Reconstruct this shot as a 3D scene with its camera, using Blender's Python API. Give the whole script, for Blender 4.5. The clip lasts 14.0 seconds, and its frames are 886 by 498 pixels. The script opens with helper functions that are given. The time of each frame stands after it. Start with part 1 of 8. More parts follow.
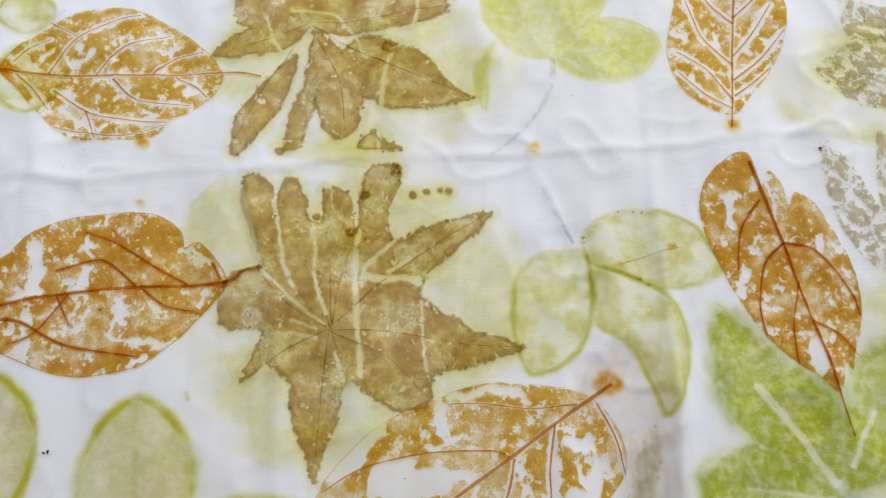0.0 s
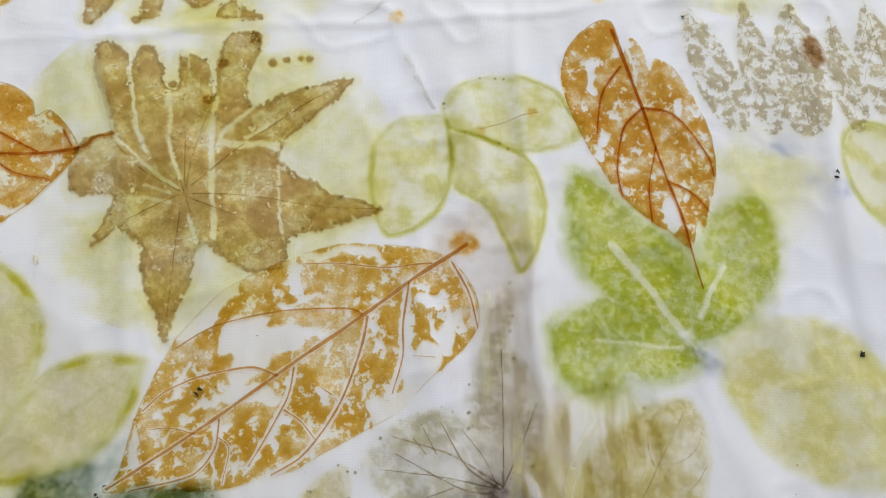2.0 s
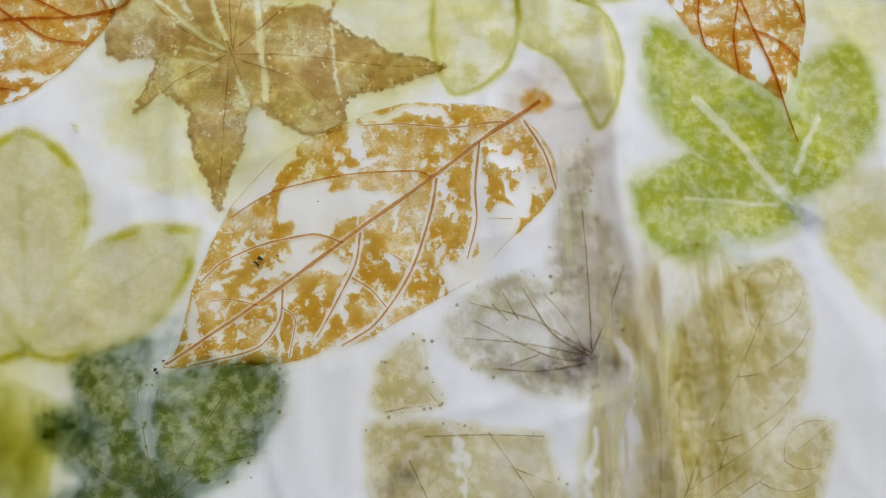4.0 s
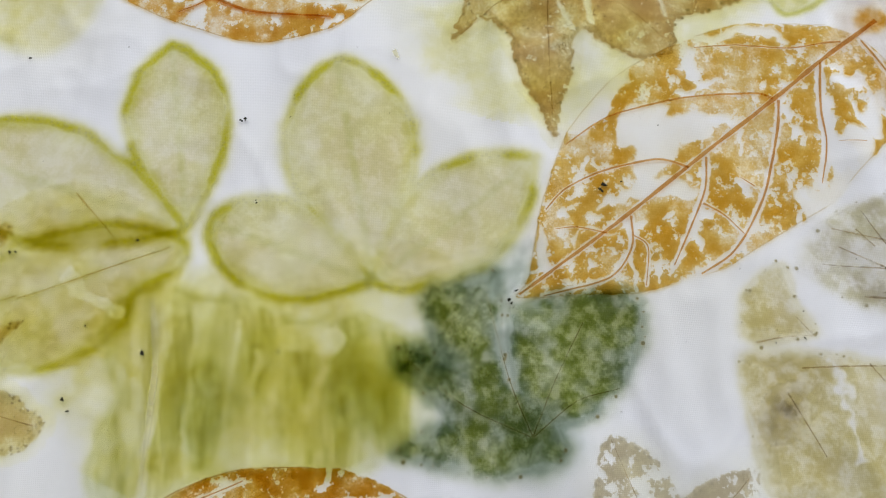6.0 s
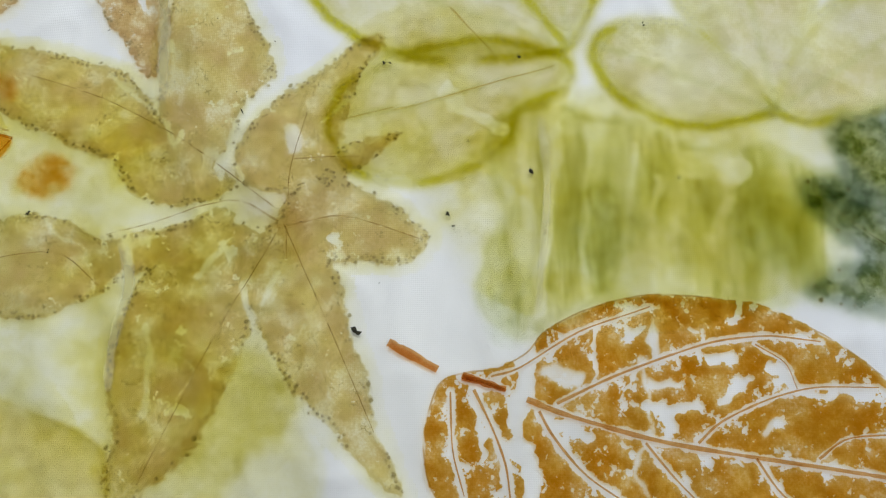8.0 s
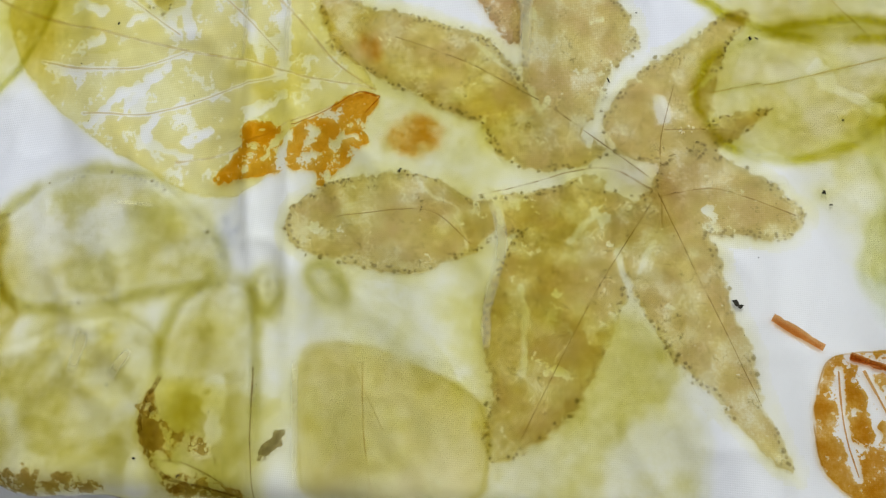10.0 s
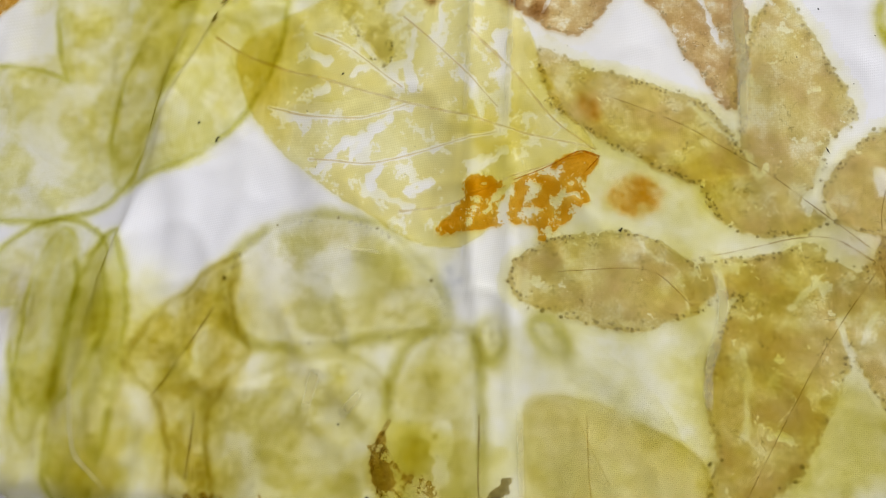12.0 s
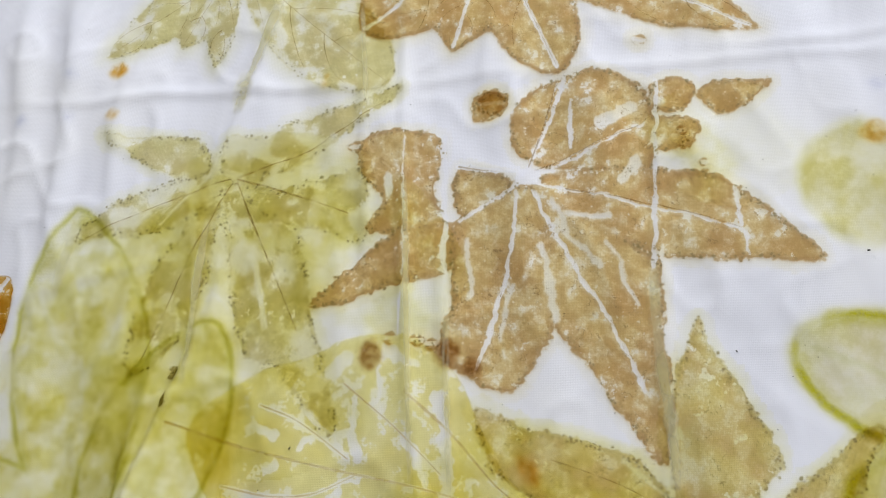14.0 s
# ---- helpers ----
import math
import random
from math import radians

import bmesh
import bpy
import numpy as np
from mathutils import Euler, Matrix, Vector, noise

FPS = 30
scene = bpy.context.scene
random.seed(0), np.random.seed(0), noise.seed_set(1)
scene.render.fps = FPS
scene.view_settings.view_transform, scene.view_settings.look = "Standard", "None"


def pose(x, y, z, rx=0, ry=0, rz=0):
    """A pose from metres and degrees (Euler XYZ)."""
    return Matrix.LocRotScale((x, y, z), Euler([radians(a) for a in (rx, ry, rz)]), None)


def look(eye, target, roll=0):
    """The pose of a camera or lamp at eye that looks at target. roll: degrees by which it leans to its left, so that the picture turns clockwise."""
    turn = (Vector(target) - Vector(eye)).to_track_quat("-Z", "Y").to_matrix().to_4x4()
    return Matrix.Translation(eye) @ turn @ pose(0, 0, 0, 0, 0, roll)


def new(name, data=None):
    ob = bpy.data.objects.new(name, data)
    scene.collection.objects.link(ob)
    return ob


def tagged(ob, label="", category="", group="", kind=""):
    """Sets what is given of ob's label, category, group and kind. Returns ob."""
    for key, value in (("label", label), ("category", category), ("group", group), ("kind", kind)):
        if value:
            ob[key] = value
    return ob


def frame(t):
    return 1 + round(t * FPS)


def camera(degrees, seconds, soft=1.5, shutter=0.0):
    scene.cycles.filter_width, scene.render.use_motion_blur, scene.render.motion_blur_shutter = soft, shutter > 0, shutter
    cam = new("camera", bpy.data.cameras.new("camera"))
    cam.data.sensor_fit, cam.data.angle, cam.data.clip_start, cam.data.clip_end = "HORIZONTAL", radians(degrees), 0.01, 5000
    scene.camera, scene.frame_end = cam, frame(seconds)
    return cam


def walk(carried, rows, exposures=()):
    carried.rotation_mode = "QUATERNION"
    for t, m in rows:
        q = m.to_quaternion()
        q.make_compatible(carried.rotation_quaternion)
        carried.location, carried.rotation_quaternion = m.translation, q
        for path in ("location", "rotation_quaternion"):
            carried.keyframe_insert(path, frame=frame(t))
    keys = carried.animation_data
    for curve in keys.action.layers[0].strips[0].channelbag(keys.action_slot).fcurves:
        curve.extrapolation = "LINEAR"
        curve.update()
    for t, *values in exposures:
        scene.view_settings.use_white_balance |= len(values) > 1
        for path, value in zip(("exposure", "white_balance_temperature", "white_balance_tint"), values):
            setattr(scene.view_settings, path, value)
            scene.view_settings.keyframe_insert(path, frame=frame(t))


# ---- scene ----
import functools

cam = camera(58.0, 14.0, soft=1.2)
PATH = [
    (0, (0.07427, 0.07937, 0.51534), (0.09201, 0.41907, -0.42503), 2.835),
    (0.5, (0.10261, 0.06159, 0.52372), (0.14152, 0.38737, -0.42093), 6.346),
    (1, (0.12536, 0.04961, 0.51375), (0.19886, 0.36990, -0.43072), 12.062),
    (1.5, (0.13950, 0.03795, 0.50660), (0.20797, 0.34543, -0.44249), 11.535),
    (2, (0.14481, 0.01431, 0.49534), (0.20634, 0.31168, -0.45744), 10.321),
    (2.2, (0.14317, 0.01085, 0.49368), (0.20741, 0.29098, -0.46413), 11.557),
    (4.3, (0.08456, -0.03647, 0.42669), (0.13577, 0.21230, -0.54051), 8.170),
    (4.5, (0.06270, -0.03592, 0.42119), (0.12392, 0.20654, -0.54704), 10.526),
    (5, (0.00841, -0.04528, 0.42009), (0.05895, 0.21085, -0.54524), 7.609),
    (5.5, (-0.02689, -0.05496, 0.42173), (-0.00573, 0.22356, -0.53846), 0.713),
    (6, (-0.07129, -0.06234, 0.39723), (-0.04553, 0.21396, -0.56349), 1.854),
    (6.5, (-0.11836, -0.08534, 0.37995), (-0.11689, 0.18222, -0.58359), -2.366),
    (7, (-0.14469, -0.10012, 0.38006), (-0.15639, 0.16136, -0.58508), -4.074),
    (7.5, (-0.18431, -0.11302, 0.36730), (-0.20374, 0.15256, -0.59660), -5.184),
    (8, (-0.24170, -0.12330, 0.35244), (-0.27431, 0.13142, -0.61402), -6.910),
    (8.2, (-0.25981, -0.12776, 0.35257), (-0.30568, 0.12041, -0.61506), -8.993),
    (10.5, (-0.41628, -0.14924, 0.36106), (-0.52393, 0.10487, -0.60011), -18.430),
    (11, (-0.44052, -0.15596, 0.37049), (-0.56961, 0.09773, -0.58814), -21.512),
    (11.5, (-0.46353, -0.15986, 0.37201), (-0.60551, 0.10221, -0.58254), -21.843),
    (12, (-0.47954, -0.13476, 0.38468), (-0.61361, 0.11952, -0.57311), -20.827),
    (12.5, (-0.47632, -0.10153, 0.39233), (-0.61602, 0.16522, -0.56126), -22.789),
    (13, (-0.48166, -0.05302, 0.41115), (-0.62028, 0.22214, -0.54020), -23.946),
    (13.5, (-0.47757, -0.00497, 0.43041), (-0.62006, 0.28848, -0.51488), -23.606),
    (14, (-0.45822, 0.02688, 0.44583), (-0.58678, 0.34074, -0.49489), -21.086),
]
EXPOSURES = [(0.0, -0.06, 6550, 11), (2.0, -0.05, 6600, 10), (5.0, 0.02, 6600, 9), (7.5, 0.17, 6550, 6), (8.2, 0.19, 6500, 4), (10.5, 0.3, 6550, 8), (11.5, 0.33, 7050, 11), (12.5, 0.28, 6700, 11), (14.0, 0.12, 6500, 11)]
walk(cam, [(t, look(eye, target, roll)) for t, eye, target, roll in PATH], EXPOSURES)
scene.cycles.transparent_max_bounces = 48

# ---- light ----
world = bpy.data.worlds.new("daylight")
scene.world = world
world.use_nodes = True
wn, wl = world.node_tree.nodes, world.node_tree.links
sky = wn.new("ShaderNodeTexSky")
sky.sky_type, sky.sun_disc = "NISHITA", False
sky.sun_elevation, sky.sun_rotation = radians(48), radians(250)
wl.new(sky.outputs[0], wn["Background"].inputs[0])
wn["Background"].inputs[1].default_value = 0.12


def added_area_lamp(name, m, width, height, watts, colour):
    lamp = bpy.data.lights.new(name, "AREA")
    lamp.shape, lamp.size, lamp.size_y, lamp.energy, lamp.color = "RECTANGLE", width, height, watts, colour
    ob = new(name, lamp)
    ob.matrix_world = m
    return ob


# Two added lamps in unseen openings: far for fall-off, right for fold relief.
added_area_lamp("added_daylight", look((-0.25, 1.40, 0.92), (-0.25, 0.2, 0.2)), 2.6, 1.2, 28, (0.97, 0.98, 1.0))
added_area_lamp("added_daylight", look((2.28, 0.28, 0.88), (0.2, 0.1, 0.1)), 1.9, 1.2, 23, (0.97, 0.98, 1.0))

# ---- the lie of the cloth ----
EDGE_ANGLE = math.atan(0.0367)          # the table's near edge against the x axis
CA, SA = math.cos(EDGE_ANGLE), math.sin(EDGE_ANGLE)
ORIGIN = np.array((0.0, -0.1522))       # a point of the near edge
TABLE_U, TABLE_V = (-1.05, 0.72), (0.0, 0.92)
DROP, ROLL = 0.11, 0.011


@functools.lru_cache(maxsize=None)
def lattice(nx, ny, seed):
    return np.random.default_rng(seed).random((nx, ny))


def value_noise(x, y, size, seed):
    """Smooth noise of -1 to 1 with lumps of that size, the same for every mesh."""
    grid = lattice(256, 256, seed)
    px, py = x / size + 100.0, y / size + 100.0
    ix, iy = np.floor(px).astype(int), np.floor(py).astype(int)
    fx, fy = px - ix, py - iy
    fx, fy = fx * fx * (3 - 2 * fx), fy * fy * (3 - 2 * fy)
    g = lambda a, b: grid[(ix + a) % 256, (iy + b) % 256]
    return 2 * ((g(0, 0) * (1 - fx) + g(1, 0) * fx) * (1 - fy) + (g(0, 1) * (1 - fx) + g(1, 1) * fx) * fy) - 1


CREASES = []


def crease(x0, y0, x1, y1, height, width, lean=0.0, wander=0.004):
    """A fold in the cloth from one point to another: height and width in metres; lean makes one flank steeper."""
    CREASES.append((x0, y0, x1, y1, height, width, lean, wander))


crease(-0.3415, 0.3096, 0.4086, 0.3562, 0.0008, 0.004, 0.4, 0.004)
crease(-0.8284, 0.2778, -0.5618, 0.2872, 0.0009, 0.004, 0.3, 0.004)
crease(-0.5618, 0.2872, -0.2558, 0.3049, 0.0008, 0.004, 0.3, 0.004)
crease(-0.5447, 0.1767, -0.5203, -0.0375, 0.0022, 0.0035, 0.6, 0.001)
crease(-0.5203, -0.0375, -0.5039, -0.1118, 0.0026, 0.004, 0.6, 0.002)
crease(-0.5220, 0.1771, -0.4932, -0.0790, 0.0018, 0.003, -0.4, 0.001)
crease(-0.5815, 0.3523, -0.5652, 0.1548, 0.0014, 0.003, 0.3, 0.001)
crease(-0.3932, 0.2900, -0.3963, 0.0391, 0.0014, 0.004, 0.3, 0.001)
crease(-0.5544, 0.3510, -0.5343, 0.0338, 0.0016, 0.0035, 0.5, 0.001)
crease(-0.6597, 0.1294, -0.6964, -0.0518, 0.007, 0.008, 0.4, 0.004)
crease(-0.6876, 0.0781, -0.7070, -0.1270, 0.009, 0.009, 0.3, 0.004)
crease(-0.6887, 0.0338, -0.6693, -0.0614, 0.002, 0.008, 0, 0.004)
crease(0.2347, 0.1710, 0.2384, -0.0712, 0.0022, 0.008, 0.3, 0.004)
crease(0.2518, 0.0670, 0.2413, -0.0714, 0.0022, 0.006, 0.3, 0.004)
crease(0.4410, 0.3297, 0.4550, 0.0674, 0.003, 0.01, 0.3, 0.004)
crease(0.2346, 0.3574, 0.2313, 0.0907, 0.0018, 0.006, 0.3, 0.004)
crease(-0.0533, 0.3255, -0.0096, 0.1202, 0.0012, 0.005, 0, 0.004)
crease(0.0659, 0.4701, 0.0643, 0.3807, 0.0012, 0.004, 0, 0.004)
crease(-0.2032, 0.0591, -0.2091, -0.0651, 0.0016, 0.005, 0.3, 0.004)
crease(-0.1867, 0.0286, -0.1881, -0.0550, 0.0012, 0.004, 0, 0.004)
crease(-0.2169, -0.0649, -0.2167, -0.1197, 0.0012, 0.005, 0, 0.004)
crease(-0.1553, 0.0191, -0.1608, -0.0555, 0.0012, 0.005, 0, 0.004)
crease(-0.1650, 0.0904, -0.1611, -0.0448, 0.001, 0.006, 0, 0.004)
crease(0.1111, 0.3370, 0.1621, 0.3811, 0.0012, 0.004, 0, 0.004)
crease(0.1566, 0.3127, 0.1760, 0.2701, 0.001, 0.004, 0, 0.004)
crease(-0.8220, 0.3637, -0.8025, 0.1837, 0.0026, 0.01, 0.3, 0.004)
crease(-0.7870, 0.3620, -0.7681, 0.1685, 0.0022, 0.008, 0.3, 0.004)
crease(-0.7427, 0.2927, -0.7367, 0.1836, 0.0016, 0.006, 0.3, 0.004)
crease(-0.7251, 0.3591, -0.7346, 0.2924, 0.002, 0.008, 0.3, 0.004)
crease(-0.6329, 0.3547, -0.6577, 0.2652, 0.003, 0.008, 0.3, 0.004)
crease(-0.6505, 0.2691, -0.6685, 0.2175, 0.003, 0.006, 0.3, 0.004)
crease(-0.6676, 0.2532, -0.6558, 0.1127, 0.0022, 0.006, 0.3, 0.004)
crease(-0.6296, 0.2524, -0.6331, 0.2172, 0.002, 0.005, 0.3, 0.004)
crease(-0.6730, 0.1834, -0.6653, 0.1058, 0.002, 0.006, 0.3, 0.004)
crease(-0.7089, 0.1760, -0.7095, 0.1050, 0.0018, 0.007, 0.3, 0.004)
crease(-0.5904, 0.2281, -0.5767, 0.1074, 0.0012, 0.006, 0.3, 0.004)
crease(-0.5435, 0.3244, -0.5547, 0.2911, 0.002, 0.005, 0.3, 0.004)
crease(-0.4903, 0.3480, -0.4947, 0.2974, 0.0018, 0.005, 0.3, 0.004)
crease(-0.6498, -0.0674, -0.6686, -0.1736, 0.003, 0.007, 0.3, 0.004)
crease(-0.6853, -0.0859, -0.7027, -0.1780, 0.003, 0.008, 0.3, 0.004)
crease(-0.5648, -0.0963, -0.5941, -0.1216, 0.0018, 0.006, 0.3, 0.004)
crease(-0.5740, -0.1084, -0.5477, -0.1323, 0.0016, 0.005, 0.3, 0.004)
crease(-0.4715, -0.0751, -0.4251, -0.1021, 0.0012, 0.008, 0.3, 0.004)
crease(-0.5535, -0.1303, -0.5568, -0.1593, 0.0016, 0.005, 0.3, 0.004)
crease(-0.5896, -0.1156, -0.6033, -0.1601, 0.0014, 0.006, 0.3, 0.004)
crease(-0.4546, -0.1159, -0.4263, -0.1571, 0.001, 0.006, 0.3, 0.004)
crease(-0.3517, -0.0730, -0.3600, -0.1484, 0.001, 0.008, 0.3, 0.004)
crease(-0.2119, 0.3251, -0.1626, 0.3121, 0.001, 0.006, 0.2, 0.004)
crease(-0.1232, 0.2182, -0.1238, 0.1660, 0.001, 0.006, 0.2, 0.004)
crease(-0.0281, 0.1878, -0.0156, 0.1034, 0.0016, 0.007, 0.2, 0.004)
crease(0.0234, 0.1802, 0.0320, 0.1372, 0.0014, 0.007, 0.2, 0.004)
crease(0.1621, 0.1652, 0.1620, 0.1025, 0.0012, 0.006, 0.2, 0.004)
crease(0.2334, 0.2178, 0.2287, 0.1022, 0.0018, 0.008, 0.2, 0.004)
crease(0.1160, 0.3715, 0.1466, 0.4099, 0.0014, 0.004, 0.2, 0.004)
crease(-0.0314, 0.3570, -0.0097, 0.4140, 0.0016, 0.004, 0.2, 0.004)
crease(0.0260, 0.3435, 0.0448, 0.4291, 0.0016, 0.004, 0.2, 0.004)
crease(0.3334, 0.3490, 0.4165, 0.3966, 0.001, 0.005, 0.2, 0.004)
crease(-0.0355, 0.1712, -0.0309, 0.1057, 0.0012, 0.007, 0.2, 0.004)
crease(0.0498, 0.0157, 0.0377, -0.0637, 0.0014, 0.01, 0.2, 0.004)
crease(-0.1703, 0.1365, -0.1707, 0.0843, 0.0012, 0.008, 0.2, 0.004)
crease(0.0769, 0.0141, 0.0748, -0.0662, 0.0014, 0.009, 0.2, 0.004)
crease(-0.2727, -0.0428, -0.2789, -0.0793, 0.0012, 0.006, 0.2, 0.004)
crease(-0.1686, -0.0961, -0.1646, -0.1252, 0.001, 0.005, 0.2, 0.004)
crease(-0.1161, -0.0667, -0.1232, -0.0968, 0.0012, 0.006, 0.2, 0.004)
crease(-0.0018, -0.0712, -0.0057, -0.1131, 0.001, 0.007, 0.2, 0.004)
crease(-0.2407, -0.0487, -0.2297, -0.0801, 0.001, 0.006, 0.2, 0.004)


def relief(x, y):
    """How high the cloth lies over the table top."""
    z = 0.0016 * value_noise(x, y, 0.11, 3) + 0.0026 * value_noise(x + 0.15 * y, 0.3 * y, 0.026, 4) + 0.00035 * value_noise(x, 0.5 * y, 0.010, 5)
    rough = 0.5 + 0.5 * value_noise(x, y, 0.09, 8)
    z = z + 0.0018 * rough * (1 - np.abs(value_noise(x + 0.5 * y, y - 0.3 * x, 0.030, 9))) ** 4 + 0.0008 * (1 - rough) * (1 - np.abs(value_noise(x - 0.2 * y, 0.6 * y, 0.021, 10))) ** 5
    for n, (x0, y0, x1, y1, height, width, lean, wander) in enumerate(CREASES):
        dx, dy = x1 - x0, y1 - y0
        length = math.hypot(dx, dy)
        along = ((x - x0) * dx + (y - y0) * dy) / length
        across = ((y - y0) * dx - (x - x0) * dy) / length + wander * value_noise(along, 0 * along + n, 0.06, 6)
        fade = 1 / (1 + np.exp(-along / 0.02)) / (1 + np.exp((along - length) / 0.02))
        side = np.where(across > 0, width * (1 + lean), width * (1 - lean))
        vary = 0.75 + 0.35 * value_noise(along, 0 * along + 3 * n, 0.05, 7)
        z = z + 1.6 * height * fade * vary * np.exp(-((across / side) ** 2))
    return z


def bend(q, limit):
    """Over an edge: the way out and the way down after q metres past it."""
    a = np.clip(q / ROLL, 0, math.pi / 2)
    past = np.clip(q - ROLL * math.pi / 2, 0, None)
    return np.where(q > 0, ROLL * np.sin(a), q) + limit, np.where(q > 0, ROLL * (np.cos(a) - 1) - past, 0.0), np.where(q > 0, a, 0.0)


def on_cloth(x, y, lift=0.0):
    """World places for points of the flat cloth, laid over the table."""
    u = (x - ORIGIN[0]) * CA + (y - ORIGIN[1]) * SA
    v = -(x - ORIGIN[0]) * SA + (y - ORIGIN[1]) * CA
    mid_u, mid_v = sum(TABLE_U) / 2, sum(TABLE_V) / 2
    half_u, half_v = (TABLE_U[1] - TABLE_U[0]) / 2 - ROLL, (TABLE_V[1] - TABLE_V[0]) / 2 - ROLL
    du, dv = u - mid_u, v - mid_v
    ou, zu, au = bend(np.abs(du) - half_u, half_u)
    ov, zv, av = bend(np.abs(dv) - half_v, half_v)
    tall = relief(x, y) + lift
    flat = np.cos(au) * np.cos(av)
    uu = mid_u + np.sign(du) * (ou + tall * np.sin(au))
    vv = mid_v + np.sign(dv) * (ov + tall * np.sin(av))
    return np.stack([ORIGIN[0] + uu * CA - vv * SA, ORIGIN[1] + uu * SA + vv * CA, zu + zv + tall * flat], -1)


# ---- building helpers ----
def part(name, bm, material, parent, label=""):
    mesh = bpy.data.meshes.new(name)
    bm.to_mesh(mesh)
    bm.free()
    ob = new(name, mesh)
    mesh.materials.append(material)
    if parent:
        ob.parent = parent
    return tagged(ob, label)


def box(bm, size, at, bevel=0.0):
    made = bmesh.ops.create_cube(bm, size=1.0, matrix=Matrix.Translation(at) @ Matrix.Diagonal((*size, 1)))["verts"]
    if bevel:
        edges = list({e for v in made for e in v.link_edges})
        bmesh.ops.bevel(bm, geom=edges, offset=bevel, segments=2, affect="EDGES")


def mesh_from(name, verts, faces, material, smooth=True):
    """A mesh object from arrays of places and four-cornered faces."""
    mesh = bpy.data.meshes.new(name)
    mesh.vertices.add(len(verts))
    mesh.vertices.foreach_set("co", np.ascontiguousarray(verts, np.float32).ravel())
    mesh.loops.add(faces.size)
    mesh.loops.foreach_set("vertex_index", np.ascontiguousarray(faces, np.int32).ravel())
    mesh.polygons.add(len(faces))
    mesh.polygons.foreach_set("loop_start", np.arange(0, faces.size, 4, dtype=np.int32))
    mesh.polygons.foreach_set("use_smooth", np.full(len(faces), smooth))
    mesh.update()
    mesh.validate()
    mesh.materials.append(material)
    return new(name, mesh)


def grid_faces(keep):
    """Faces of a grid of vertices (rows by columns) for the cells that are kept, and the vertices in use."""
    rows, cols = keep.shape[0] + 1, keep.shape[1] + 1
    index = np.arange(rows * cols).reshape(rows, cols)
    quads = np.stack([index[:-1, :-1], index[:-1, 1:], index[1:, 1:], index[1:, :-1]], -1)[keep]
    used = np.unique(quads)
    where = np.zeros(rows * cols, int)
    where[used] = np.arange(len(used))
    return where[quads], used


# ---- materials ----
class Nodes:
    """Short calls for a material's node tree."""

    def __init__(self, name):
        self.mat = bpy.data.materials.new(name)
        self.mat.use_nodes = True
        self.tree = self.mat.node_tree
        self.tree.nodes.clear()
        self.out = self.tree.nodes.new("ShaderNodeOutputMaterial")

    def put(self, socket, value):
        if isinstance(value, bpy.types.NodeSocket):
            self.tree.links.new(value, socket)
        elif isinstance(value, (tuple, list)) and len(value) == 3 and len(socket.default_value) == 4:
            socket.default_value = (*value, 1)
        else:
            socket.default_value = value

    def node(self, kind, outputs=0, **inputs):
        n = self.tree.nodes.new(kind)
        for key, value in inputs.items():
            self.put(n.inputs[key.replace("_", " ")], value)
        return n.outputs[outputs]

    def math(self, operation, a, b=0.0, c=0.0):
        n = self.tree.nodes.new("ShaderNodeMath")
        n.operation = operation
        for socket, value in zip(n.inputs, (a, b, c)):
            self.put(socket, value)
        return n.outputs[0]

    def ramp(self, value, low, high, to_low=0.0, to_high=1.0):
        n = self.tree.nodes.new("ShaderNodeMapRange")
        n.interpolation_type = "SMOOTHSTEP"
        for socket, v in zip(n.inputs, (value, low, high, to_low, to_high)):
            self.put(socket, v)
        return n.outputs[0]

    def noise(self, vector, size, detail=2.0, w=0.0, rough=0.5):
        n = self.tree.nodes.new("ShaderNodeTexNoise")
        n.noise_dimensions = "4D"
        for key, v in (("Vector", vector), ("Scale", 1.0 / size), ("Detail", detail), ("W", w), ("Roughness", rough)):
            self.put(n.inputs[key], v)
        return n.outputs[0]

    def mix(self, factor, a, b):
        n = self.tree.nodes.new("ShaderNodeMix")
        n.data_type = "RGBA"
        for socket, v in ((n.inputs[0], factor), (n.inputs[6], a), (n.inputs[7], b)):
            self.put(socket, v)
        return n.outputs[2]

    def attribute(self, name):
        n = self.tree.nodes.new("ShaderNodeAttribute")
        n.attribute_name = name
        return n.outputs["Fac"]

    def place(self):
        return self.node("ShaderNodeTexCoord", 3)

    def weave(self, place, strength=0.14):
        """The relief of a fine plain weave."""
        a = self.node("ShaderNodeTexWave", 1, Vector=place, Scale=340.0, Distortion=1.2, Detail=1.0)
        b = self.node("ShaderNodeTexWave", 1, Vector=place, Scale=340.0, Distortion=1.2, Detail=1.0)
        b.node.bands_direction = "Y"
        both = self.math("ADD", self.math("MULTIPLY", a, b), self.noise(place, 0.004, 3))
        return self.node("ShaderNodeBump", 0, Strength=strength, Distance=0.0004, Height=both)

    def surface(self, colour, rough=0.9, normal=None, metal=0.0, specular=0.2):
        n = self.tree.nodes.new("ShaderNodeBsdfPrincipled")
        for key, v in (("Base Color", colour), ("Roughness", rough), ("Metallic", metal), ("Specular IOR Level", specular)):
            self.put(n.inputs[key], v)
        if normal:
            self.put(n.inputs["Normal"], normal)
        return n.outputs[0]

    def finish(self, shader):
        self.tree.links.new(shader, self.out.inputs[0])
        return self.mat


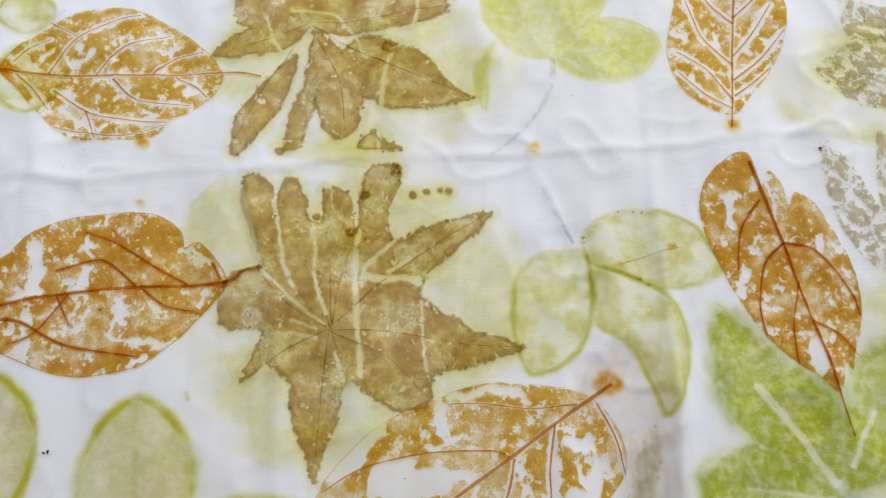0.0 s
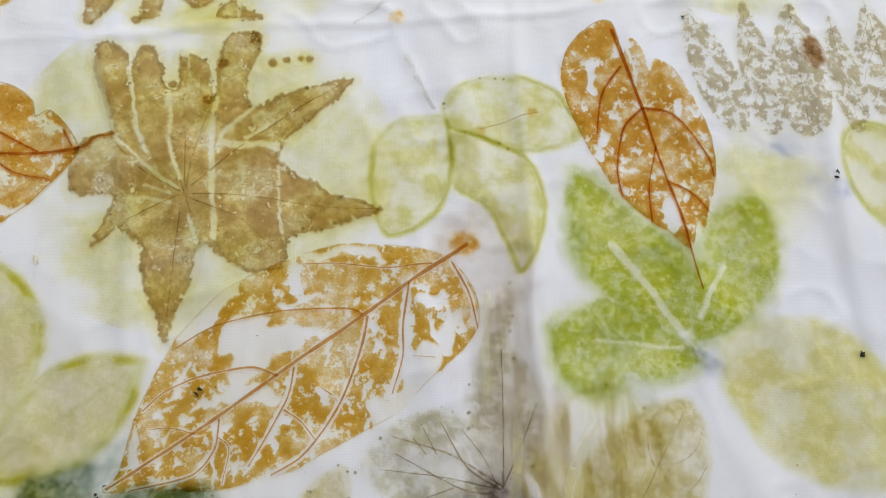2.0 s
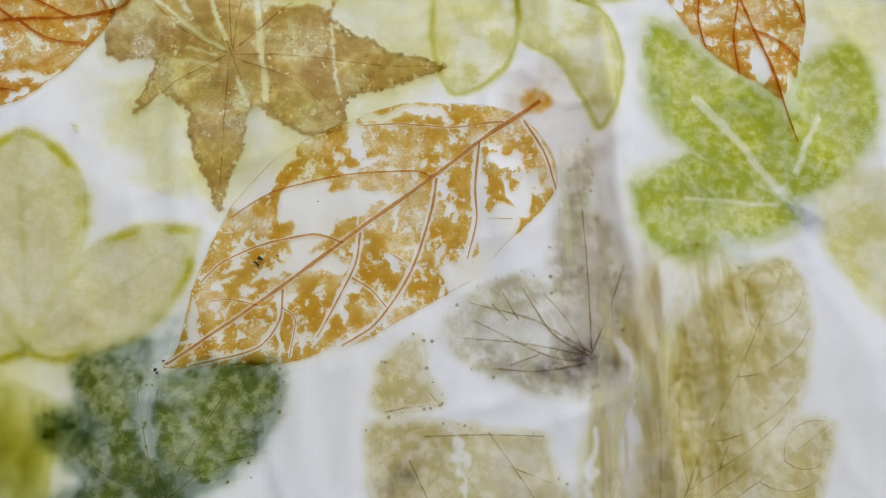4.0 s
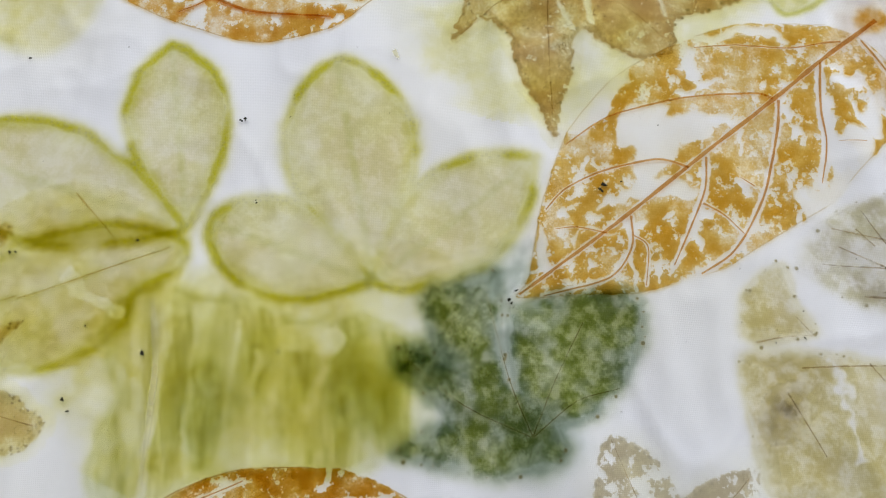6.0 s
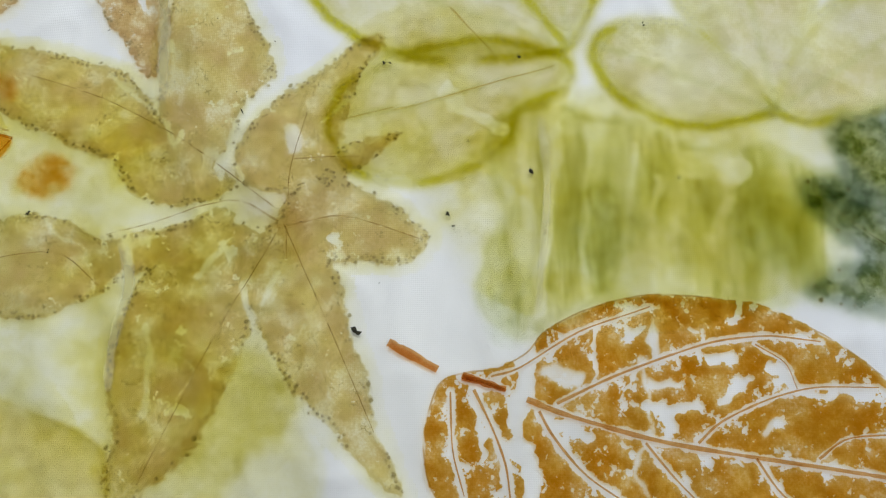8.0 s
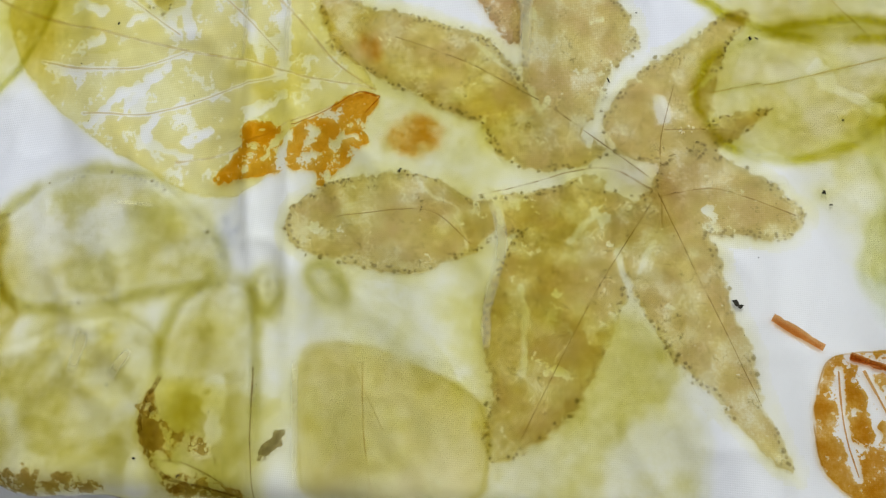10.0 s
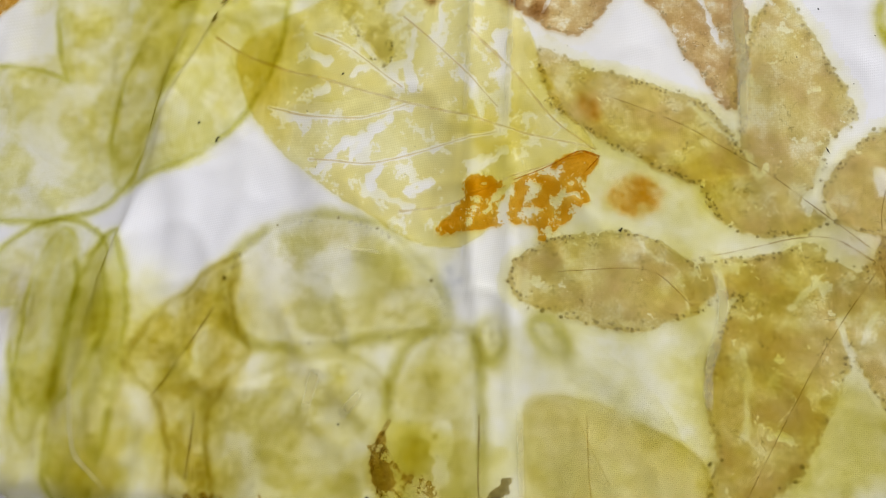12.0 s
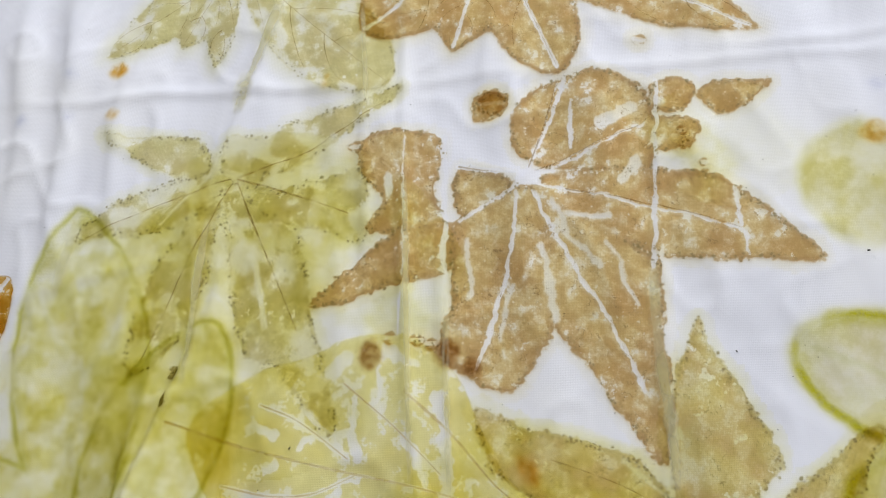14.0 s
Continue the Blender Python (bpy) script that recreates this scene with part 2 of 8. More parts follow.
def cloth_material():
    m = Nodes("white_cotton")
    p = m.place()
    tint = m.mix(m.ramp(m.noise(p, 0.16, 3), 0.42, 0.7), (0.745, 0.75, 0.795), (0.755, 0.75, 0.745))
    tint = m.mix(m.ramp(m.noise(p, 0.03, 4, 5.0), 0.5, 0.8, 0, 0.4), tint, (0.70, 0.70, 0.725))
    return m.finish(m.surface(tint, 0.92, m.weave(p), specular=0.1))


DYE_GAIN = 1.2                          # a dye's colour over that of the cloth under it


def print_material(name, tone, tone_2, edge=None, edge_width=0.004, edge_amount=0.8, edge_at=0.0, soft=0.001, ragged=0.001, gaps=0.0, gap_size=0.012, flecks=0.0,
                   opacity=0.9, mottle=0.3, thin=0.0, thin_size=0.045, patch=0.02, lumps=0.014, streaks=False, vein=None, vein_width=0.0005, vein_soft=0.0003, vein_amount=1.0, halo=0.0, halo_amount=1.0,
                   under=None, under_soft=0.004, under_amount=0.6, dots=0.0, crackle=0.0, cells=0.0, rim=0.0, pale_dye=0.15, covers=False, bead_tone=(0.18, 0.14, 0.04)):
    """Leaf dye soaked into cotton. tone, tone_2: its two colours in patches; edge: a broad ring along the outline, rim: a thin dark line on it; soft, ragged:
    how the outline bleeds and frays; gaps, flecks: the share of bare cloth in large and small holes; vein: the colour of the vein lines; halo: bare cloth beside
    them; under: a paler dye that spreads wider; dots: dark beads along the outline; crackle: dark hair lines; cells: pale cracks between cells."""
    m = Nodes(name)
    p = m.place()
    seed = m.math("MULTIPLY", m.node("ShaderNodeObjectInfo", "Random"), 40.0)
    inside, ribs, bare = m.attribute("inside"), m.attribute("vein"), m.attribute("bare")
    centred = lambda n, k: m.math("MULTIPLY", m.math("SUBTRACT", n, 0.5), k)
    bleeds = soft >= 0.002
    fray = centred(m.noise(p, 0.0035, 3, seed), 0.8 * ragged if bleeds else 5.0 * ragged)
    wave = centred(m.noise(p, lumps, 2, seed), 5.0 * ragged)
    depth = m.math("ADD", inside, m.math("ADD", fray, wave))
    alpha = m.ramp(depth, -soft, soft)
    patches = m.noise(p, patch, 3, seed, 0.6)
    grain = m.noise(p, 0.0011, 3, seed, 0.75)
    drawn = m.node("ShaderNodeMapping", 0, Vector=p, Scale=(1.0, 0.22, 1.0)) if streaks else p
    medium = m.noise(drawn, 0.006, 4, seed, 0.65)
    colour = m.mix(m.ramp(patches, 0.40, 0.60), tone, tone_2)
    colour = m.mix(m.ramp(medium, 0.35, 0.66, 0.0, 0.55), colour, tuple(0.84 * c for c in tone))
    thick = m.ramp(m.math("ADD", m.math("MULTIPLY", grain, 0.1 if bleeds else 0.45), m.math("MULTIPLY", medium, 0.9 if bleeds else 0.55)), 0.36, 0.60, 1.0 - mottle, 1.0)
    alpha = m.math("MULTIPLY", alpha, thick)
    if thin:
        alpha = m.math("MULTIPLY", alpha, m.ramp(m.noise(drawn, thin_size, 3, seed), 0.40, 0.60, 1.0 - thin, 1.0))
    if edge:
        off = m.math("DIVIDE", m.math("SUBTRACT", depth, edge_at), edge_width)
        ring = m.math("POWER", 2.718, m.math("MULTIPLY", m.math("MULTIPLY", off, off), -1.0))
        ring = m.math("MULTIPLY", ring, m.ramp(m.noise(p, 0.03, 2, seed), 0.36, 0.55, 0.65 * edge_amount, edge_amount))
        colour = m.mix(ring, colour, edge)
        alpha = m.math("MAXIMUM", alpha, m.math("MULTIPLY", ring, m.ramp(depth, -2.5 * soft, 0.5 * soft)))
    if gaps:
        holes = m.math("ADD", m.math("MULTIPLY", m.noise(p, gap_size, 5, seed, 0.6), 0.85), m.math("MULTIPLY", m.noise(p, gap_size * 0.25, 3, seed, 0.6), 0.15))
        close = m.math("POWER", 2.718, m.math("MULTIPLY", bare, -400.0))
        holes = m.math("SUBTRACT", holes, m.math("MULTIPLY", close, 0.09 if halo else 0.0))
        cut = 0.37 + 0.26 * gaps
        alpha = m.math("MULTIPLY", alpha, m.ramp(holes, cut - 0.008, cut + 0.008))
    if flecks:
        bits = m.math("ADD", m.math("MULTIPLY", m.noise(p, 0.0035, 3, seed, 0.6), 0.75), m.math("MULTIPLY", m.noise(p, 0.02, 2, seed), 0.25))
        cut = 0.36 + 0.22 * flecks
        alpha = m.math("MULTIPLY", alpha, m.ramp(bits, cut - 0.01, cut + 0.01, 0.15, 1.0))
    if halo:
        wide = m.math("ADD", bare, centred(m.noise(p, 0.005, 3, seed, 0.7), 2.5 * halo))
        alpha = m.math("MULTIPLY", alpha, m.ramp(wide, halo * 0.75, halo * 1.1, 1.0 - halo_amount, 1.0))
    if cells:
        v = m.node("ShaderNodeTexVoronoi", 0, Vector=p, Scale=150.0)
        v.node.voronoi_dimensions, v.node.feature = "2D", "DISTANCE_TO_EDGE"
        crack = m.math("ADD", v, centred(m.noise(p, 0.005, 3, seed), 1.3))
        where = m.ramp(m.noise(p, 0.02, 3, seed), 0.48, 0.60, 0.0, cells)
        alpha = m.math("MULTIPLY", alpha, m.math("SUBTRACT", 1.0, m.math("MULTIPLY", where, m.ramp(crack, 0.03, 0.14, 1.0, 0.0))))
    blotch = m.math("ADD", m.attribute("pale"), centred(m.noise(p, 0.004, 3, seed, 0.7), 0.0028))
    alpha = m.math("MULTIPLY", alpha, m.ramp(blotch, 0.0008, 0.0036, 1.0, pale_dye))
    strength = alpha
    if not bleeds:
        alpha = m.ramp(alpha, 0.0, 0.5)
    if under:
        spread = m.math("MULTIPLY", m.ramp(depth, -2.0 * under_soft, 0.5 * under_soft, 0.0, under_amount), m.ramp(m.noise(p, 0.03, 3, seed), 0.36, 0.6, 0.45, 1.0))
        if halo:
            spread = m.math("MULTIPLY", spread, m.ramp(wide, halo * 0.5, halo * 1.1, 0.35, 1.0))
        colour = m.mix(m.ramp(strength, 0.0, 0.6), under, colour)
        alpha = m.math("MAXIMUM", alpha, spread)
        strength = m.math("MAXIMUM", strength, m.math("MULTIPLY", spread, 0.8))
    if rim:
        line = m.math("MULTIPLY", m.ramp(m.math("ABSOLUTE", m.math("ADD", inside, centred(m.noise(p, 0.01, 3, seed), 0.0012))), 0.0002, 0.0006, rim, 0.0),
                      m.ramp(m.noise(p, 0.025, 2, seed), 0.40, 0.5))
        colour = m.mix(line, colour, tuple(0.55 * c for c in tone))
        alpha = m.math("MAXIMUM", alpha, line)
        strength = m.math("MAXIMUM", strength, line)
    if crackle:
        hair = m.math("ABSOLUTE", m.math("SUBTRACT", m.noise(p, 0.009, 3, seed, 0.6), 0.5))
        hair = m.math("MULTIPLY", m.ramp(hair, 0.002, 0.012, crackle, 0.0), m.ramp(m.noise(p, 0.008, 2, seed), 0.5, 0.6))
        hair = m.math("MULTIPLY", hair, m.ramp(depth, 0.0, 0.002))
        colour = m.mix(hair, colour, tuple(0.45 * c for c in tone))
        alpha = m.math("MAXIMUM", alpha, hair)
        strength = m.math("MAXIMUM", strength, hair)
    if dots:
        v = m.node("ShaderNodeTexVoronoi", 0, Vector=p, Scale=330.0)
        v.node.voronoi_dimensions = "2D"
        band = m.math("MULTIPLY", m.ramp(m.math("ABSOLUTE", m.math("SUBTRACT", inside, 0.0005)), 0.0010, 0.0030, 1.0, 0.10), m.ramp(inside, -0.003, -0.0015))
        bead = m.math("MULTIPLY", m.ramp(v, 0.16, 0.38, dots, 0.0), m.ramp(m.noise(p, 0.014, 2, seed), 0.42, 0.55))
        bead = m.math("MULTIPLY", bead, band)
        colour = m.mix(bead, colour, tuple(0.32 * c for c in tone_2))
        alpha = m.math("MAXIMUM", alpha, bead)
        strength = m.math("MAXIMUM", strength, bead)
    bead = m.math("MULTIPLY", m.ramp(m.math("ADD", m.attribute("bead"), centred(m.noise(p, 0.002, 2, seed), 0.0012)), 0.0016, 0.0026), 0.9)
    colour = m.mix(bead, colour, bead_tone)
    alpha = m.math("MAXIMUM", alpha, bead)
    strength = m.math("MAXIMUM", strength, bead)
    if vein:
        line = m.math("MULTIPLY", m.ramp(ribs, vein_width, vein_width + vein_soft, vein_amount, 0.0), m.ramp(depth, -0.0005, 0.001))
        line = m.math("MULTIPLY", line, m.ramp(m.noise(p, 0.03, 2, seed), 0.36, 0.46))
        colour = m.mix(line, colour, vein)
        alpha = m.math("MAXIMUM", alpha, line)
        strength = m.math("MAXIMUM", strength, line)
    colour = m.mix(m.ramp(grain, 0.42, 0.62, 0.0, 0.30), colour, tuple(0.80 * c for c in tone))
    weak = m.node("ShaderNodeGamma", 0, Color=colour, Gamma=m.ramp(m.math("MAXIMUM", strength, 0.0), 0.0, 1.0, 0.6, 1.15))
    alpha = m.math("MULTIPLY", alpha, opacity)
    if covers:
        mixed = m.tree.nodes.new("ShaderNodeMixShader")
        m.put(mixed.inputs[0], alpha)
        m.put(mixed.inputs[1], m.node("ShaderNodeBsdfTransparent"))
        m.put(mixed.inputs[2], m.surface(weak, 0.92, m.weave(p), specular=0.08))
        return m.finish(mixed.outputs[0])
    # dye is a filter on the cloth: light crosses it on the way in and on the way out
    stain = m.node("ShaderNodeGamma", 0, Color=m.node("ShaderNodeHueSaturation", 0, Color=weak, Saturation=1.02, Value=DYE_GAIN), Gamma=0.5)
    return m.finish(m.node("ShaderNodeBsdfTransparent", 0, Color=m.mix(alpha, (1, 1, 1), stain)))


def plain_material(name, colour, colour_2, size, rough, bump=0.1, specular=0.4):
    m = Nodes(name)
    p = m.place()
    n = m.noise(p, size, 5, 0.0, 0.6)
    tint = m.mix(m.ramp(n, 0.35, 0.65), colour, colour_2)
    tint = m.mix(m.ramp(m.noise(p, size * 9, 3, 7.0), 0.4, 0.75, 0, 0.35), tint, tuple(0.75 * c for c in colour_2))
    normal = m.node("ShaderNodeBump", 0, Strength=bump, Distance=0.002, Height=n)
    return m.finish(m.surface(tint, m.ramp(n, 0.3, 0.7, rough, min(1.0, rough + 0.15)), normal, specular=specular))


HALO = 0.0016                           # how far bare cloth reaches beside a vein
COTTON = cloth_material()
TILE = plain_material("glazed_floor_tile", (0.62, 0.62, 0.64), (0.56, 0.56, 0.59), 0.05, 0.25, 0.02)
GROUT = plain_material("dark_grout", (0.10, 0.09, 0.10), (0.06, 0.055, 0.06), 0.01, 0.9)
PAINT = plain_material("wall_paint", (0.78, 0.77, 0.75), (0.75, 0.745, 0.73), 0.02, 0.85, 0.05, 0.2)
WOOD = plain_material("table_wood", (0.32, 0.20, 0.11), (0.22, 0.13, 0.07), 0.03, 0.5)
CRUMB = plain_material("dry_plant_bits", (0.035, 0.03, 0.015), (0.02, 0.02, 0.012), 0.001, 0.9)
SOLID_ORANGE = print_material("dense_orange_leaf_dye", (0.56, 0.27, 0.045), (0.61, 0.36, 0.075), soft=0.0005, ragged=0.0004, gaps=0.2, gap_size=0.008, flecks=0.22, halo=HALO, halo_amount=1.0, opacity=1, mottle=0.45,
                              vein=(0.50, 0.17, 0.025), vein_width=0.0005, vein_soft=0.0022, vein_amount=0.75, under=(0.70, 0.66, 0.40), under_soft=0.0008, under_amount=0.3, rim=0.8, thin=0.5, thin_size=0.018)
AMBER = print_material("amber_leaf_dye", (0.59, 0.32, 0.045), (0.64, 0.42, 0.10), soft=0.0006, ragged=0.0005, gaps=0.2, gap_size=0.008, flecks=0.24, opacity=1, mottle=0.45, halo=0.0016, halo_amount=0.92, under=(0.76, 0.68, 0.42), under_soft=0.0012, under_amount=0.35, rim=0.6, thin=0.5, thin_size=0.022)
RUST = print_material("rust_leaf_dye", (0.47, 0.19, 0.018), (0.54, 0.28, 0.038), soft=0.0006, ragged=0.0005, gaps=0.12, gap_size=0.008, flecks=0.16, opacity=1, mottle=0.5, halo=HALO, halo_amount=0.97, rim=0.7, thin=0.45, thin_size=0.014)
STALK = print_material("leaf_stalk_dye", (0.42, 0.12, 0.02), (0.50, 0.17, 0.03), soft=0.0002, ragged=0.0002, opacity=0.95, mottle=0.35)
PALE_STALK = print_material("pale_stalk_dye", (0.52, 0.38, 0.10), (0.55, 0.33, 0.07), soft=0.0002, ragged=0.0002, opacity=0.6, mottle=0.5, thin=0.5, thin_size=0.01)
SPOT = print_material("orange_dye_spot", (0.70, 0.33, 0.03), (0.66, 0.37, 0.06), soft=0.0035, ragged=0.002, opacity=0.95, mottle=0.5, thin=0.15, thin_size=0.008)
STAR = dict(soft=0.0014, ragged=0.0007, under_soft=0.007)
BROWN = print_material("brown_star_leaf_dye", (0.48, 0.31, 0.11), (0.63, 0.49, 0.18), edge=(0.28, 0.18, 0.06), edge_width=0.002, edge_amount=0.7, gaps=0.06, gap_size=0.011, flecks=0.05,
                       opacity=0.95, mottle=0.5, under=(0.70, 0.66, 0.32), under_amount=0.75, dots=0.5, crackle=1.0, patch=0.022, **STAR, thin=0.5, thin_size=0.02)
UMBER = print_material("umber_star_leaf_dye", (0.52, 0.315, 0.10), (0.67, 0.50, 0.18), edge=(0.30, 0.15, 0.045), edge_width=0.002, edge_amount=0.75, gaps=0.03, gap_size=0.012, flecks=0.03,
                       opacity=0.88, mottle=0.5, halo=0.0013, halo_amount=0.8, under=(0.74, 0.66, 0.32), under_amount=0.6, dots=0.9, crackle=1.0,
                       cells=0.3, patch=0.03, **STAR, thin=0.35, thin_size=0.012)
OCHRE = print_material("ochre_star_leaf_dye", (0.62, 0.50, 0.16), (0.53, 0.375, 0.135), edge=(0.40, 0.33, 0.10), edge_width=0.002, edge_amount=0.6, gaps=0.03, gap_size=0.018, flecks=0.03,
                       opacity=0.95, mottle=0.5, under=(0.72, 0.68, 0.25), under_amount=0.8, dots=0.8, crackle=0.9, patch=0.022, **STAR, thin=0.5, thin_size=0.013, halo=0.0016, halo_amount=0.22)
OLIVE = print_material("olive_star_leaf_dye", (0.61, 0.55, 0.20), (0.52, 0.43, 0.15), edge=(0.40, 0.35, 0.09), edge_width=0.002, edge_amount=0.4, gaps=0.04, gap_size=0.014, flecks=0.04,
                       opacity=0.82, mottle=0.55, under=(0.70, 0.67, 0.3), under_amount=0.7, dots=0.9, crackle=0.5, patch=0.035, **STAR, thin=0.7, thin_size=0.016)
TAUPE = print_material("taupe_star_leaf_dye", (0.36, 0.28, 0.12), (0.50, 0.42, 0.18), gaps=0.46, gap_size=0.007, flecks=0.2, opacity=0.68, mottle=0.5,
                       under=(0.68, 0.67, 0.44), under_amount=0.6, dots=0.6, crackle=0.6, **STAR)
PALE = print_material("pale_green_leaf_dye", (0.72, 0.68, 0.35), (0.70, 0.63, 0.37), edge=(0.5, 0.47, 0.025), edge_width=0.0056, edge_amount=1.0, edge_at=0.0005, soft=0.006, ragged=0.0010,
                      opacity=1.0, mottle=0.2, vein=(0.50, 0.50, 0.16), vein_width=0.0004, vein_soft=0.003, vein_amount=0.5, patch=0.03, thin=0.25, dots=0.35)
LEAFY = print_material("yellow_green_leaf_dye", (0.71, 0.68, 0.24), (0.66, 0.62, 0.20), edge=(0.47, 0.46, 0.03), edge_width=0.0035, edge_amount=0.9, soft=0.004, ragged=0.0009,
                       opacity=0.85, mottle=0.25, vein=(0.72, 0.74, 0.6), vein_width=0.0006, vein_soft=0.002, vein_amount=0.25, thin=0.5, patch=0.03, thin_size=0.022, dots=0.3)
SPRING = print_material("spring_green_leaf_dye", (0.72, 0.72, 0.18), (0.70, 0.69, 0.24), edge=(0.6, 0.6, 0.12), edge_width=0.0025, edge_amount=0.7, soft=0.004, ragged=0.0009,
                        opacity=0.9, mottle=0.25, vein=(0.78, 0.80, 0.7), vein_width=0.0006, vein_soft=0.002, vein_amount=0.25, thin=0.25)
DIM = print_material("grey_green_leaf_dye", (0.64, 0.60, 0.22), (0.66, 0.60, 0.28), edge=(0.40, 0.37, 0.03), edge_width=0.0055, edge_amount=0.85, edge_at=-0.002, soft=0.009, ragged=0.0014,
                     opacity=0.95, mottle=0.2, vein=(0.36, 0.35, 0.07), vein_width=0.0003, vein_soft=0.002, vein_amount=0.5, patch=0.03, thin=0.45, thin_size=0.025, dots=0.6)
GREEN = print_material("green_leaf_dye", (0.52, 0.55, 0.07), (0.38, 0.44, 0.07), edge=(0.30, 0.38, 0.09), edge_width=0.006, edge_amount=0.5, soft=0.007, ragged=0.0020, opacity=1.0, mottle=0.35,
                       vein=(0.58, 0.64, 0.42), vein_width=0.0008, vein_soft=0.002, vein_amount=0.4, thin=0.2, patch=0.028, pale_dye=0.5)
DARK = print_material("dark_green_leaf_dye", (0.085, 0.125, 0.03), (0.20, 0.24, 0.03), edge=(0.05, 0.11, 0.075), edge_width=0.005, edge_amount=0.6, edge_at=0.001, soft=0.006, ragged=0.0018,
                      opacity=0.97, mottle=0.3, vein=(0.34, 0.36, 0.13), vein_width=0.0004, vein_soft=0.001, vein_amount=0.22, dots=0.4, crackle=0.4, patch=0.028, thin=0.25, thin_size=0.014)
GREY = print_material("grey_leaf_dye", (0.57, 0.53, 0.33), (0.46, 0.41, 0.31), soft=0.005, ragged=0.0020, opacity=0.9, mottle=0.5, vein=(0.24, 0.21, 0.18), vein_width=0.0002, vein_amount=0.9, crackle=0.6, thin=0.4, patch=0.022)
YELLOW = print_material("yellow_leaf_dye", (0.78, 0.71, 0.22), (0.74, 0.62, 0.12), soft=0.0007, ragged=0.0005, gaps=0.22, gap_size=0.012, opacity=0.75, mottle=0.35, halo=0.0018, halo_amount=0.8, under=(0.8, 0.75, 0.27), under_soft=0.0008, under_amount=0.6, patch=0.05, rim=0.5, thin=0.4, thin_size=0.03)
STRAW = print_material("straw_leaf_dye", (0.62, 0.54, 0.23), (0.54, 0.45, 0.20), edge=(0.52, 0.45, 0.13), edge_width=0.0025, edge_amount=0.5, soft=0.005, ragged=0.0014, opacity=0.95, mottle=0.4,
                       vein=(0.42, 0.33, 0.15), vein_width=0.0002, vein_soft=0.0005, vein_amount=0.4, crackle=0.3, thin=0.3, patch=0.03)
TORN = print_material("torn_orange_leaf_dye", (0.68, 0.33, 0.035), (0.70, 0.42, 0.07), soft=0.0006, ragged=0.0009, gaps=0.22, gap_size=0.007, flecks=0.15, opacity=1, mottle=0.4, halo=HALO)
HAY = print_material("hay_leaf_dye", (0.64, 0.57, 0.22), (0.55, 0.46, 0.22), edge=(0.50, 0.42, 0.14), edge_width=0.004, edge_amount=0.5, soft=0.007, ragged=0.002, opacity=0.9, mottle=0.45, thin=0.55, thin_size=0.016, crackle=0.5, streaks=True)
FAINT = print_material("faint_olive_leaf_dye", (0.68, 0.64, 0.24), (0.66, 0.61, 0.28), edge=(0.45, 0.41, 0.05), edge_width=0.004, edge_amount=0.6, soft=0.008, ragged=0.002, opacity=0.9, mottle=0.3, thin=0.55, thin_size=0.02)
PEACH = print_material("peach_leaf_dye", (0.72, 0.62, 0.26), (0.72, 0.66, 0.30), edge=(0.56, 0.47, 0.08), edge_width=0.0028, edge_amount=1.0, soft=0.004, ragged=0.0008, opacity=0.72, mottle=0.15)
SAGE = print_material("sage_leaf_dye", (0.70, 0.65, 0.23), (0.67, 0.62, 0.26), edge=(0.56, 0.55, 0.16), edge_width=0.003, edge_amount=0.5, soft=0.005, ragged=0.0012, opacity=0.9, mottle=0.2, patch=0.04, thin=0.4, thin_size=0.03)
WASH = print_material("yellow_wash", (0.74, 0.70, 0.22), (0.73, 0.70, 0.32), soft=0.02, ragged=0.02, opacity=0.6, mottle=0.2, thin=0.7, thin_size=0.06, lumps=0.05)
GOLD_WASH = print_material("golden_wash", (0.70, 0.60, 0.09), (0.62, 0.52, 0.15), soft=0.008, ragged=0.003, opacity=0.6, mottle=0.4, thin=0.5, crackle=0.4, streaks=True)
MEADOW = print_material("yellow_green_streaked_dye", (0.50, 0.50, 0.10), (0.58, 0.56, 0.16), edge=(0.42, 0.44, 0.06), edge_width=0.004, edge_amount=0.6, soft=0.005, ragged=0.0016, opacity=0.75, mottle=0.35, thin=0.6, thin_size=0.018, streaks=True, pale_dye=0.15)
GREEN_WASH = print_material("green_wash", (0.54, 0.54, 0.09), (0.47, 0.47, 0.07), edge=(0.44, 0.45, 0.08), edge_width=0.002, edge_amount=0.35, soft=0.007, ragged=0.006, opacity=0.34, mottle=0.35, thin=0.55, thin_size=0.016, lumps=0.03, streaks=True)
GREY_WASH = print_material("grey_wash", (0.66, 0.60, 0.50), (0.62, 0.55, 0.46), soft=0.012, ragged=0.008, opacity=0.6, mottle=0.5, thin=0.6, crackle=0.4, lumps=0.03, streaks=True)
MAUVE = print_material("mauve_grey_stain", (0.20, 0.18, 0.20), (0.28, 0.25, 0.25), soft=0.009, ragged=0.003, opacity=0.85, mottle=0.5, thin=0.4)
PINK_WASH = print_material("pinkish_wash", (0.74, 0.65, 0.57), (0.72, 0.64, 0.5), soft=0.008, ragged=0.003, opacity=0.8, mottle=0.3, thin=0.3)
BLUE = print_material("blue_dye_stain", (0.46, 0.49, 0.64), (0.54, 0.57, 0.68), soft=0.006, ragged=0.002, opacity=0.85, mottle=0.5, thin=0.3)
INK = print_material("dark_plant_stain", (0.16, 0.12, 0.03), (0.22, 0.16, 0.05), soft=0.0008, ragged=0.0012, opacity=0.85, mottle=0.6)
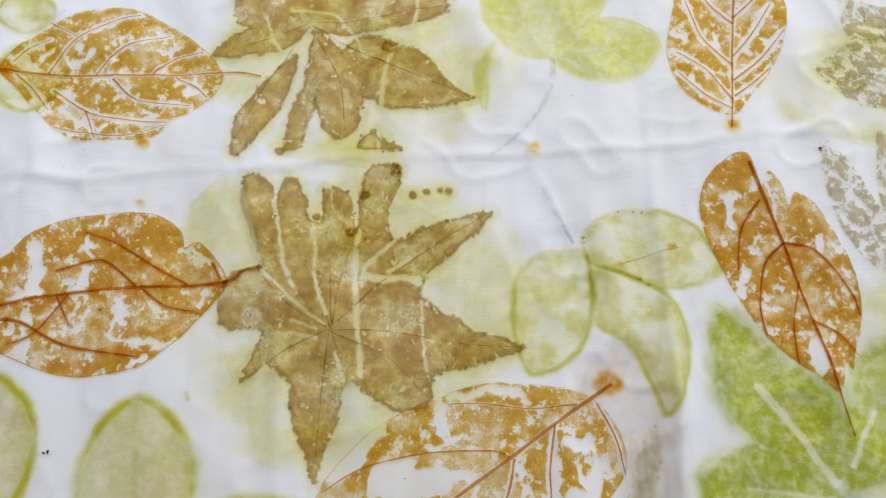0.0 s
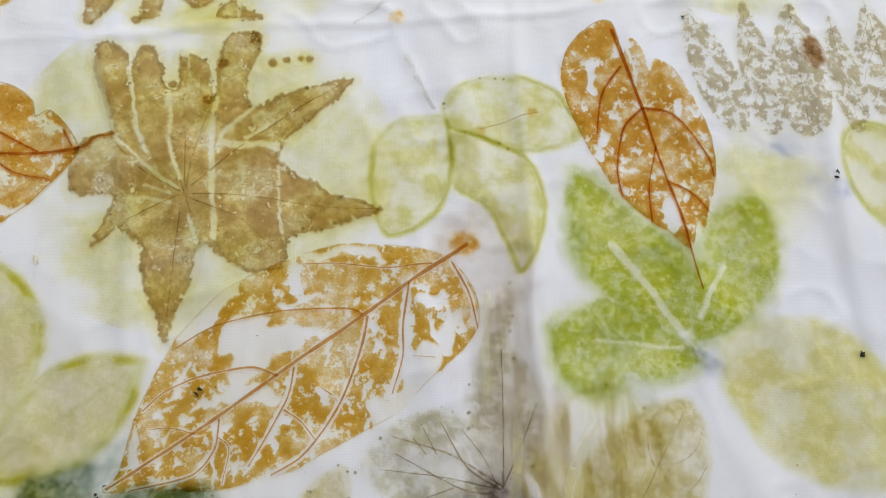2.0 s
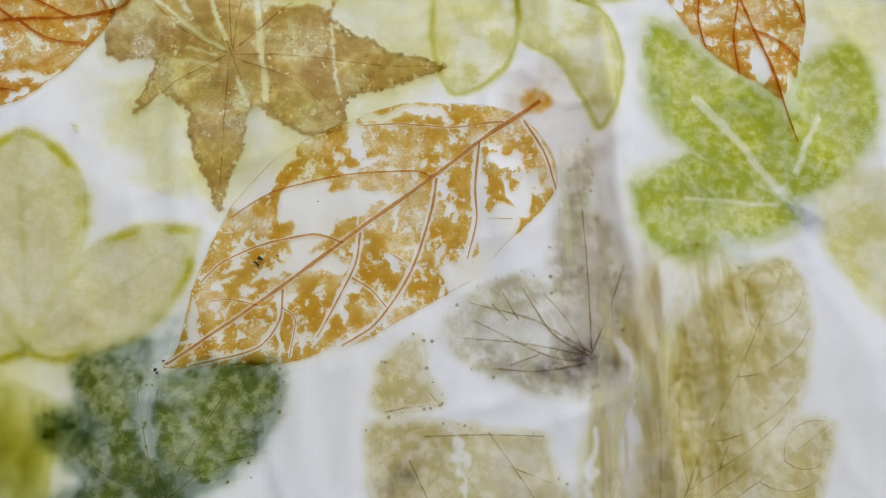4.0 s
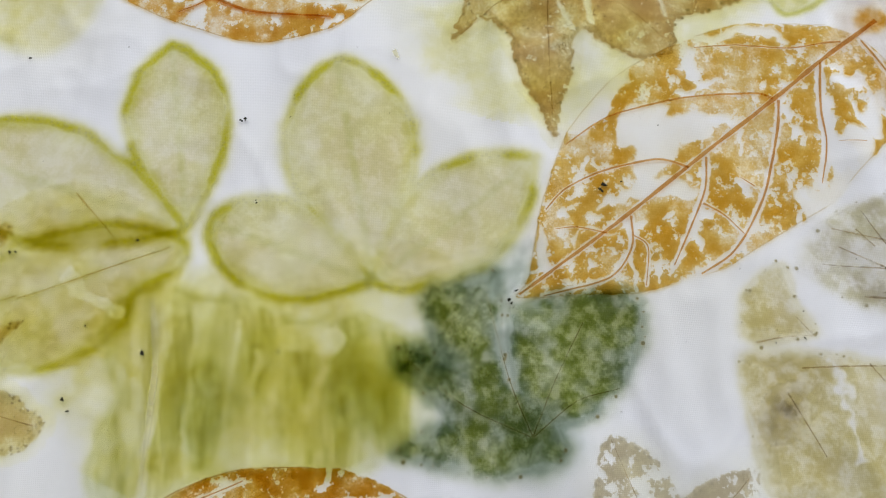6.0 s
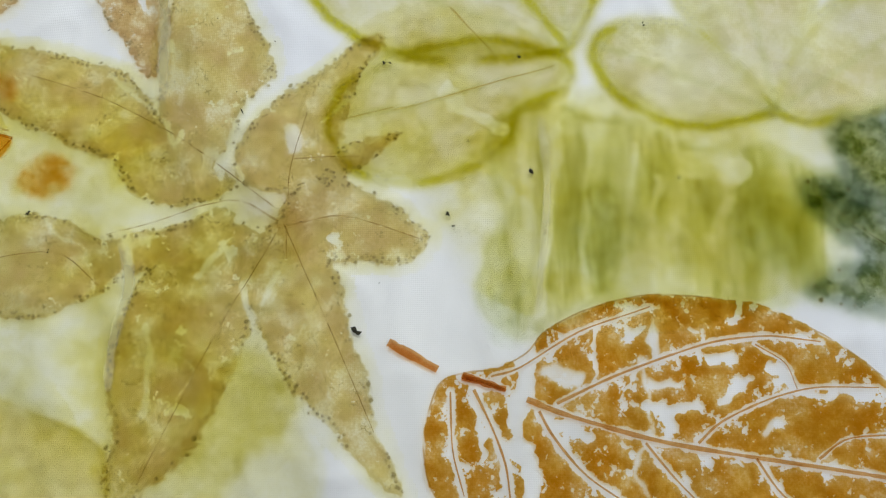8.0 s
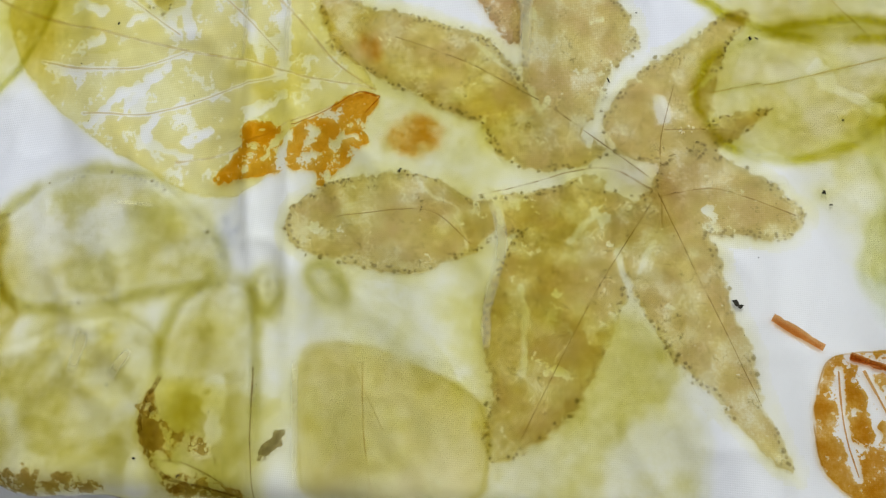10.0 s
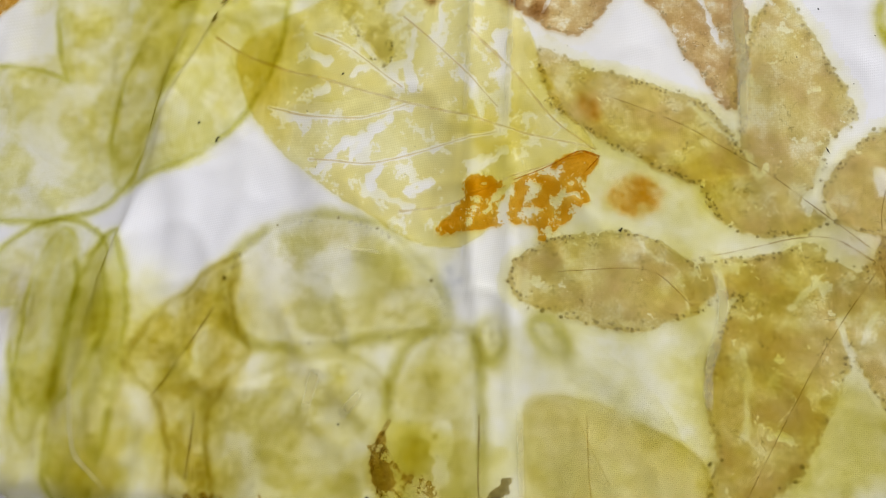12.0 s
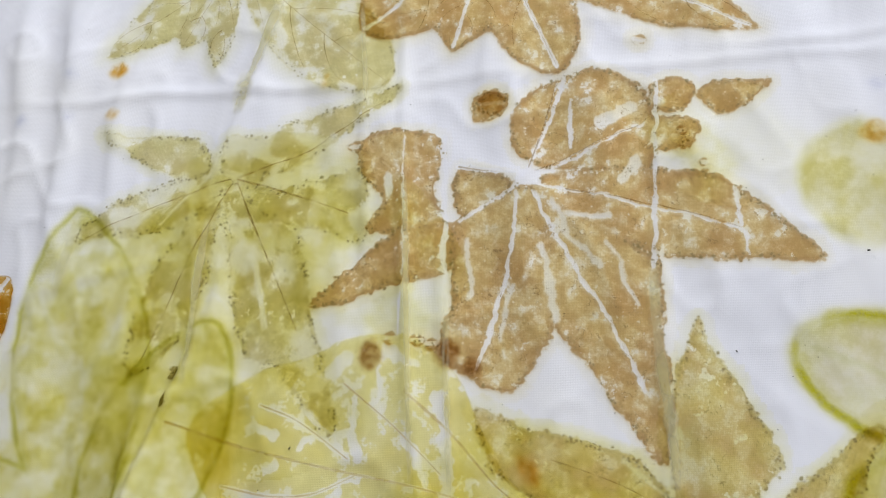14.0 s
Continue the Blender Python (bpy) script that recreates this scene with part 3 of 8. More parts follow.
TEAL = print_material("teal_wash", (0.07, 0.14, 0.075), (0.14, 0.22, 0.11), soft=0.01, ragged=0.002, opacity=0.6, mottle=0.4, thin=0.4)
DARK_BROWN = print_material("dark_brown_dye_spot", (0.25, 0.10, 0.02), (0.33, 0.17, 0.04), soft=0.003, ragged=0.002, opacity=0.8, mottle=0.4)
RUSSET = print_material("russet_stain", (0.36, 0.21, 0.05), (0.48, 0.34, 0.08), soft=0.0015, ragged=0.0025, gaps=0.35, gap_size=0.008, opacity=0.85, mottle=0.5, crackle=0.5)
BARE = print_material("undyed_fold", (0.72, 0.67, 0.34), (0.74, 0.70, 0.45), soft=0.0024, ragged=0.0007, opacity=0.6, mottle=0.15, thin=0.5, thin_size=0.03, covers=True)
RUSSET_WASH = print_material("reddish_brown_wash", (0.44, 0.28, 0.13), (0.48, 0.34, 0.16), soft=0.012, ragged=0.004, opacity=0.45, mottle=0.4, thin=0.5)
OLD_GOLD = print_material("old_gold_leaf_dye", (0.66, 0.58, 0.14), (0.60, 0.50, 0.12), edge=(0.42, 0.34, 0.03), edge_width=0.0035, edge_amount=0.9, soft=0.006, ragged=0.0016, opacity=0.88, mottle=0.3, thin=0.55, thin_size=0.016, vein=(0.40, 0.36, 0.06), vein_width=0.0003, vein_soft=0.002, vein_amount=0.4)
VEIN_BROWN = print_material("brown_vein_dye", (0.26, 0.16, 0.055), (0.34, 0.22, 0.08), soft=0.0003, ragged=0.0003, opacity=0.6, mottle=0.7, thin=0.7, thin_size=0.01)
VEIN_RUST = print_material("rust_vein_dye", (0.47, 0.19, 0.045), (0.53, 0.25, 0.06), soft=0.0002, ragged=0.0002, opacity=1, mottle=0.3, thin=0.15, thin_size=0.02)
MOSS = print_material("moss_green_stain", (0.16, 0.25, 0.04), (0.25, 0.33, 0.06), soft=0.010, ragged=0.004, opacity=0.28, mottle=0.4, thin=0.5, thin_size=0.02)
STREAK = print_material("brown_grey_streak", (0.55, 0.46, 0.33), (0.60, 0.52, 0.36), soft=0.0045, ragged=0.002, opacity=0.5, mottle=0.5, thin=0.6, thin_size=0.02, crackle=0.4, streaks=True)
LEMON_WASH = print_material("lemon_wash", (0.72, 0.66, 0.13), (0.70, 0.63, 0.22), soft=0.018, ragged=0.014, opacity=0.62, mottle=0.25, thin=0.6, thin_size=0.03, lumps=0.05)
GREY_STALK = print_material("grey_stalk_dye", (0.40, 0.39, 0.30), (0.48, 0.47, 0.40), soft=0.0005, ragged=0.0005, opacity=0.5, mottle=0.7, thin=0.6, thin_size=0.008)


# ---- room ----
FLOOR_Z = -0.72
ROOM_X, ROOM_Y, CEIL_Z = (-3.1465, 2.2535), (-2.22, 1.38), 1.95


def solid(name, size, at, material, label, category, kind="structure"):
    bm = bmesh.new()
    box(bm, size, at)
    return tagged(part(name, bm, material, None), label, category, kind=kind)


mid_x, mid_y = sum(ROOM_X) / 2, sum(ROOM_Y) / 2
span_x, span_y = ROOM_X[1] - ROOM_X[0], ROOM_Y[1] - ROOM_Y[0]
floor = solid("floor", (span_x, span_y, 0.08), (mid_x, mid_y, FLOOR_Z - 0.047), GROUT, "grey-white glazed tile floor with dark joints", "floor")
# ceiling and walls are unseen, added to close the room and bounce light
solid("ceiling", (span_x, span_y, 0.1), (mid_x, mid_y, CEIL_Z + 0.05), PAINT, "unseen added white ceiling", "ceiling")
height = CEIL_Z - FLOOR_Z
solid("wall_west", (0.15, span_y, height), (ROOM_X[0] - 0.075, mid_y, FLOOR_Z + height / 2), PAINT, "unseen added white wall", "wall")
solid("wall_south", (span_x, 0.15, height), (mid_x, ROOM_Y[0] - 0.075, FLOOR_Z + height / 2), PAINT, "unseen added white wall", "wall")


def wall_with_opening(name, along_x, fixed, low, high, hole):
    """A wall with one opening: hole is its start, end, sill and head."""
    a, b, sill, head = hole
    bm = bmesh.new()
    for (s, e, z0, z1) in ((low, a, FLOOR_Z, CEIL_Z), (b, high, FLOOR_Z, CEIL_Z), (a, b, FLOOR_Z, sill), (a, b, head, CEIL_Z)):
        size, at = (e - s, 0.15, z1 - z0), ((s + e) / 2, fixed, (z0 + z1) / 2)
        if not along_x:
            size, at = (0.15, e - s, z1 - z0), (fixed, (s + e) / 2, (z0 + z1) / 2)
        box(bm, size, at)
    return tagged(part(name, bm, PAINT, None), "unseen added white wall with a wide opening for light", "wall", kind="structure")


# unseen walls, added with openings that hold the two lamps
wall_with_opening("wall_east", False, ROOM_X[1] + 0.075, *ROOM_Y, (-0.7, 1.25, 0.25, 1.5))
wall_with_opening("wall_north", True, ROOM_Y[1] + 0.075, *ROOM_X, (-1.6, 1.1, 0.28, 1.56))

# ---- table ----
table = tagged(new("table"), "plain wooden table under the printed cloth", "table")
place_uv = Matrix.Translation((ORIGIN[0], ORIGIN[1], 0)) @ Matrix.Rotation(EDGE_ANGLE, 4, "Z")
table.matrix_world = place_uv @ Matrix.Translation((sum(TABLE_U) / 2, sum(TABLE_V) / 2, FLOOR_Z - 0.003))
TW, TD = TABLE_U[1] - TABLE_U[0] - 0.012, TABLE_V[1] - TABLE_V[0] - 0.012
bm = bmesh.new()
box(bm, (TW, TD, 0.03), (0, 0, -FLOOR_Z - 0.016), 0.006)
part("tabletop", bm, WOOD, table)
for sx in (-1, 1):
    for sy in (-1, 1):
        bm = bmesh.new()
        box(bm, (0.06, 0.06, -FLOOR_Z - 0.028), (sx * (TW / 2 - 0.09), sy * (TD / 2 - 0.09), (-FLOOR_Z - 0.028) / 2), 0.004)
        part("leg", bm, WOOD, table)
for s in (-1, 1):
    bm = bmesh.new()
    box(bm, (TW - 0.24, 0.022, 0.09), (0, s * (TD / 2 - 0.09), -FLOOR_Z - 0.076), 0.002)
    part("apron", bm, WOOD, table)
    bm = bmesh.new()
    box(bm, (0.022, TD - 0.24, 0.09), (s * (TW / 2 - 0.09), 0, -FLOOR_Z - 0.076), 0.002)
    part("apron", bm, WOOD, table)

# ---- cloth ----
STEP = 0.0027
us = np.arange(TABLE_U[0] - DROP, TABLE_U[1] + DROP, STEP)
vs = np.arange(TABLE_V[0] - DROP, TABLE_V[1] + DROP, STEP)
gu, gv = np.meshgrid(us, vs)
gx, gy = ORIGIN[0] + gu * CA - gv * SA, ORIGIN[1] + gu * SA + gv * CA
faces, used = grid_faces(np.ones((len(vs) - 1, len(us) - 1), bool))
cloth = mesh_from("tablecloth", on_cloth(gx.ravel(), gy.ravel()), faces, COTTON)
tagged(cloth, "white cotton cloth botanically printed with leaves, creased, on a table", "cloth")
thick = cloth.modifiers.new("thickness", "SOLIDIFY")
thick.thickness, thick.offset = 0.0005, -1.0

# ---- prints ----
FINE = 0.0015
printed = []


class Lobe:
    """One leaf or lobe from its base to its tip. wide: its width; bulge: where it is widest (0 base, 1 tip); base_round and tip_round: under 1 blunt,
    over 1 drawn out; bow: how far its middle bends to its left; skew: how much wider its left half is."""

    def __init__(self, base, tip, wide, bulge=0.45, base_round=0.6, tip_round=0.9, bow=0.0, skew=0.0):
        self.a, self.b = np.array(base, float), np.array(tip, float)
        self.length = np.linalg.norm(self.b - self.a)
        self.way = (self.b - self.a) / self.length
        self.side = np.array((-self.way[1], self.way[0]))
        self.wide, self.k, self.ends, self.bow, self.skew = wide, math.log(0.5) / math.log(bulge), (base_round, tip_round), bow, skew

    def half(self, s):
        s = np.clip(s, 1e-6, 1 - 1e-6)
        e = self.ends[0] + (self.ends[1] - self.ends[0]) * s
        return self.wide / 2 * np.sin(math.pi * s**self.k) ** e

    def at(self, s, t):
        """The place at s along the lobe and t metres to its left."""
        s = np.asarray(s, float)
        return self.a + np.multiply.outer(s * self.length, self.way) + np.multiply.outer(np.asarray(t) + self.bow * 4 * s * (1 - s), self.side)

    def depth(self, p):
        """Metres inside the outline (minus: outside)."""
        d = p - self.a
        s, t = d @ self.way / self.length, d @ self.side
        t = t - self.bow * 4 * s * (1 - s)
        inside = (s > 0) & (s < 1) & (t < self.half(s) * (1 + self.skew)) & (t > -self.half(s) * (1 - self.skew))
        n = 0.5 - 0.5 * np.cos(np.linspace(0, math.pi, 34))
        rim = np.concatenate([self.at(n, self.half(n) * (1 + self.skew)), self.at(n, -self.half(n) * (1 - self.skew))[::-1]])
        return np.where(inside, 1, -1) * near(p, rim)

    def ribs(self, pairs, sweep=0.5, start=0.06):
        """The midrib and pairs of side veins as lines."""
        rng = np.random.default_rng(int(abs(self.a[0] * 9973 + self.b[1] * 7919) * 1000))
        lines = [self.at(np.linspace(0, 0.97, 12), np.zeros(12))]
        for i in range(pairs):
            s0 = start + (0.86 - start) * (i + 0.15) / max(pairs, 1)
            for side in (-1, 1):
                s = np.linspace(0, 1, 7)
                run = s0 + rng.normal(0, 0.022) + (sweep + rng.normal(0, 0.07)) * (0.55 * s + 0.45 * s * s) * (1 - 0.45 * s0) * 0.62
                lines.append(self.at(run, side * rng.uniform(0.75, 0.95) * s**rng.uniform(0.75, 1.0) * (1 + side * self.skew) * self.half(np.minimum(run, 0.985))))
        return lines


def near(p, line):
    """The distance of points from a line of points."""
    a, d = line[:-1], np.diff(line, axis=0)
    best = np.full(len(p), 9.0)
    for q, e in zip(a, d):
        w = p - q
        t = np.clip(w @ e / (e @ e + 1e-12), 0, 1)
        best = np.minimum(best, ((w - t[:, None] * e) ** 2).sum(1))
    return np.sqrt(best)


def leaf_print(name, label, material, lobes, pairs=0, margin=0.006, sweep=0.5, web=0.0, vein_lines=None, vein_wide=0.0006):
    """A leaf's dye on the cloth: lobes joined into one outline. web rounds the notches between lobes."""
    corner = np.array([[l.a, l.b] for l in lobes]).reshape(-1, 2)
    wide = max(l.wide for l in lobes) / 2 + margin + 0.004
    low, high = corner.min(0) - wide, corner.max(0) + wide
    xs, ys = (np.arange(math.floor(a / FINE), math.ceil(b / FINE)) * FINE for a, b in zip(low, high))
    px, py = (a.ravel() for a in np.meshgrid(xs, ys))
    p = np.stack([px, py], 1)
    depths = np.stack([l.depth(p) for l in lobes])
    depth = depths.max(0)
    if web:
        depth = web * np.log(np.exp(depths / web).sum(0))
    inside = depth.reshape(len(ys), len(xs))
    keep = np.maximum(np.maximum(inside[:-1, :-1], inside[1:, 1:]), np.maximum(inside[1:, :-1], inside[:-1, 1:])) > -margin
    faces, used = grid_faces(keep)
    lines = [line for l in lobes for line in l.ribs(pairs, sweep)]
    away = [near(p[used], line) for line in lines]
    veins = np.min(away, 0)
    rng = np.random.default_rng(len(printed))
    per = 2 * pairs + 1
    bare = np.min([d / (1.15 if n % per == 0 else rng.choice((0.25, 0.7, 1.0, 1.4)) if web == 0 else 0.05) for n, d in enumerate(away)], 0)
    ob = mesh_from(name, on_cloth(px[used], py[used], 0.00025 + 0.000005 * len(printed)), faces, material)
    for key, values in (("inside", depth[used]), ("vein", veins), ("bare", bare)):
        ob.data.attributes.new(key, "FLOAT", "POINT").data.foreach_set("value", values.astype(np.float32))
    ob.parent = cloth
    printed.append(ob)
    if vein_lines:
        for n, line in enumerate(lines):
            if n % per == 0 and pairs and len(lobes) == 1 or rng.random() < 0.2:
                continue
            ribbon("vein", ob, line, vein_wide * rng.uniform(0.8, 1.3), vein_wide * 0.5, vein_lines)
    return tagged(ob, label)


def ribbon(name, parent, points, width_0, width_1, material, label="", fade=False):
    """A printed line such as a midrib or a stalk, through two or more points, tapering from one width to the other; fade: with soft flanks and ends."""
    a, b = np.array(points[0], float), np.array(points[-1], float)
    s = np.linspace(0, 1, 40)
    if len(points) > 3:
        way = np.linspace(0, 1, len(points))
        line = np.stack([np.interp(s, way, np.asarray(points)[:, k]) for k in (0, 1)], 1)
    elif len(points) == 3:
        m = np.array(points[1], float)
        line = np.multiply.outer((1 - s) ** 2, a) + np.multiply.outer(2 * s * (1 - s), 2 * m - (a + b) / 2) + np.multiply.outer(s * s, b)
    else:
        line = a + np.multiply.outer(s, b - a)
    d = np.gradient(line, axis=0)
    side = np.stack([-d[:, 1], d[:, 0]], 1) / np.linalg.norm(d, axis=1)[:, None]
    wobble = 1 + 0.25 * value_noise(line[:, 0] * 3, line[:, 1] * 3, 0.02, 11)
    half = (width_0 + (width_1 - width_0) * s)[:, None] / 2 * (2.4 if fade else 1.0) * wobble[:, None]
    p = np.concatenate([line + side * half * k for k in (-1.0, -0.4, 0.4, 1.0)])
    n = len(s)
    index = np.arange(4 * n).reshape(4, n)
    faces = np.stack([index[:-1, :-1], index[:-1, 1:], index[1:, 1:], index[1:, :-1]], -1).reshape(-1, 4)
    ob = mesh_from(name, on_cloth(p[:, 0], p[:, 1], 0.00034 + 0.000005 * len(printed)), faces, material)
    edge = np.repeat([-0.0, 1.0, 1.0, -0.0], n) * 0.0006
    if fade:
        edge = np.repeat([-0.0036, 0.0012, 0.0012, -0.0036], n) - 0.004 * np.tile(np.abs(2 * s - 1) ** 4, 4)
    for key, values in (("inside", edge), ("vein", edge * 0 + 1), ("bare", edge * 0 + 1)):
        ob.data.attributes.new(key, "FLOAT", "POINT").data.foreach_set("value", values.astype(np.float32))
    ob.parent = parent
    return tagged(ob, label)


def smooth(points, closed=False, steps=5):
    """A curve through control points."""
    p = np.array(points, float)
    if closed:
        p = np.concatenate([p[-1:], p, p[:2]])
    else:
        p = np.concatenate([2 * p[:1] - p[1:2], p, 2 * p[-1:] - p[-2:-1]])
    s = np.arange(steps)[:, None] / steps
    out = []
    for a, b, c, d in zip(p[:-3], p[1:-2], p[2:-1], p[3:]):
        m0, m1 = 0.42 * (c - a), 0.42 * (d - b)
        out.append((2 * s**3 - 3 * s**2 + 1) * b + (s**3 - 2 * s**2 + s) * m0 + (3 * s**2 - 2 * s**3) * c + (s**3 - s**2) * m1)
    return np.concatenate(out + [p[-2:-1]])


def within(p, rim):
    """Which points lie inside a closed line."""
    x, y = p[:, 0], p[:, 1]
    odd = np.zeros(len(p), bool)
    for (x0, y0), (x1, y1) in zip(rim[:-1], rim[1:]):
        if y0 != y1:
            odd ^= ((y0 > y) != (y1 > y)) & (x < x0 + (y - y0) / (y1 - y0) * (x1 - x0))
    return odd


def drawn_leaf(name, label, material, rims, veins=(), vein_material=None, bare=(), pale=(), beads=0.0, teeth=0.0, margin=0.006, step=0.001, fray=1.0):
    """A leaf's dye on the cloth, from the outlines of its lobes. veins: lines with their widths at both ends and how wide the cloth is bare beside them;
    bare, pale: strokes where no dye or only a thin dye took, with their width; beads: the spacing of dark beads along the rim; teeth: the depth of its serration; fray: how
    uneven the strokes are."""
    rims = [smooth(r, True) for r in rims]
    corner = np.concatenate(rims)
    low, high = corner.min(0) - margin - 0.002, corner.max(0) + margin + 0.002
    xs, ys = (np.arange(math.floor(a / step), math.ceil(b / step)) * step for a, b in zip(low, high))
    px, py = (a.ravel() for a in np.meshgrid(xs, ys))
    p = np.stack([px, py], 1)
    depth = np.max([np.where(within(p, r), 1, -1) * near(p, r) for r in rims], 0)
    if teeth:
        depth = depth + teeth * (np.abs(value_noise(px, py, 0.0035, 31)) * 2 - 0.8) + 0.0016 * value_noise(px, py, 0.012, 33)
    inside = depth.reshape(len(ys), len(xs))
    keep = np.maximum(np.maximum(inside[:-1, :-1], inside[1:, 1:]), np.maximum(inside[1:, :-1], inside[:-1, 1:])) > -margin
    faces, used = grid_faces(keep)
    q, deep = p[used], depth[used]
    rng = np.random.default_rng(len(printed) + 500)
    curves = [(smooth(line), w0, w1, halo) for line, w0, w1, halo in veins]
    ribs, blank = np.full(len(q), 1.0), np.full(len(q), 1.0)
    for line, w0, w1, halo in curves:
        away = near(q, line)
        ribs = np.minimum(ribs, away)
        if halo:
            blank = np.minimum(blank, away / halo)
    stir = lambda amount, size, seed: np.stack([value_noise(q[:, 0], q[:, 1], size, seed), value_noise(q[:, 0], q[:, 1], size, seed + 1)], 1) * amount
    frayed = q + fray * (stir(0.0026, 0.008, 41) + stir(0.0016, 0.003, 43))
    loose = q + fray * (stir(0.006, 0.014, 45) + stir(0.002, 0.004, 47))
    for line, width in bare:
        blank = np.minimum(blank, np.maximum(near(frayed, smooth(line)) - width / 2 + HALO, 0))
    thin = np.zeros(len(q))
    for line, width in pale:
        thin = np.maximum(thin, width / 2 - near(loose, smooth(line)) + 0.002)
    spots = np.zeros(len(q))
    if beads:
        for n, r in enumerate(rims):
            run = np.concatenate([[0], np.cumsum(np.linalg.norm(np.diff(r, axis=0), axis=1))])
            at = np.arange(0, run[-1], beads)
            at = (at + rng.normal(0, 0.3 * beads, len(at)))[rng.random(len(at)) < 0.7]
            for x, y in zip(np.interp(at, run, r[:, 0]) + rng.normal(0, 0.0009, len(at)), np.interp(at, run, r[:, 1]) + rng.normal(0, 0.0009, len(at))):
                size = 0.0002 + 0.0012 * rng.random() ** 1.5
                close = (np.abs(q[:, 0] - x) < 0.005) & (np.abs(q[:, 1] - y) < 0.005) & (deep < 0.004)
                spots[close] = np.maximum(spots[close], size - np.hypot(q[close, 0] - x, q[close, 1] - y) + 0.002)
    ob = mesh_from(name, on_cloth(px[used], py[used], 0.00025 + 0.000005 * len(printed)), faces, material)
    for key, values in (("inside", deep), ("vein", ribs), ("bare", blank), ("pale", thin), ("bead", spots)):
        ob.data.attributes.new(key, "FLOAT", "POINT").data.foreach_set("value", values.astype(np.float32))
    ob.parent = cloth
    printed.append(ob)
    for line, w0, w1, halo in curves:
        ribbon("vein", ob, line, w0, w1, vein_material)
    return tagged(ob, label)


leaf_print("dye_stain", "soft yellow wash around a star leaf print", WASH, [Lobe((-0.1139, 0.2338), (0.1432, 0.2336), 0.2269, bulge=0.5, base_round=0.55, tip_round=0.55)])
leaf_print("dye_stain", "soft yellow wash around a star leaf print", WASH, [Lobe((-0.0936, 0.4135), (0.1425, 0.4148), 0.1602, bulge=0.5, base_round=0.55, tip_round=0.55)])
leaf_print("dye_stain", "soft yellow wash", WASH, [Lobe((-0.3968, 0.2439), (-0.3066, 0.2421), 0.0709, bulge=0.5, base_round=0.55, tip_round=0.55)])
leaf_print("dye_stain", "soft yellow wash", WASH, [Lobe((0.3197, 0.3971), (0.5192, 0.4010), 0.0998, bulge=0.5, base_round=0.55, tip_round=0.55)])
leaf_print("dye_stain", "soft yellow wash", WASH, [Lobe((0.3497, 0.2109), (0.4367, 0.2100), 0.0791, bulge=0.5, base_round=0.55, tip_round=0.55)])
leaf_print("dye_stain", "yellow-green wash", WASH, [Lobe((-0.2633, -0.0072), (-0.0855, -0.0110), 0.1078, bulge=0.5, base_round=0.55, tip_round=0.55)])
leaf_print("dye_stain", "yellow-green wash", WASH, [Lobe((-0.2242, 0.0209), (-0.0338, 0.0090), 0.0925, bulge=0.5, base_round=0.55, tip_round=0.55)])
leaf_print("dye_stain", "yellow-green streaks along fine folds", GREEN_WASH, [Lobe((-0.2171, -0.0082), (-0.2234, -0.0674), 0.0292, base_round=0.5, tip_round=0.5)], margin=0.012)
leaf_print("dye_stain", "yellow-green streaks along fine folds", GREEN_WASH, [Lobe((-0.1935, 0.0422), (-0.1960, -0.0548), 0.0230, base_round=0.5, tip_round=0.5)], margin=0.012)
leaf_print("dye_stain", "yellow-green streaks along fine folds", GREEN_WASH, [Lobe((-0.1726, 0.0372), (-0.1750, -0.0526), 0.0216, base_round=0.5, tip_round=0.5)], margin=0.012)
leaf_print("dye_stain", "yellow-green streaks along fine folds", GREEN_WASH, [Lobe((-0.1539, 0.0190), (-0.1607, -0.0528), 0.0160, base_round=0.5, tip_round=0.5)], margin=0.012)
leaf_print("dye_stain", "yellow-green streaks beside the dark green leaf", GREEN_WASH, [Lobe((-0.1391, 0.0129), (-0.1449, -0.0505), 0.0187, base_round=0.6, tip_round=0.6)], margin=0.012)
leaf_print("dye_stain", "yellow-green streaks beside the dark green leaf", GREEN_WASH, [Lobe((-0.1277, -0.0016), (-0.1291, -0.0481), 0.0185, base_round=0.6, tip_round=0.6)], margin=0.012)
leaf_print("dye_stain", "yellow-green streaks beside the dark green leaf", GREEN_WASH, [Lobe((-0.1084, 0.0238), (-0.1133, -0.0458), 0.0214, base_round=0.6, tip_round=0.6)], margin=0.012)
leaf_print("dye_stain", "yellow-green streaks beside the dark green leaf", GREEN_WASH, [Lobe((-0.0970, 0.0119), (-0.0964, -0.0461), 0.0239, base_round=0.6, tip_round=0.6)], margin=0.012)
leaf_print("dye_stain", "yellow-green streaks beside the dark green leaf", GREEN_WASH, [Lobe((-0.1235, -0.0213), (-0.0798, -0.0357), 0.0237, base_round=0.6, tip_round=0.6)], margin=0.012)
leaf_print("dye_stain", "green streaks along the lower folds", GREEN_WASH, [Lobe((-0.1910, 0.0335), (-0.1906, -0.0535), 0.0225, base_round=0.6, tip_round=0.6)], margin=0.012)
leaf_print("dye_stain", "green streaks along the lower folds", GREEN_WASH, [Lobe((-0.1706, 0.0293), (-0.1729, -0.0547), 0.0197, base_round=0.6, tip_round=0.6)], margin=0.012)
leaf_print("dye_stain", "green streaks along the lower folds", GREEN_WASH, [Lobe((-0.1530, 0.0223), (-0.1551, -0.0559), 0.0225, base_round=0.6, tip_round=0.6)], margin=0.012)
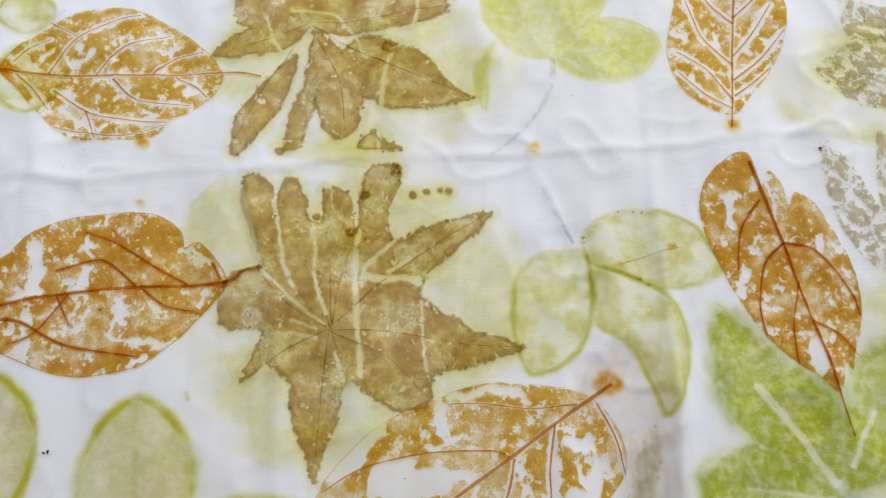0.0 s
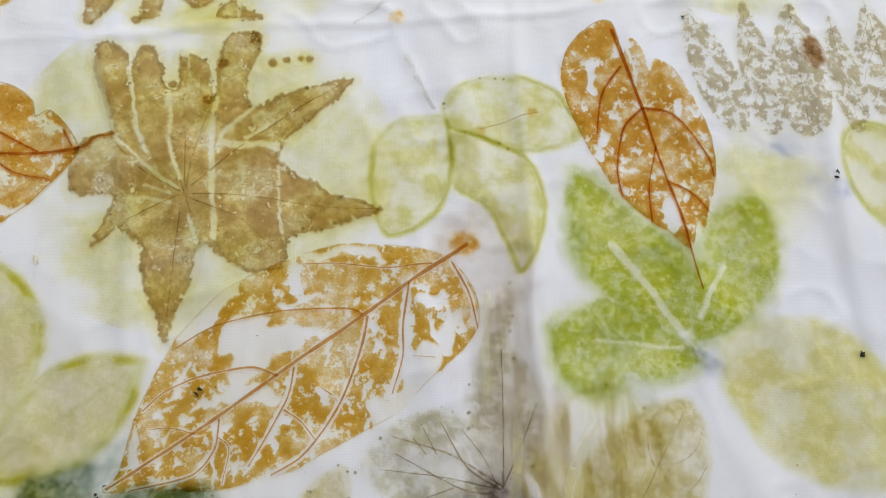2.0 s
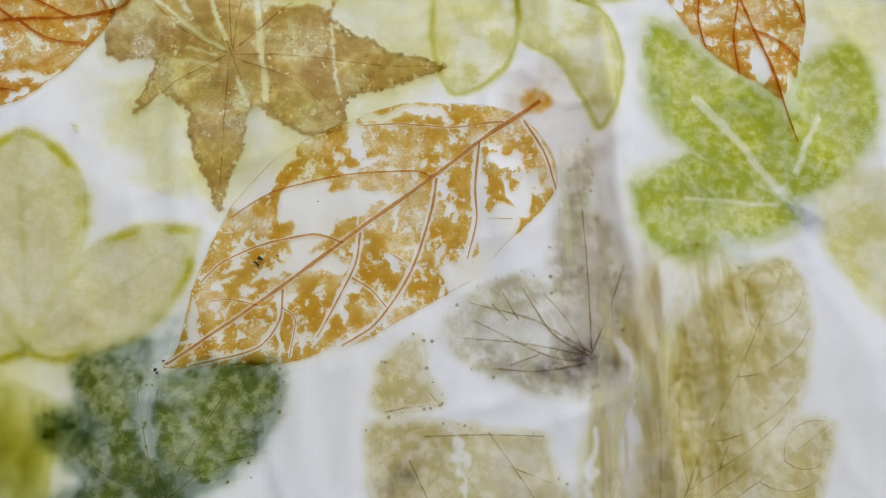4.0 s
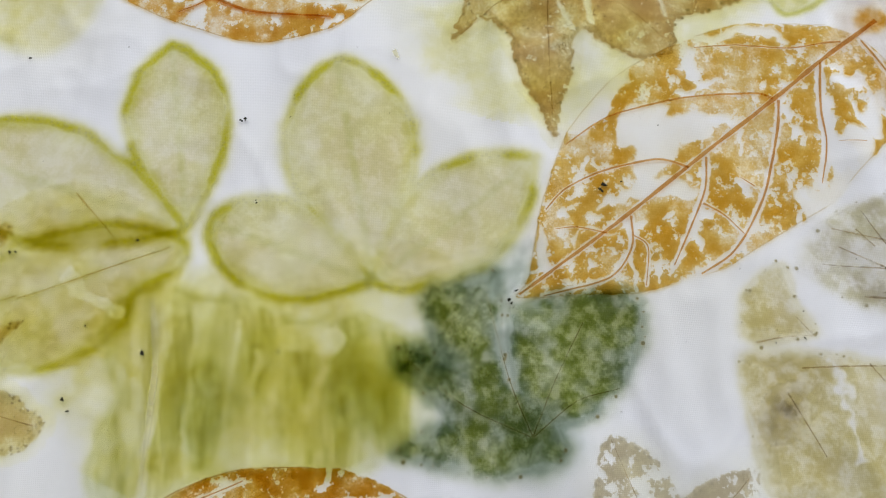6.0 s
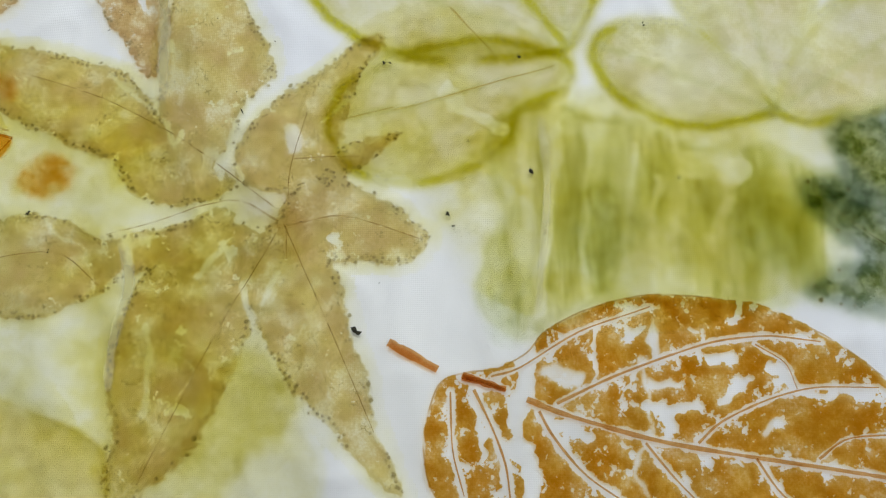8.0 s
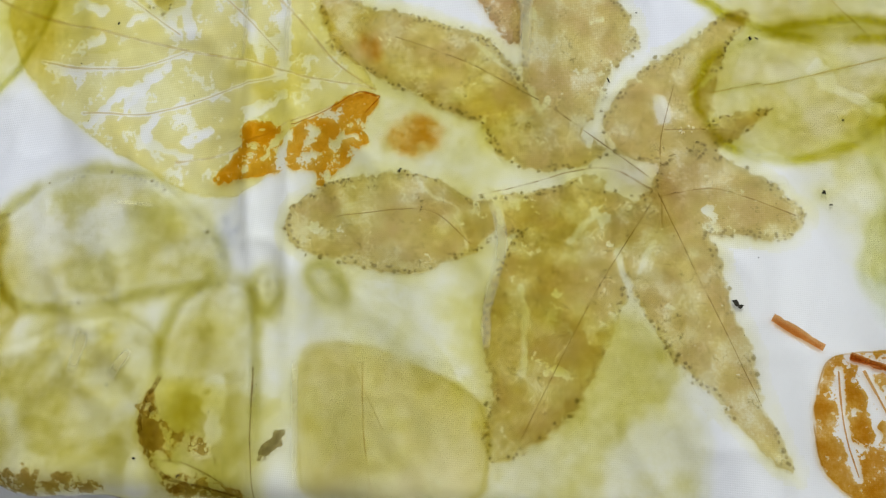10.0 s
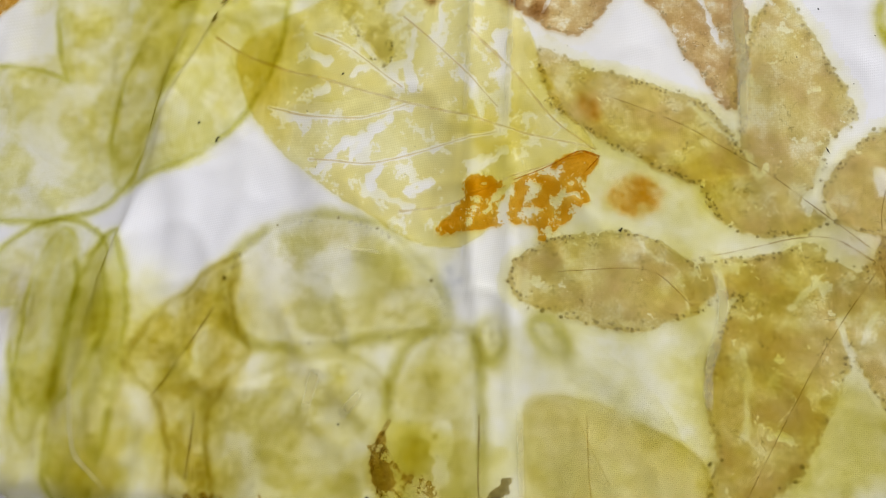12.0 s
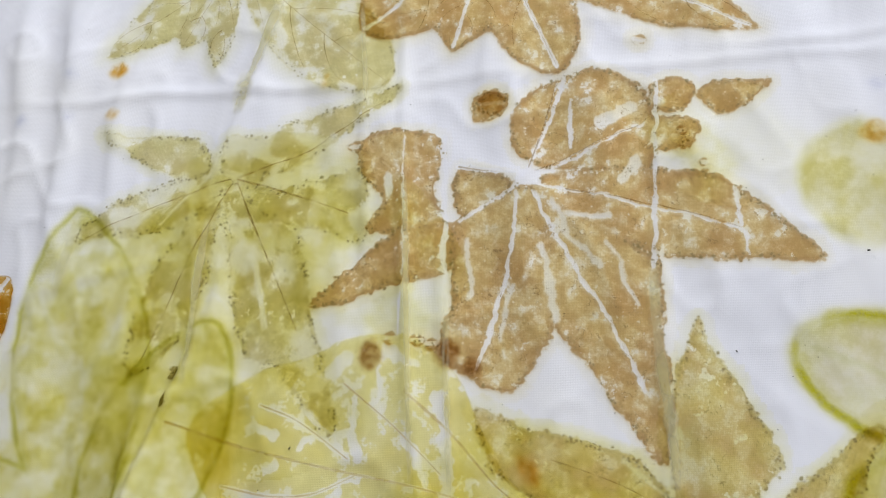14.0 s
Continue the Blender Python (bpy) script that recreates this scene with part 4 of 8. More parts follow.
leaf_print("dye_stain", "green streaks along the lower folds", GREEN_WASH, [Lobe((-0.1328, 0.0210), (-0.1317, -0.0575), 0.0255, base_round=0.6, tip_round=0.6)], margin=0.012)
leaf_print("dye_stain", "green streaks along the lower folds", GREEN_WASH, [Lobe((-0.1066, 0.0135), (-0.1083, -0.0591), 0.0227, base_round=0.6, tip_round=0.6)], margin=0.012)
leaf_print("dye_stain", "green streaks along the lower folds", GREEN_WASH, [Lobe((-0.0892, 0.0008), (-0.0861, -0.0526), 0.0199, base_round=0.6, tip_round=0.6)], margin=0.012)
leaf_print("dye_stain", "moss green wash along the lower folds", MOSS, [Lobe((-0.1981, -0.0260), (-0.1647, -0.0282), 0.0501, bulge=0.5, base_round=0.55, tip_round=0.55)])
leaf_print("dye_stain", "moss green wash beside the dark green leaf", MOSS, [Lobe((-0.1231, -0.0198), (-0.0834, -0.0224), 0.0398, bulge=0.5, base_round=0.55, tip_round=0.55)])
leaf_print("dye_stain", "pinkish wash", PINK_WASH, [Lobe((0.1640, 0.1580), (0.2376, 0.1568), 0.0883, bulge=0.5, base_round=0.55, tip_round=0.55)])
leaf_print("dye_stain", "grey wash along a crease", GREY_WASH, [Lobe((0.1796, 0.0814), (0.2430, 0.0798), 0.1480, bulge=0.5, base_round=0.55, tip_round=0.55)])
leaf_print("dye_stain", "grey-brown wash along a crease", GREY_WASH, [Lobe((0.2041, 0.0011), (0.2469, -0.0017), 0.1593, bulge=0.5, base_round=0.55, tip_round=0.55)])
leaf_print("dye_stain", "straw yellow wash", WASH, [Lobe((-0.7409, -0.1322), (-0.6348, -0.1209), 0.1541, bulge=0.5, base_round=0.55, tip_round=0.55)])
leaf_print("dye_stain", "straw yellow wash", WASH, [Lobe((-0.7410, 0.1466), (-0.5094, 0.1483), 0.2033, bulge=0.5, base_round=0.55, tip_round=0.55)])
leaf_print("dye_stain", "yellow wash", WASH, [Lobe((-0.5765, -0.0756), (-0.3044, -0.0690), 0.2198, bulge=0.5, base_round=0.55, tip_round=0.55)])
leaf_print("dye_stain", "yellow wash", WASH, [Lobe((-0.5494, -0.1385), (-0.4156, -0.1232), 0.1140, bulge=0.5, base_round=0.55, tip_round=0.55)])
leaf_print("dye_stain", "yellow streaks along the folds near the table edge", GOLD_WASH, [Lobe((-0.6309, -0.0565), (-0.6228, -0.1857), 0.0314, base_round=0.5, tip_round=0.5, bow=-0.0086)], margin=0.012)
leaf_print("dye_stain", "yellow streaks along the folds near the table edge", GOLD_WASH, [Lobe((-0.6491, -0.0704), (-0.6841, -0.1809), 0.0175, base_round=0.5, tip_round=0.5)], margin=0.012)
leaf_print("dye_stain", "yellow streaks along the folds near the table edge", GOLD_WASH, [Lobe((-0.6854, -0.1209), (-0.6934, -0.1794), 0.0204, base_round=0.5, tip_round=0.5)], margin=0.012)
leaf_print("dye_stain", "yellow streaks along the folds near the table edge", GOLD_WASH, [Lobe((-0.6619, -0.1183), (-0.6492, -0.1815), 0.0171, base_round=0.5, tip_round=0.5)], margin=0.012)
leaf_print("dye_stain", "pale green streaks along the folds", LEAFY, [Lobe((-0.7062, -0.0418), (-0.6983, -0.1932), 0.0360, base_round=0.5, tip_round=0.5)], margin=0.012)
leaf_print("dye_stain", "pale green streaks along the folds", LEAFY, [Lobe((-0.7348, -0.0444), (-0.7279, -0.1540), 0.0278, base_round=0.5, tip_round=0.5)], margin=0.012)
leaf_print("dye_stain", "lemon wash near the table edge", LEMON_WASH, [Lobe((-0.7541, -0.1401), (-0.5154, -0.1125), 0.1371, bulge=0.5, base_round=0.55, tip_round=0.55)])
leaf_print("dye_stain", "lemon wash near the table edge", LEMON_WASH, [Lobe((-0.6301, -0.1661), (-0.4721, -0.1460), 0.0584, bulge=0.5, base_round=0.55, tip_round=0.55)])
leaf_print("dye_stain", "lemon wash near the table edge", LEMON_WASH, [Lobe((-0.7471, -0.1618), (-0.6711, -0.1526), 0.0942, bulge=0.5, base_round=0.55, tip_round=0.55)])
leaf_print("dye_stain", "lemon wash beside pressed folds", LEMON_WASH, [Lobe((-0.5426, 0.0229), (-0.3956, 0.0339), 0.0850, bulge=0.5, base_round=0.55, tip_round=0.55)])
leaf_print("dye_stain", "lemon wash beside a star leaf", LEMON_WASH, [Lobe((-0.4320, -0.0616), (-0.3538, -0.0598), 0.1982, bulge=0.5, base_round=0.55, tip_round=0.55)])
leaf_print("dye_stain", "lemon wash on wrinkled cloth", LEMON_WASH, [Lobe((-0.8055, 0.0728), (-0.6282, 0.0808), 0.1773, bulge=0.5, base_round=0.55, tip_round=0.55)])
leaf_print("dye_stain", "lemon wash along fine folds", LEMON_WASH, [Lobe((-0.2605, -0.0101), (-0.0831, -0.0138), 0.1022, bulge=0.5, base_round=0.55, tip_round=0.55)])
leaf_print("dye_stain", "lemon wash between pale leaves", LEMON_WASH, [Lobe((-0.3081, 0.0526), (-0.2004, 0.0499), 0.0850, bulge=0.5, base_round=0.55, tip_round=0.55)])
leaf_print("dye_stain", "lemon wash under a star leaf", LEMON_WASH, [Lobe((-0.7171, 0.1798), (-0.5722, 0.1796), 0.1231, bulge=0.5, base_round=0.55, tip_round=0.55)])
drawn_leaf("leaf_print", "yellow-green streaked leaf print along fine folds", MEADOW, [[(-0.2309, 0.0290), (-0.2143, 0.0375), (-0.1976, 0.0386), (-0.1866, 0.0333), (-0.1701, 0.0306), (-0.1482, 0.0271), (-0.1324, 0.0151), (-0.1157, 0.0205), (-0.0918, 0.0142), (-0.0740, 0.0024), (-0.0692, -0.0173), (-0.0742, -0.0415), (-0.0972, -0.0522), (-0.1234, -0.0577), (-0.1491, -0.0538), (-0.1725, -0.0534), (-0.1881, -0.0552), (-0.2038, -0.0666), (-0.2167, -0.0708), (-0.2271, -0.0649), (-0.2365, -0.0517), (-0.2302, -0.0277), (-0.2250, -0.0113), (-0.2307, 0.0087)]],
    pale=[([(-0.1367, 0.0109), (-0.1220, 0.0077)], 0.0162),
        ([(-0.1806, -0.0066), (-0.1780, -0.0122)], 0.0096),
        ([(-0.1500, -0.0441), (-0.1436, -0.0468)], 0.0094),
        ([(-0.2004, 0.0402), (-0.2040, -0.0005), (-0.2076, -0.0309), (-0.2116, -0.0600)], 0.0056),
        ([(-0.1559, 0.0042), (-0.1600, -0.0531)], 0.0044),
        ([(-0.1867, 0.0280), (-0.1889, -0.0231), (-0.1881, -0.0526)], 0.0033),
        ([(-0.1229, -0.0078), (-0.1309, -0.0297)], 0.0054),
        ([(-0.1650, 0.0187), (-0.1722, -0.0450)], 0.0033),
        ([(-0.2171, 0.0199), (-0.2142, -0.0198)], 0.0044)], margin=0.014, fray=0.4)
leaf_print("leaf_print", "pale green trefoil leaf print with a darker outline", PALE, [Lobe((-0.0976, 0.0368), (-0.1128, 0.1651), 0.0718, bulge=0.6, base_round=0.6, tip_round=0.7),
    Lobe((-0.0976, 0.0368), (-0.0082, 0.0978), 0.0591, bulge=0.5, tip_round=0.8),
    Lobe((-0.0976, 0.0368), (-0.1813, 0.0740), 0.0532, bulge=0.55, base_round=0.7, tip_round=0.5)], pairs=0, margin=0.014)
leaf_print("leaf_print", "pale green leaf print with overlapping lobes and a darker outline", PALE, [Lobe((-0.1931, 0.0713), (-0.2040, 0.1788), 0.0561, bulge=0.6, tip_round=0.7),
    Lobe((-0.1931, 0.0713), (-0.3245, 0.1236), 0.0672, bulge=0.6, tip_round=0.5)], margin=0.014)
drawn_leaf("leaf_print", "pale green lower lobe print with a darker outline", PALE, [[(-0.2987, 0.0100), (-0.3100, 0.0279), (-0.3045, 0.0489), (-0.2854, 0.0669), (-0.2595, 0.0739), (-0.2304, 0.0761), (-0.2011, 0.0689), (-0.1917, 0.0608), (-0.1980, 0.0471), (-0.2179, 0.0371), (-0.2232, 0.0224), (-0.2369, 0.0111), (-0.2562, 0.0029), (-0.2784, 0.0013)]],
    veins=[([(-0.2779, 0.0390), (-0.2496, 0.0472), (-0.2010, 0.0611)], 0.0012, 0.0006, 0.00),
        ([(-0.3033, 0.0337), (-0.2780, 0.0405)], 0.0010, 0.0005, 0.00),
        ([(-0.2516, 0.0944), (-0.2301, 0.0682)], 0.0010, 0.0005, 0.00)], vein_material=PALE_STALK,
    pale=[([(-0.2525, 0.0473), (-0.2290, 0.0285)], 0.0086)], margin=0.014)
drawn_leaf("leaf_print", "pale yellow-green lobe print with a soft outline", LEAFY, [[(0.1804, 0.2705), (0.1907, 0.2856), (0.2107, 0.2931), (0.2385, 0.2922), (0.2596, 0.2811), (0.2684, 0.2658), (0.2772, 0.2537), (0.2626, 0.2423), (0.2350, 0.2371), (0.2085, 0.2469), (0.1857, 0.2555)]],
    veins=[([(0.2050, 0.2541), (0.2248, 0.2608), (0.2487, 0.2667)], 0.0013, 0.0007, 0.00)], vein_material=PALE_STALK, margin=0.012, beads=0.004)
drawn_leaf("leaf_print", "pale yellow-green round lobe print with a soft outline", LEAFY, [[(0.1299, 0.2207), (0.1338, 0.2432), (0.1473, 0.2599), (0.1686, 0.2649), (0.1820, 0.2598), (0.1847, 0.2284), (0.1762, 0.2001), (0.1609, 0.1845), (0.1425, 0.1790), (0.1334, 0.1927)]], margin=0.012)
drawn_leaf("leaf_print", "pale olive lobe print with a darker flank", LEAFY, [[(0.1855, 0.2492), (0.2085, 0.2469), (0.2311, 0.2363), (0.2432, 0.2155), (0.2453, 0.1913), (0.2359, 0.1641), (0.2260, 0.1528), (0.2181, 0.1760), (0.2062, 0.1998), (0.1879, 0.2120)]], margin=0.012)
leaf_print("leaf_print", "yellow-green round leaf print with pale veins", SPRING, [Lobe((0.1662, 0.4199), (0.2487, 0.4328), 0.0580, bulge=0.5, tip_round=0.5),
    Lobe((0.1662, 0.4199), (0.1210, 0.4864), 0.0521, bulge=0.5, tip_round=0.6),
    Lobe((0.1662, 0.4199), (0.1927, 0.5363), 0.0661, bulge=0.55, tip_round=0.7)], margin=0.01, pairs=2)
drawn_leaf("leaf_print", "large pale green leaf print with a soft outline", SAGE, [[(0.3512, 0.0984), (0.3625, 0.1128), (0.3859, 0.1190), (0.4157, 0.1172), (0.4403, 0.1074), (0.4555, 0.0887), (0.4733, 0.0668), (0.4731, 0.0320), (0.4394, 0.0096), (0.3982, 0.0175), (0.3726, 0.0349), (0.3584, 0.0593), (0.3501, 0.0770)]], margin=0.014)
drawn_leaf("leaf_print", "old gold leaf print with a darker outline", OLD_GOLD, [[(-0.6830, -0.1095), (-0.6754, -0.0853), (-0.6587, -0.0657), (-0.6384, -0.0471), (-0.6359, -0.0695), (-0.6299, -0.0865), (-0.6217, -0.0971), (-0.6324, -0.1152), (-0.6360, -0.1376), (-0.6267, -0.1657), (-0.6326, -0.1768), (-0.6468, -0.1709), (-0.6545, -0.1453), (-0.6641, -0.1244)]],
    veins=[([(-0.6441, -0.0762), (-0.6580, -0.1067), (-0.6685, -0.1249)], 0.0010, 0.0005, 0.00),
        ([(-0.6441, -0.1276), (-0.6423, -0.1598)], 0.0012, 0.0006, 0.00)], vein_material=VEIN_BROWN,
    pale=[([(-0.6457, -0.0823), (-0.6493, -0.1058)], 0.0041)], margin=0.014)
drawn_leaf("leaf_print", "pale lobe print with a soft olive outline reaching the table edge", FAINT, [[(-0.6360, -0.1184), (-0.6142, -0.1048), (-0.5876, -0.0934), (-0.5588, -0.0959), (-0.5485, -0.1085), (-0.5518, -0.1303), (-0.5546, -0.1540), (-0.5634, -0.1653), (-0.5894, -0.1712), (-0.6200, -0.1705), (-0.6330, -0.1534)]], margin=0.014)
drawn_leaf("leaf_print", "grey-olive lobe print with a brown crumpled rim", DIM, [[(-0.5480, -0.1030), (-0.5413, -0.0829), (-0.5261, -0.0728), (-0.5114, -0.0797), (-0.5057, -0.1116), (-0.5000, -0.1521), (-0.5001, -0.1674), (-0.5208, -0.1672), (-0.5373, -0.1619), (-0.5449, -0.1476), (-0.5455, -0.1269)]],
    veins=[([(-0.5468, -0.1191), (-0.5524, -0.1382), (-0.5462, -0.1529), (-0.5373, -0.1619), (-0.5210, -0.1660), (-0.5000, -0.1688)], 0.0021, 0.0011, 0.00),
        ([(-0.5468, -0.1555), (-0.5303, -0.1560), (-0.5110, -0.1634)], 0.0013, 0.0007, 0.00),
        ([(-0.5474, -0.1324), (-0.5492, -0.1378)], 0.0020, 0.0011, 0.00),
        ([(-0.5052, -0.1116), (-0.5018, -0.1423), (-0.4972, -0.1665)], 0.0011, 0.0006, 0.00)], vein_material=VEIN_BROWN,
    pale=[([(-0.5250, -0.1192), (-0.5198, -0.1470)], 0.0080)], margin=0.014)

drawn_leaf("leaf_print", "grey-green lobe print with a dark outline", DIM, [[(-0.6334, -0.0810), (-0.6414, -0.0640), (-0.6357, -0.0453), (-0.6206, -0.0301), (-0.5948, -0.0225), (-0.5674, -0.0263), (-0.5450, -0.0393), (-0.5303, -0.0590), (-0.5297, -0.0732), (-0.5426, -0.0743), (-0.5668, -0.0822), (-0.5942, -0.0890), (-0.6173, -0.0901)]], margin=0.014, beads=0.006)
leaf_print("leaf_print", "pale green trefoil leaf print on wrinkled cloth", LEAFY, [Lobe((-0.7102, -0.0192), (-0.7545, 0.2013), 0.0864, bulge=0.55, tip_round=0.7),
    Lobe((-0.7102, -0.0192), (-0.8458, 0.0248), 0.0880, bulge=0.5, tip_round=0.6)], margin=0.012, pairs=2)
leaf_print("leaf_print", "pale olive leaf lobe print on wrinkled cloth", LEAFY, [Lobe((-0.7102, -0.0192), (-0.6529, 0.1296), 0.0759, bulge=0.5, tip_round=0.6)], margin=0.012)
leaf_print("leaf_print", "pale green streaked leaf print on wrinkled cloth", LEAFY, [Lobe((-0.7212, -0.0417), (-0.7253, -0.1397), 0.0558, bulge=0.5, tip_round=0.6),
    Lobe((-0.7212, -0.0417), (-0.7774, -0.0884), 0.0384)], margin=0.012)
drawn_leaf("leaf_print", "pale straw leaf print with a darker square rim", PEACH, [[(-0.4835, -0.1024), (-0.4691, -0.0990), (-0.4535, -0.0998), (-0.4352, -0.1048), (-0.4171, -0.1116), (-0.4019, -0.1199), (-0.3973, -0.1389), (-0.4000, -0.1583), (-0.4258, -0.1665), (-0.4551, -0.1657), (-0.4752, -0.1636), (-0.4810, -0.1346)]],
    veins=[([(-0.4555, -0.1058), (-0.4516, -0.1360), (-0.4458, -0.1597)], 0.0007, 0.0003, 0.00),
        ([(-0.4606, -0.1064), (-0.4429, -0.1349)], 0.0004, 0.0003, 0.00)], vein_material=PALE_STALK, margin=0.01)
leaf_print("leaf_print", "large pale sage leaf print", SAGE, [Lobe((-0.3438, -0.1770), (-0.3364, -0.0685), 0.0739, bulge=0.35, base_round=0.5, tip_round=0.9)], margin=0.01)
leaf_print("dye_stain", "yellow-green leaf stain", LEAFY, [Lobe((-0.2511, 0.4550), (-0.2087, 0.4553), 0.0340, bulge=0.5, base_round=0.55, tip_round=0.55)])
leaf_print("dye_stain", "yellow-green leaf stain", LEAFY, [Lobe((-0.2434, 0.4007), (-0.1939, 0.4009), 0.0618, bulge=0.5, base_round=0.55, tip_round=0.55)])
drawn_leaf("leaf_print", "bright green lobed leaf print with pale veins", GREEN, [[(0.2627, 0.2194), (0.2766, 0.2243), (0.2978, 0.2027), (0.3258, 0.1784), (0.3405, 0.1586), (0.3385, 0.1133), (0.3178, 0.1100), (0.2902, 0.1272), (0.2697, 0.1444), (0.2581, 0.1715)],
        [(0.3559, 0.1879), (0.3713, 0.2011), (0.3913, 0.2037), (0.4022, 0.1853), (0.4026, 0.1615), (0.3926, 0.1377), (0.3785, 0.1199), (0.3522, 0.1056), (0.3334, 0.1024), (0.3348, 0.1433), (0.3453, 0.1663)],
        [(0.2411, 0.1171), (0.2609, 0.1278), (0.2838, 0.1366), (0.3082, 0.1231), (0.3304, 0.1079), (0.3411, 0.0914), (0.3234, 0.0811), (0.2924, 0.0777), (0.2701, 0.0678), (0.2497, 0.0787), (0.2409, 0.0937)]],
    pale=[([(0.2889, 0.1710), (0.3101, 0.1399), (0.3306, 0.1098)], 0.0057),
        ([(0.3413, 0.1206), (0.3520, 0.1392), (0.3628, 0.1543)], 0.0037),
        ([(0.2737, 0.1073), (0.3060, 0.1030), (0.3277, 0.1007)], 0.0025),
        ([(0.2929, 0.0819), (0.2993, 0.0747)], 0.0093)], margin=0.016, fray=0.2)
drawn_leaf("leaf_print", "dark green lobed leaf print with teal edges", DARK, [[(-0.0724, 0.0282), (-0.0564, 0.0346), (-0.0341, 0.0381), (-0.0333, 0.0226), (-0.0334, 0.0051), (-0.0341, -0.0231), (-0.0528, -0.0198), (-0.0655, -0.0082), (-0.0707, 0.0091)],
        [(-0.0316, 0.0152), (-0.0212, 0.0216), (0.0046, 0.0268), (0.0323, 0.0259), (0.0391, 0.0117), (0.0350, -0.0055), (0.0254, -0.0226), (0.0101, -0.0359), (-0.0069, -0.0436), (-0.0225, -0.0399), (-0.0324, -0.0120)],
        [(-0.0895, 0.0024), (-0.0730, 0.0005), (-0.0572, -0.0079), (-0.0360, -0.0147), (-0.0111, -0.0348), (-0.0065, -0.0511), (-0.0170, -0.0619), (-0.0409, -0.0639), (-0.0616, -0.0592), (-0.0771, -0.0545), (-0.0906, -0.0489), (-0.0760, -0.0390), (-0.0648, -0.0333), (-0.0747, -0.0220), (-0.0875, -0.0104)]],
    veins=[([(-0.0231, -0.0453), (-0.0322, -0.0176), (-0.0403, 0.0258)], 0.0007, 0.0004, 0.00),
        ([(-0.0231, -0.0453), (-0.0092, -0.0183), (0.0079, 0.0097)], 0.0007, 0.0004, 0.00),
        ([(-0.0244, -0.0452), (-0.0562, -0.0280), (-0.0842, -0.0020)], 0.0007, 0.0004, 0.00),
        ([(-0.0225, -0.0453), (0.0002, -0.0296), (0.0224, -0.0247)], 0.0007, 0.0004, 0.00)], vein_material=VEIN_BROWN, beads=0.0045, margin=0.012, fray=0.3)
leaf_print("dye_stain", "dark green stain on a green leaf", MOSS, [Lobe((0.2581, 0.1116), (0.3091, 0.1105), 0.0328, bulge=0.5, base_round=0.55, tip_round=0.55)])
leaf_print("dye_stain", "dark green stain on a green leaf", MOSS, [Lobe((0.2605, 0.0759), (0.3177, 0.0744), 0.0215, bulge=0.5, base_round=0.55, tip_round=0.55)])
leaf_print("dye_stain", "dark green stain on a green leaf", MOSS, [Lobe((0.3094, 0.1634), (0.3474, 0.1628), 0.0380, bulge=0.5, base_round=0.55, tip_round=0.55)])
leaf_print("dye_stain", "dark green stain on a green leaf", MOSS, [Lobe((0.2574, 0.1720), (0.2799, 0.1716), 0.0527, bulge=0.5, base_round=0.55, tip_round=0.55)])
leaf_print("dye_stain", "dark green stain beside folds", MOSS, [Lobe((-0.2327, -0.0542), (-0.2117, -0.0546), 0.0315, bulge=0.5, base_round=0.55, tip_round=0.55)])
leaf_print("dye_stain", "teal wash at the leaf tip", TEAL, [Lobe((-0.0332, 0.0256), (-0.0164, 0.0506), 0.0232, bulge=0.5, base_round=0.55, tip_round=0.55)])
leaf_print("dye_stain", "teal wash at the leaf edge", TEAL, [Lobe((-0.0906, -0.0046), (-0.0513, -0.0070), 0.0225, bulge=0.5, base_round=0.55, tip_round=0.55)])
leaf_print("dye_stain", "teal wash at the leaf centre", TEAL, [Lobe((-0.0379, -0.0488), (0.0003, -0.0512), 0.0328, bulge=0.5, base_round=0.55, tip_round=0.55)])
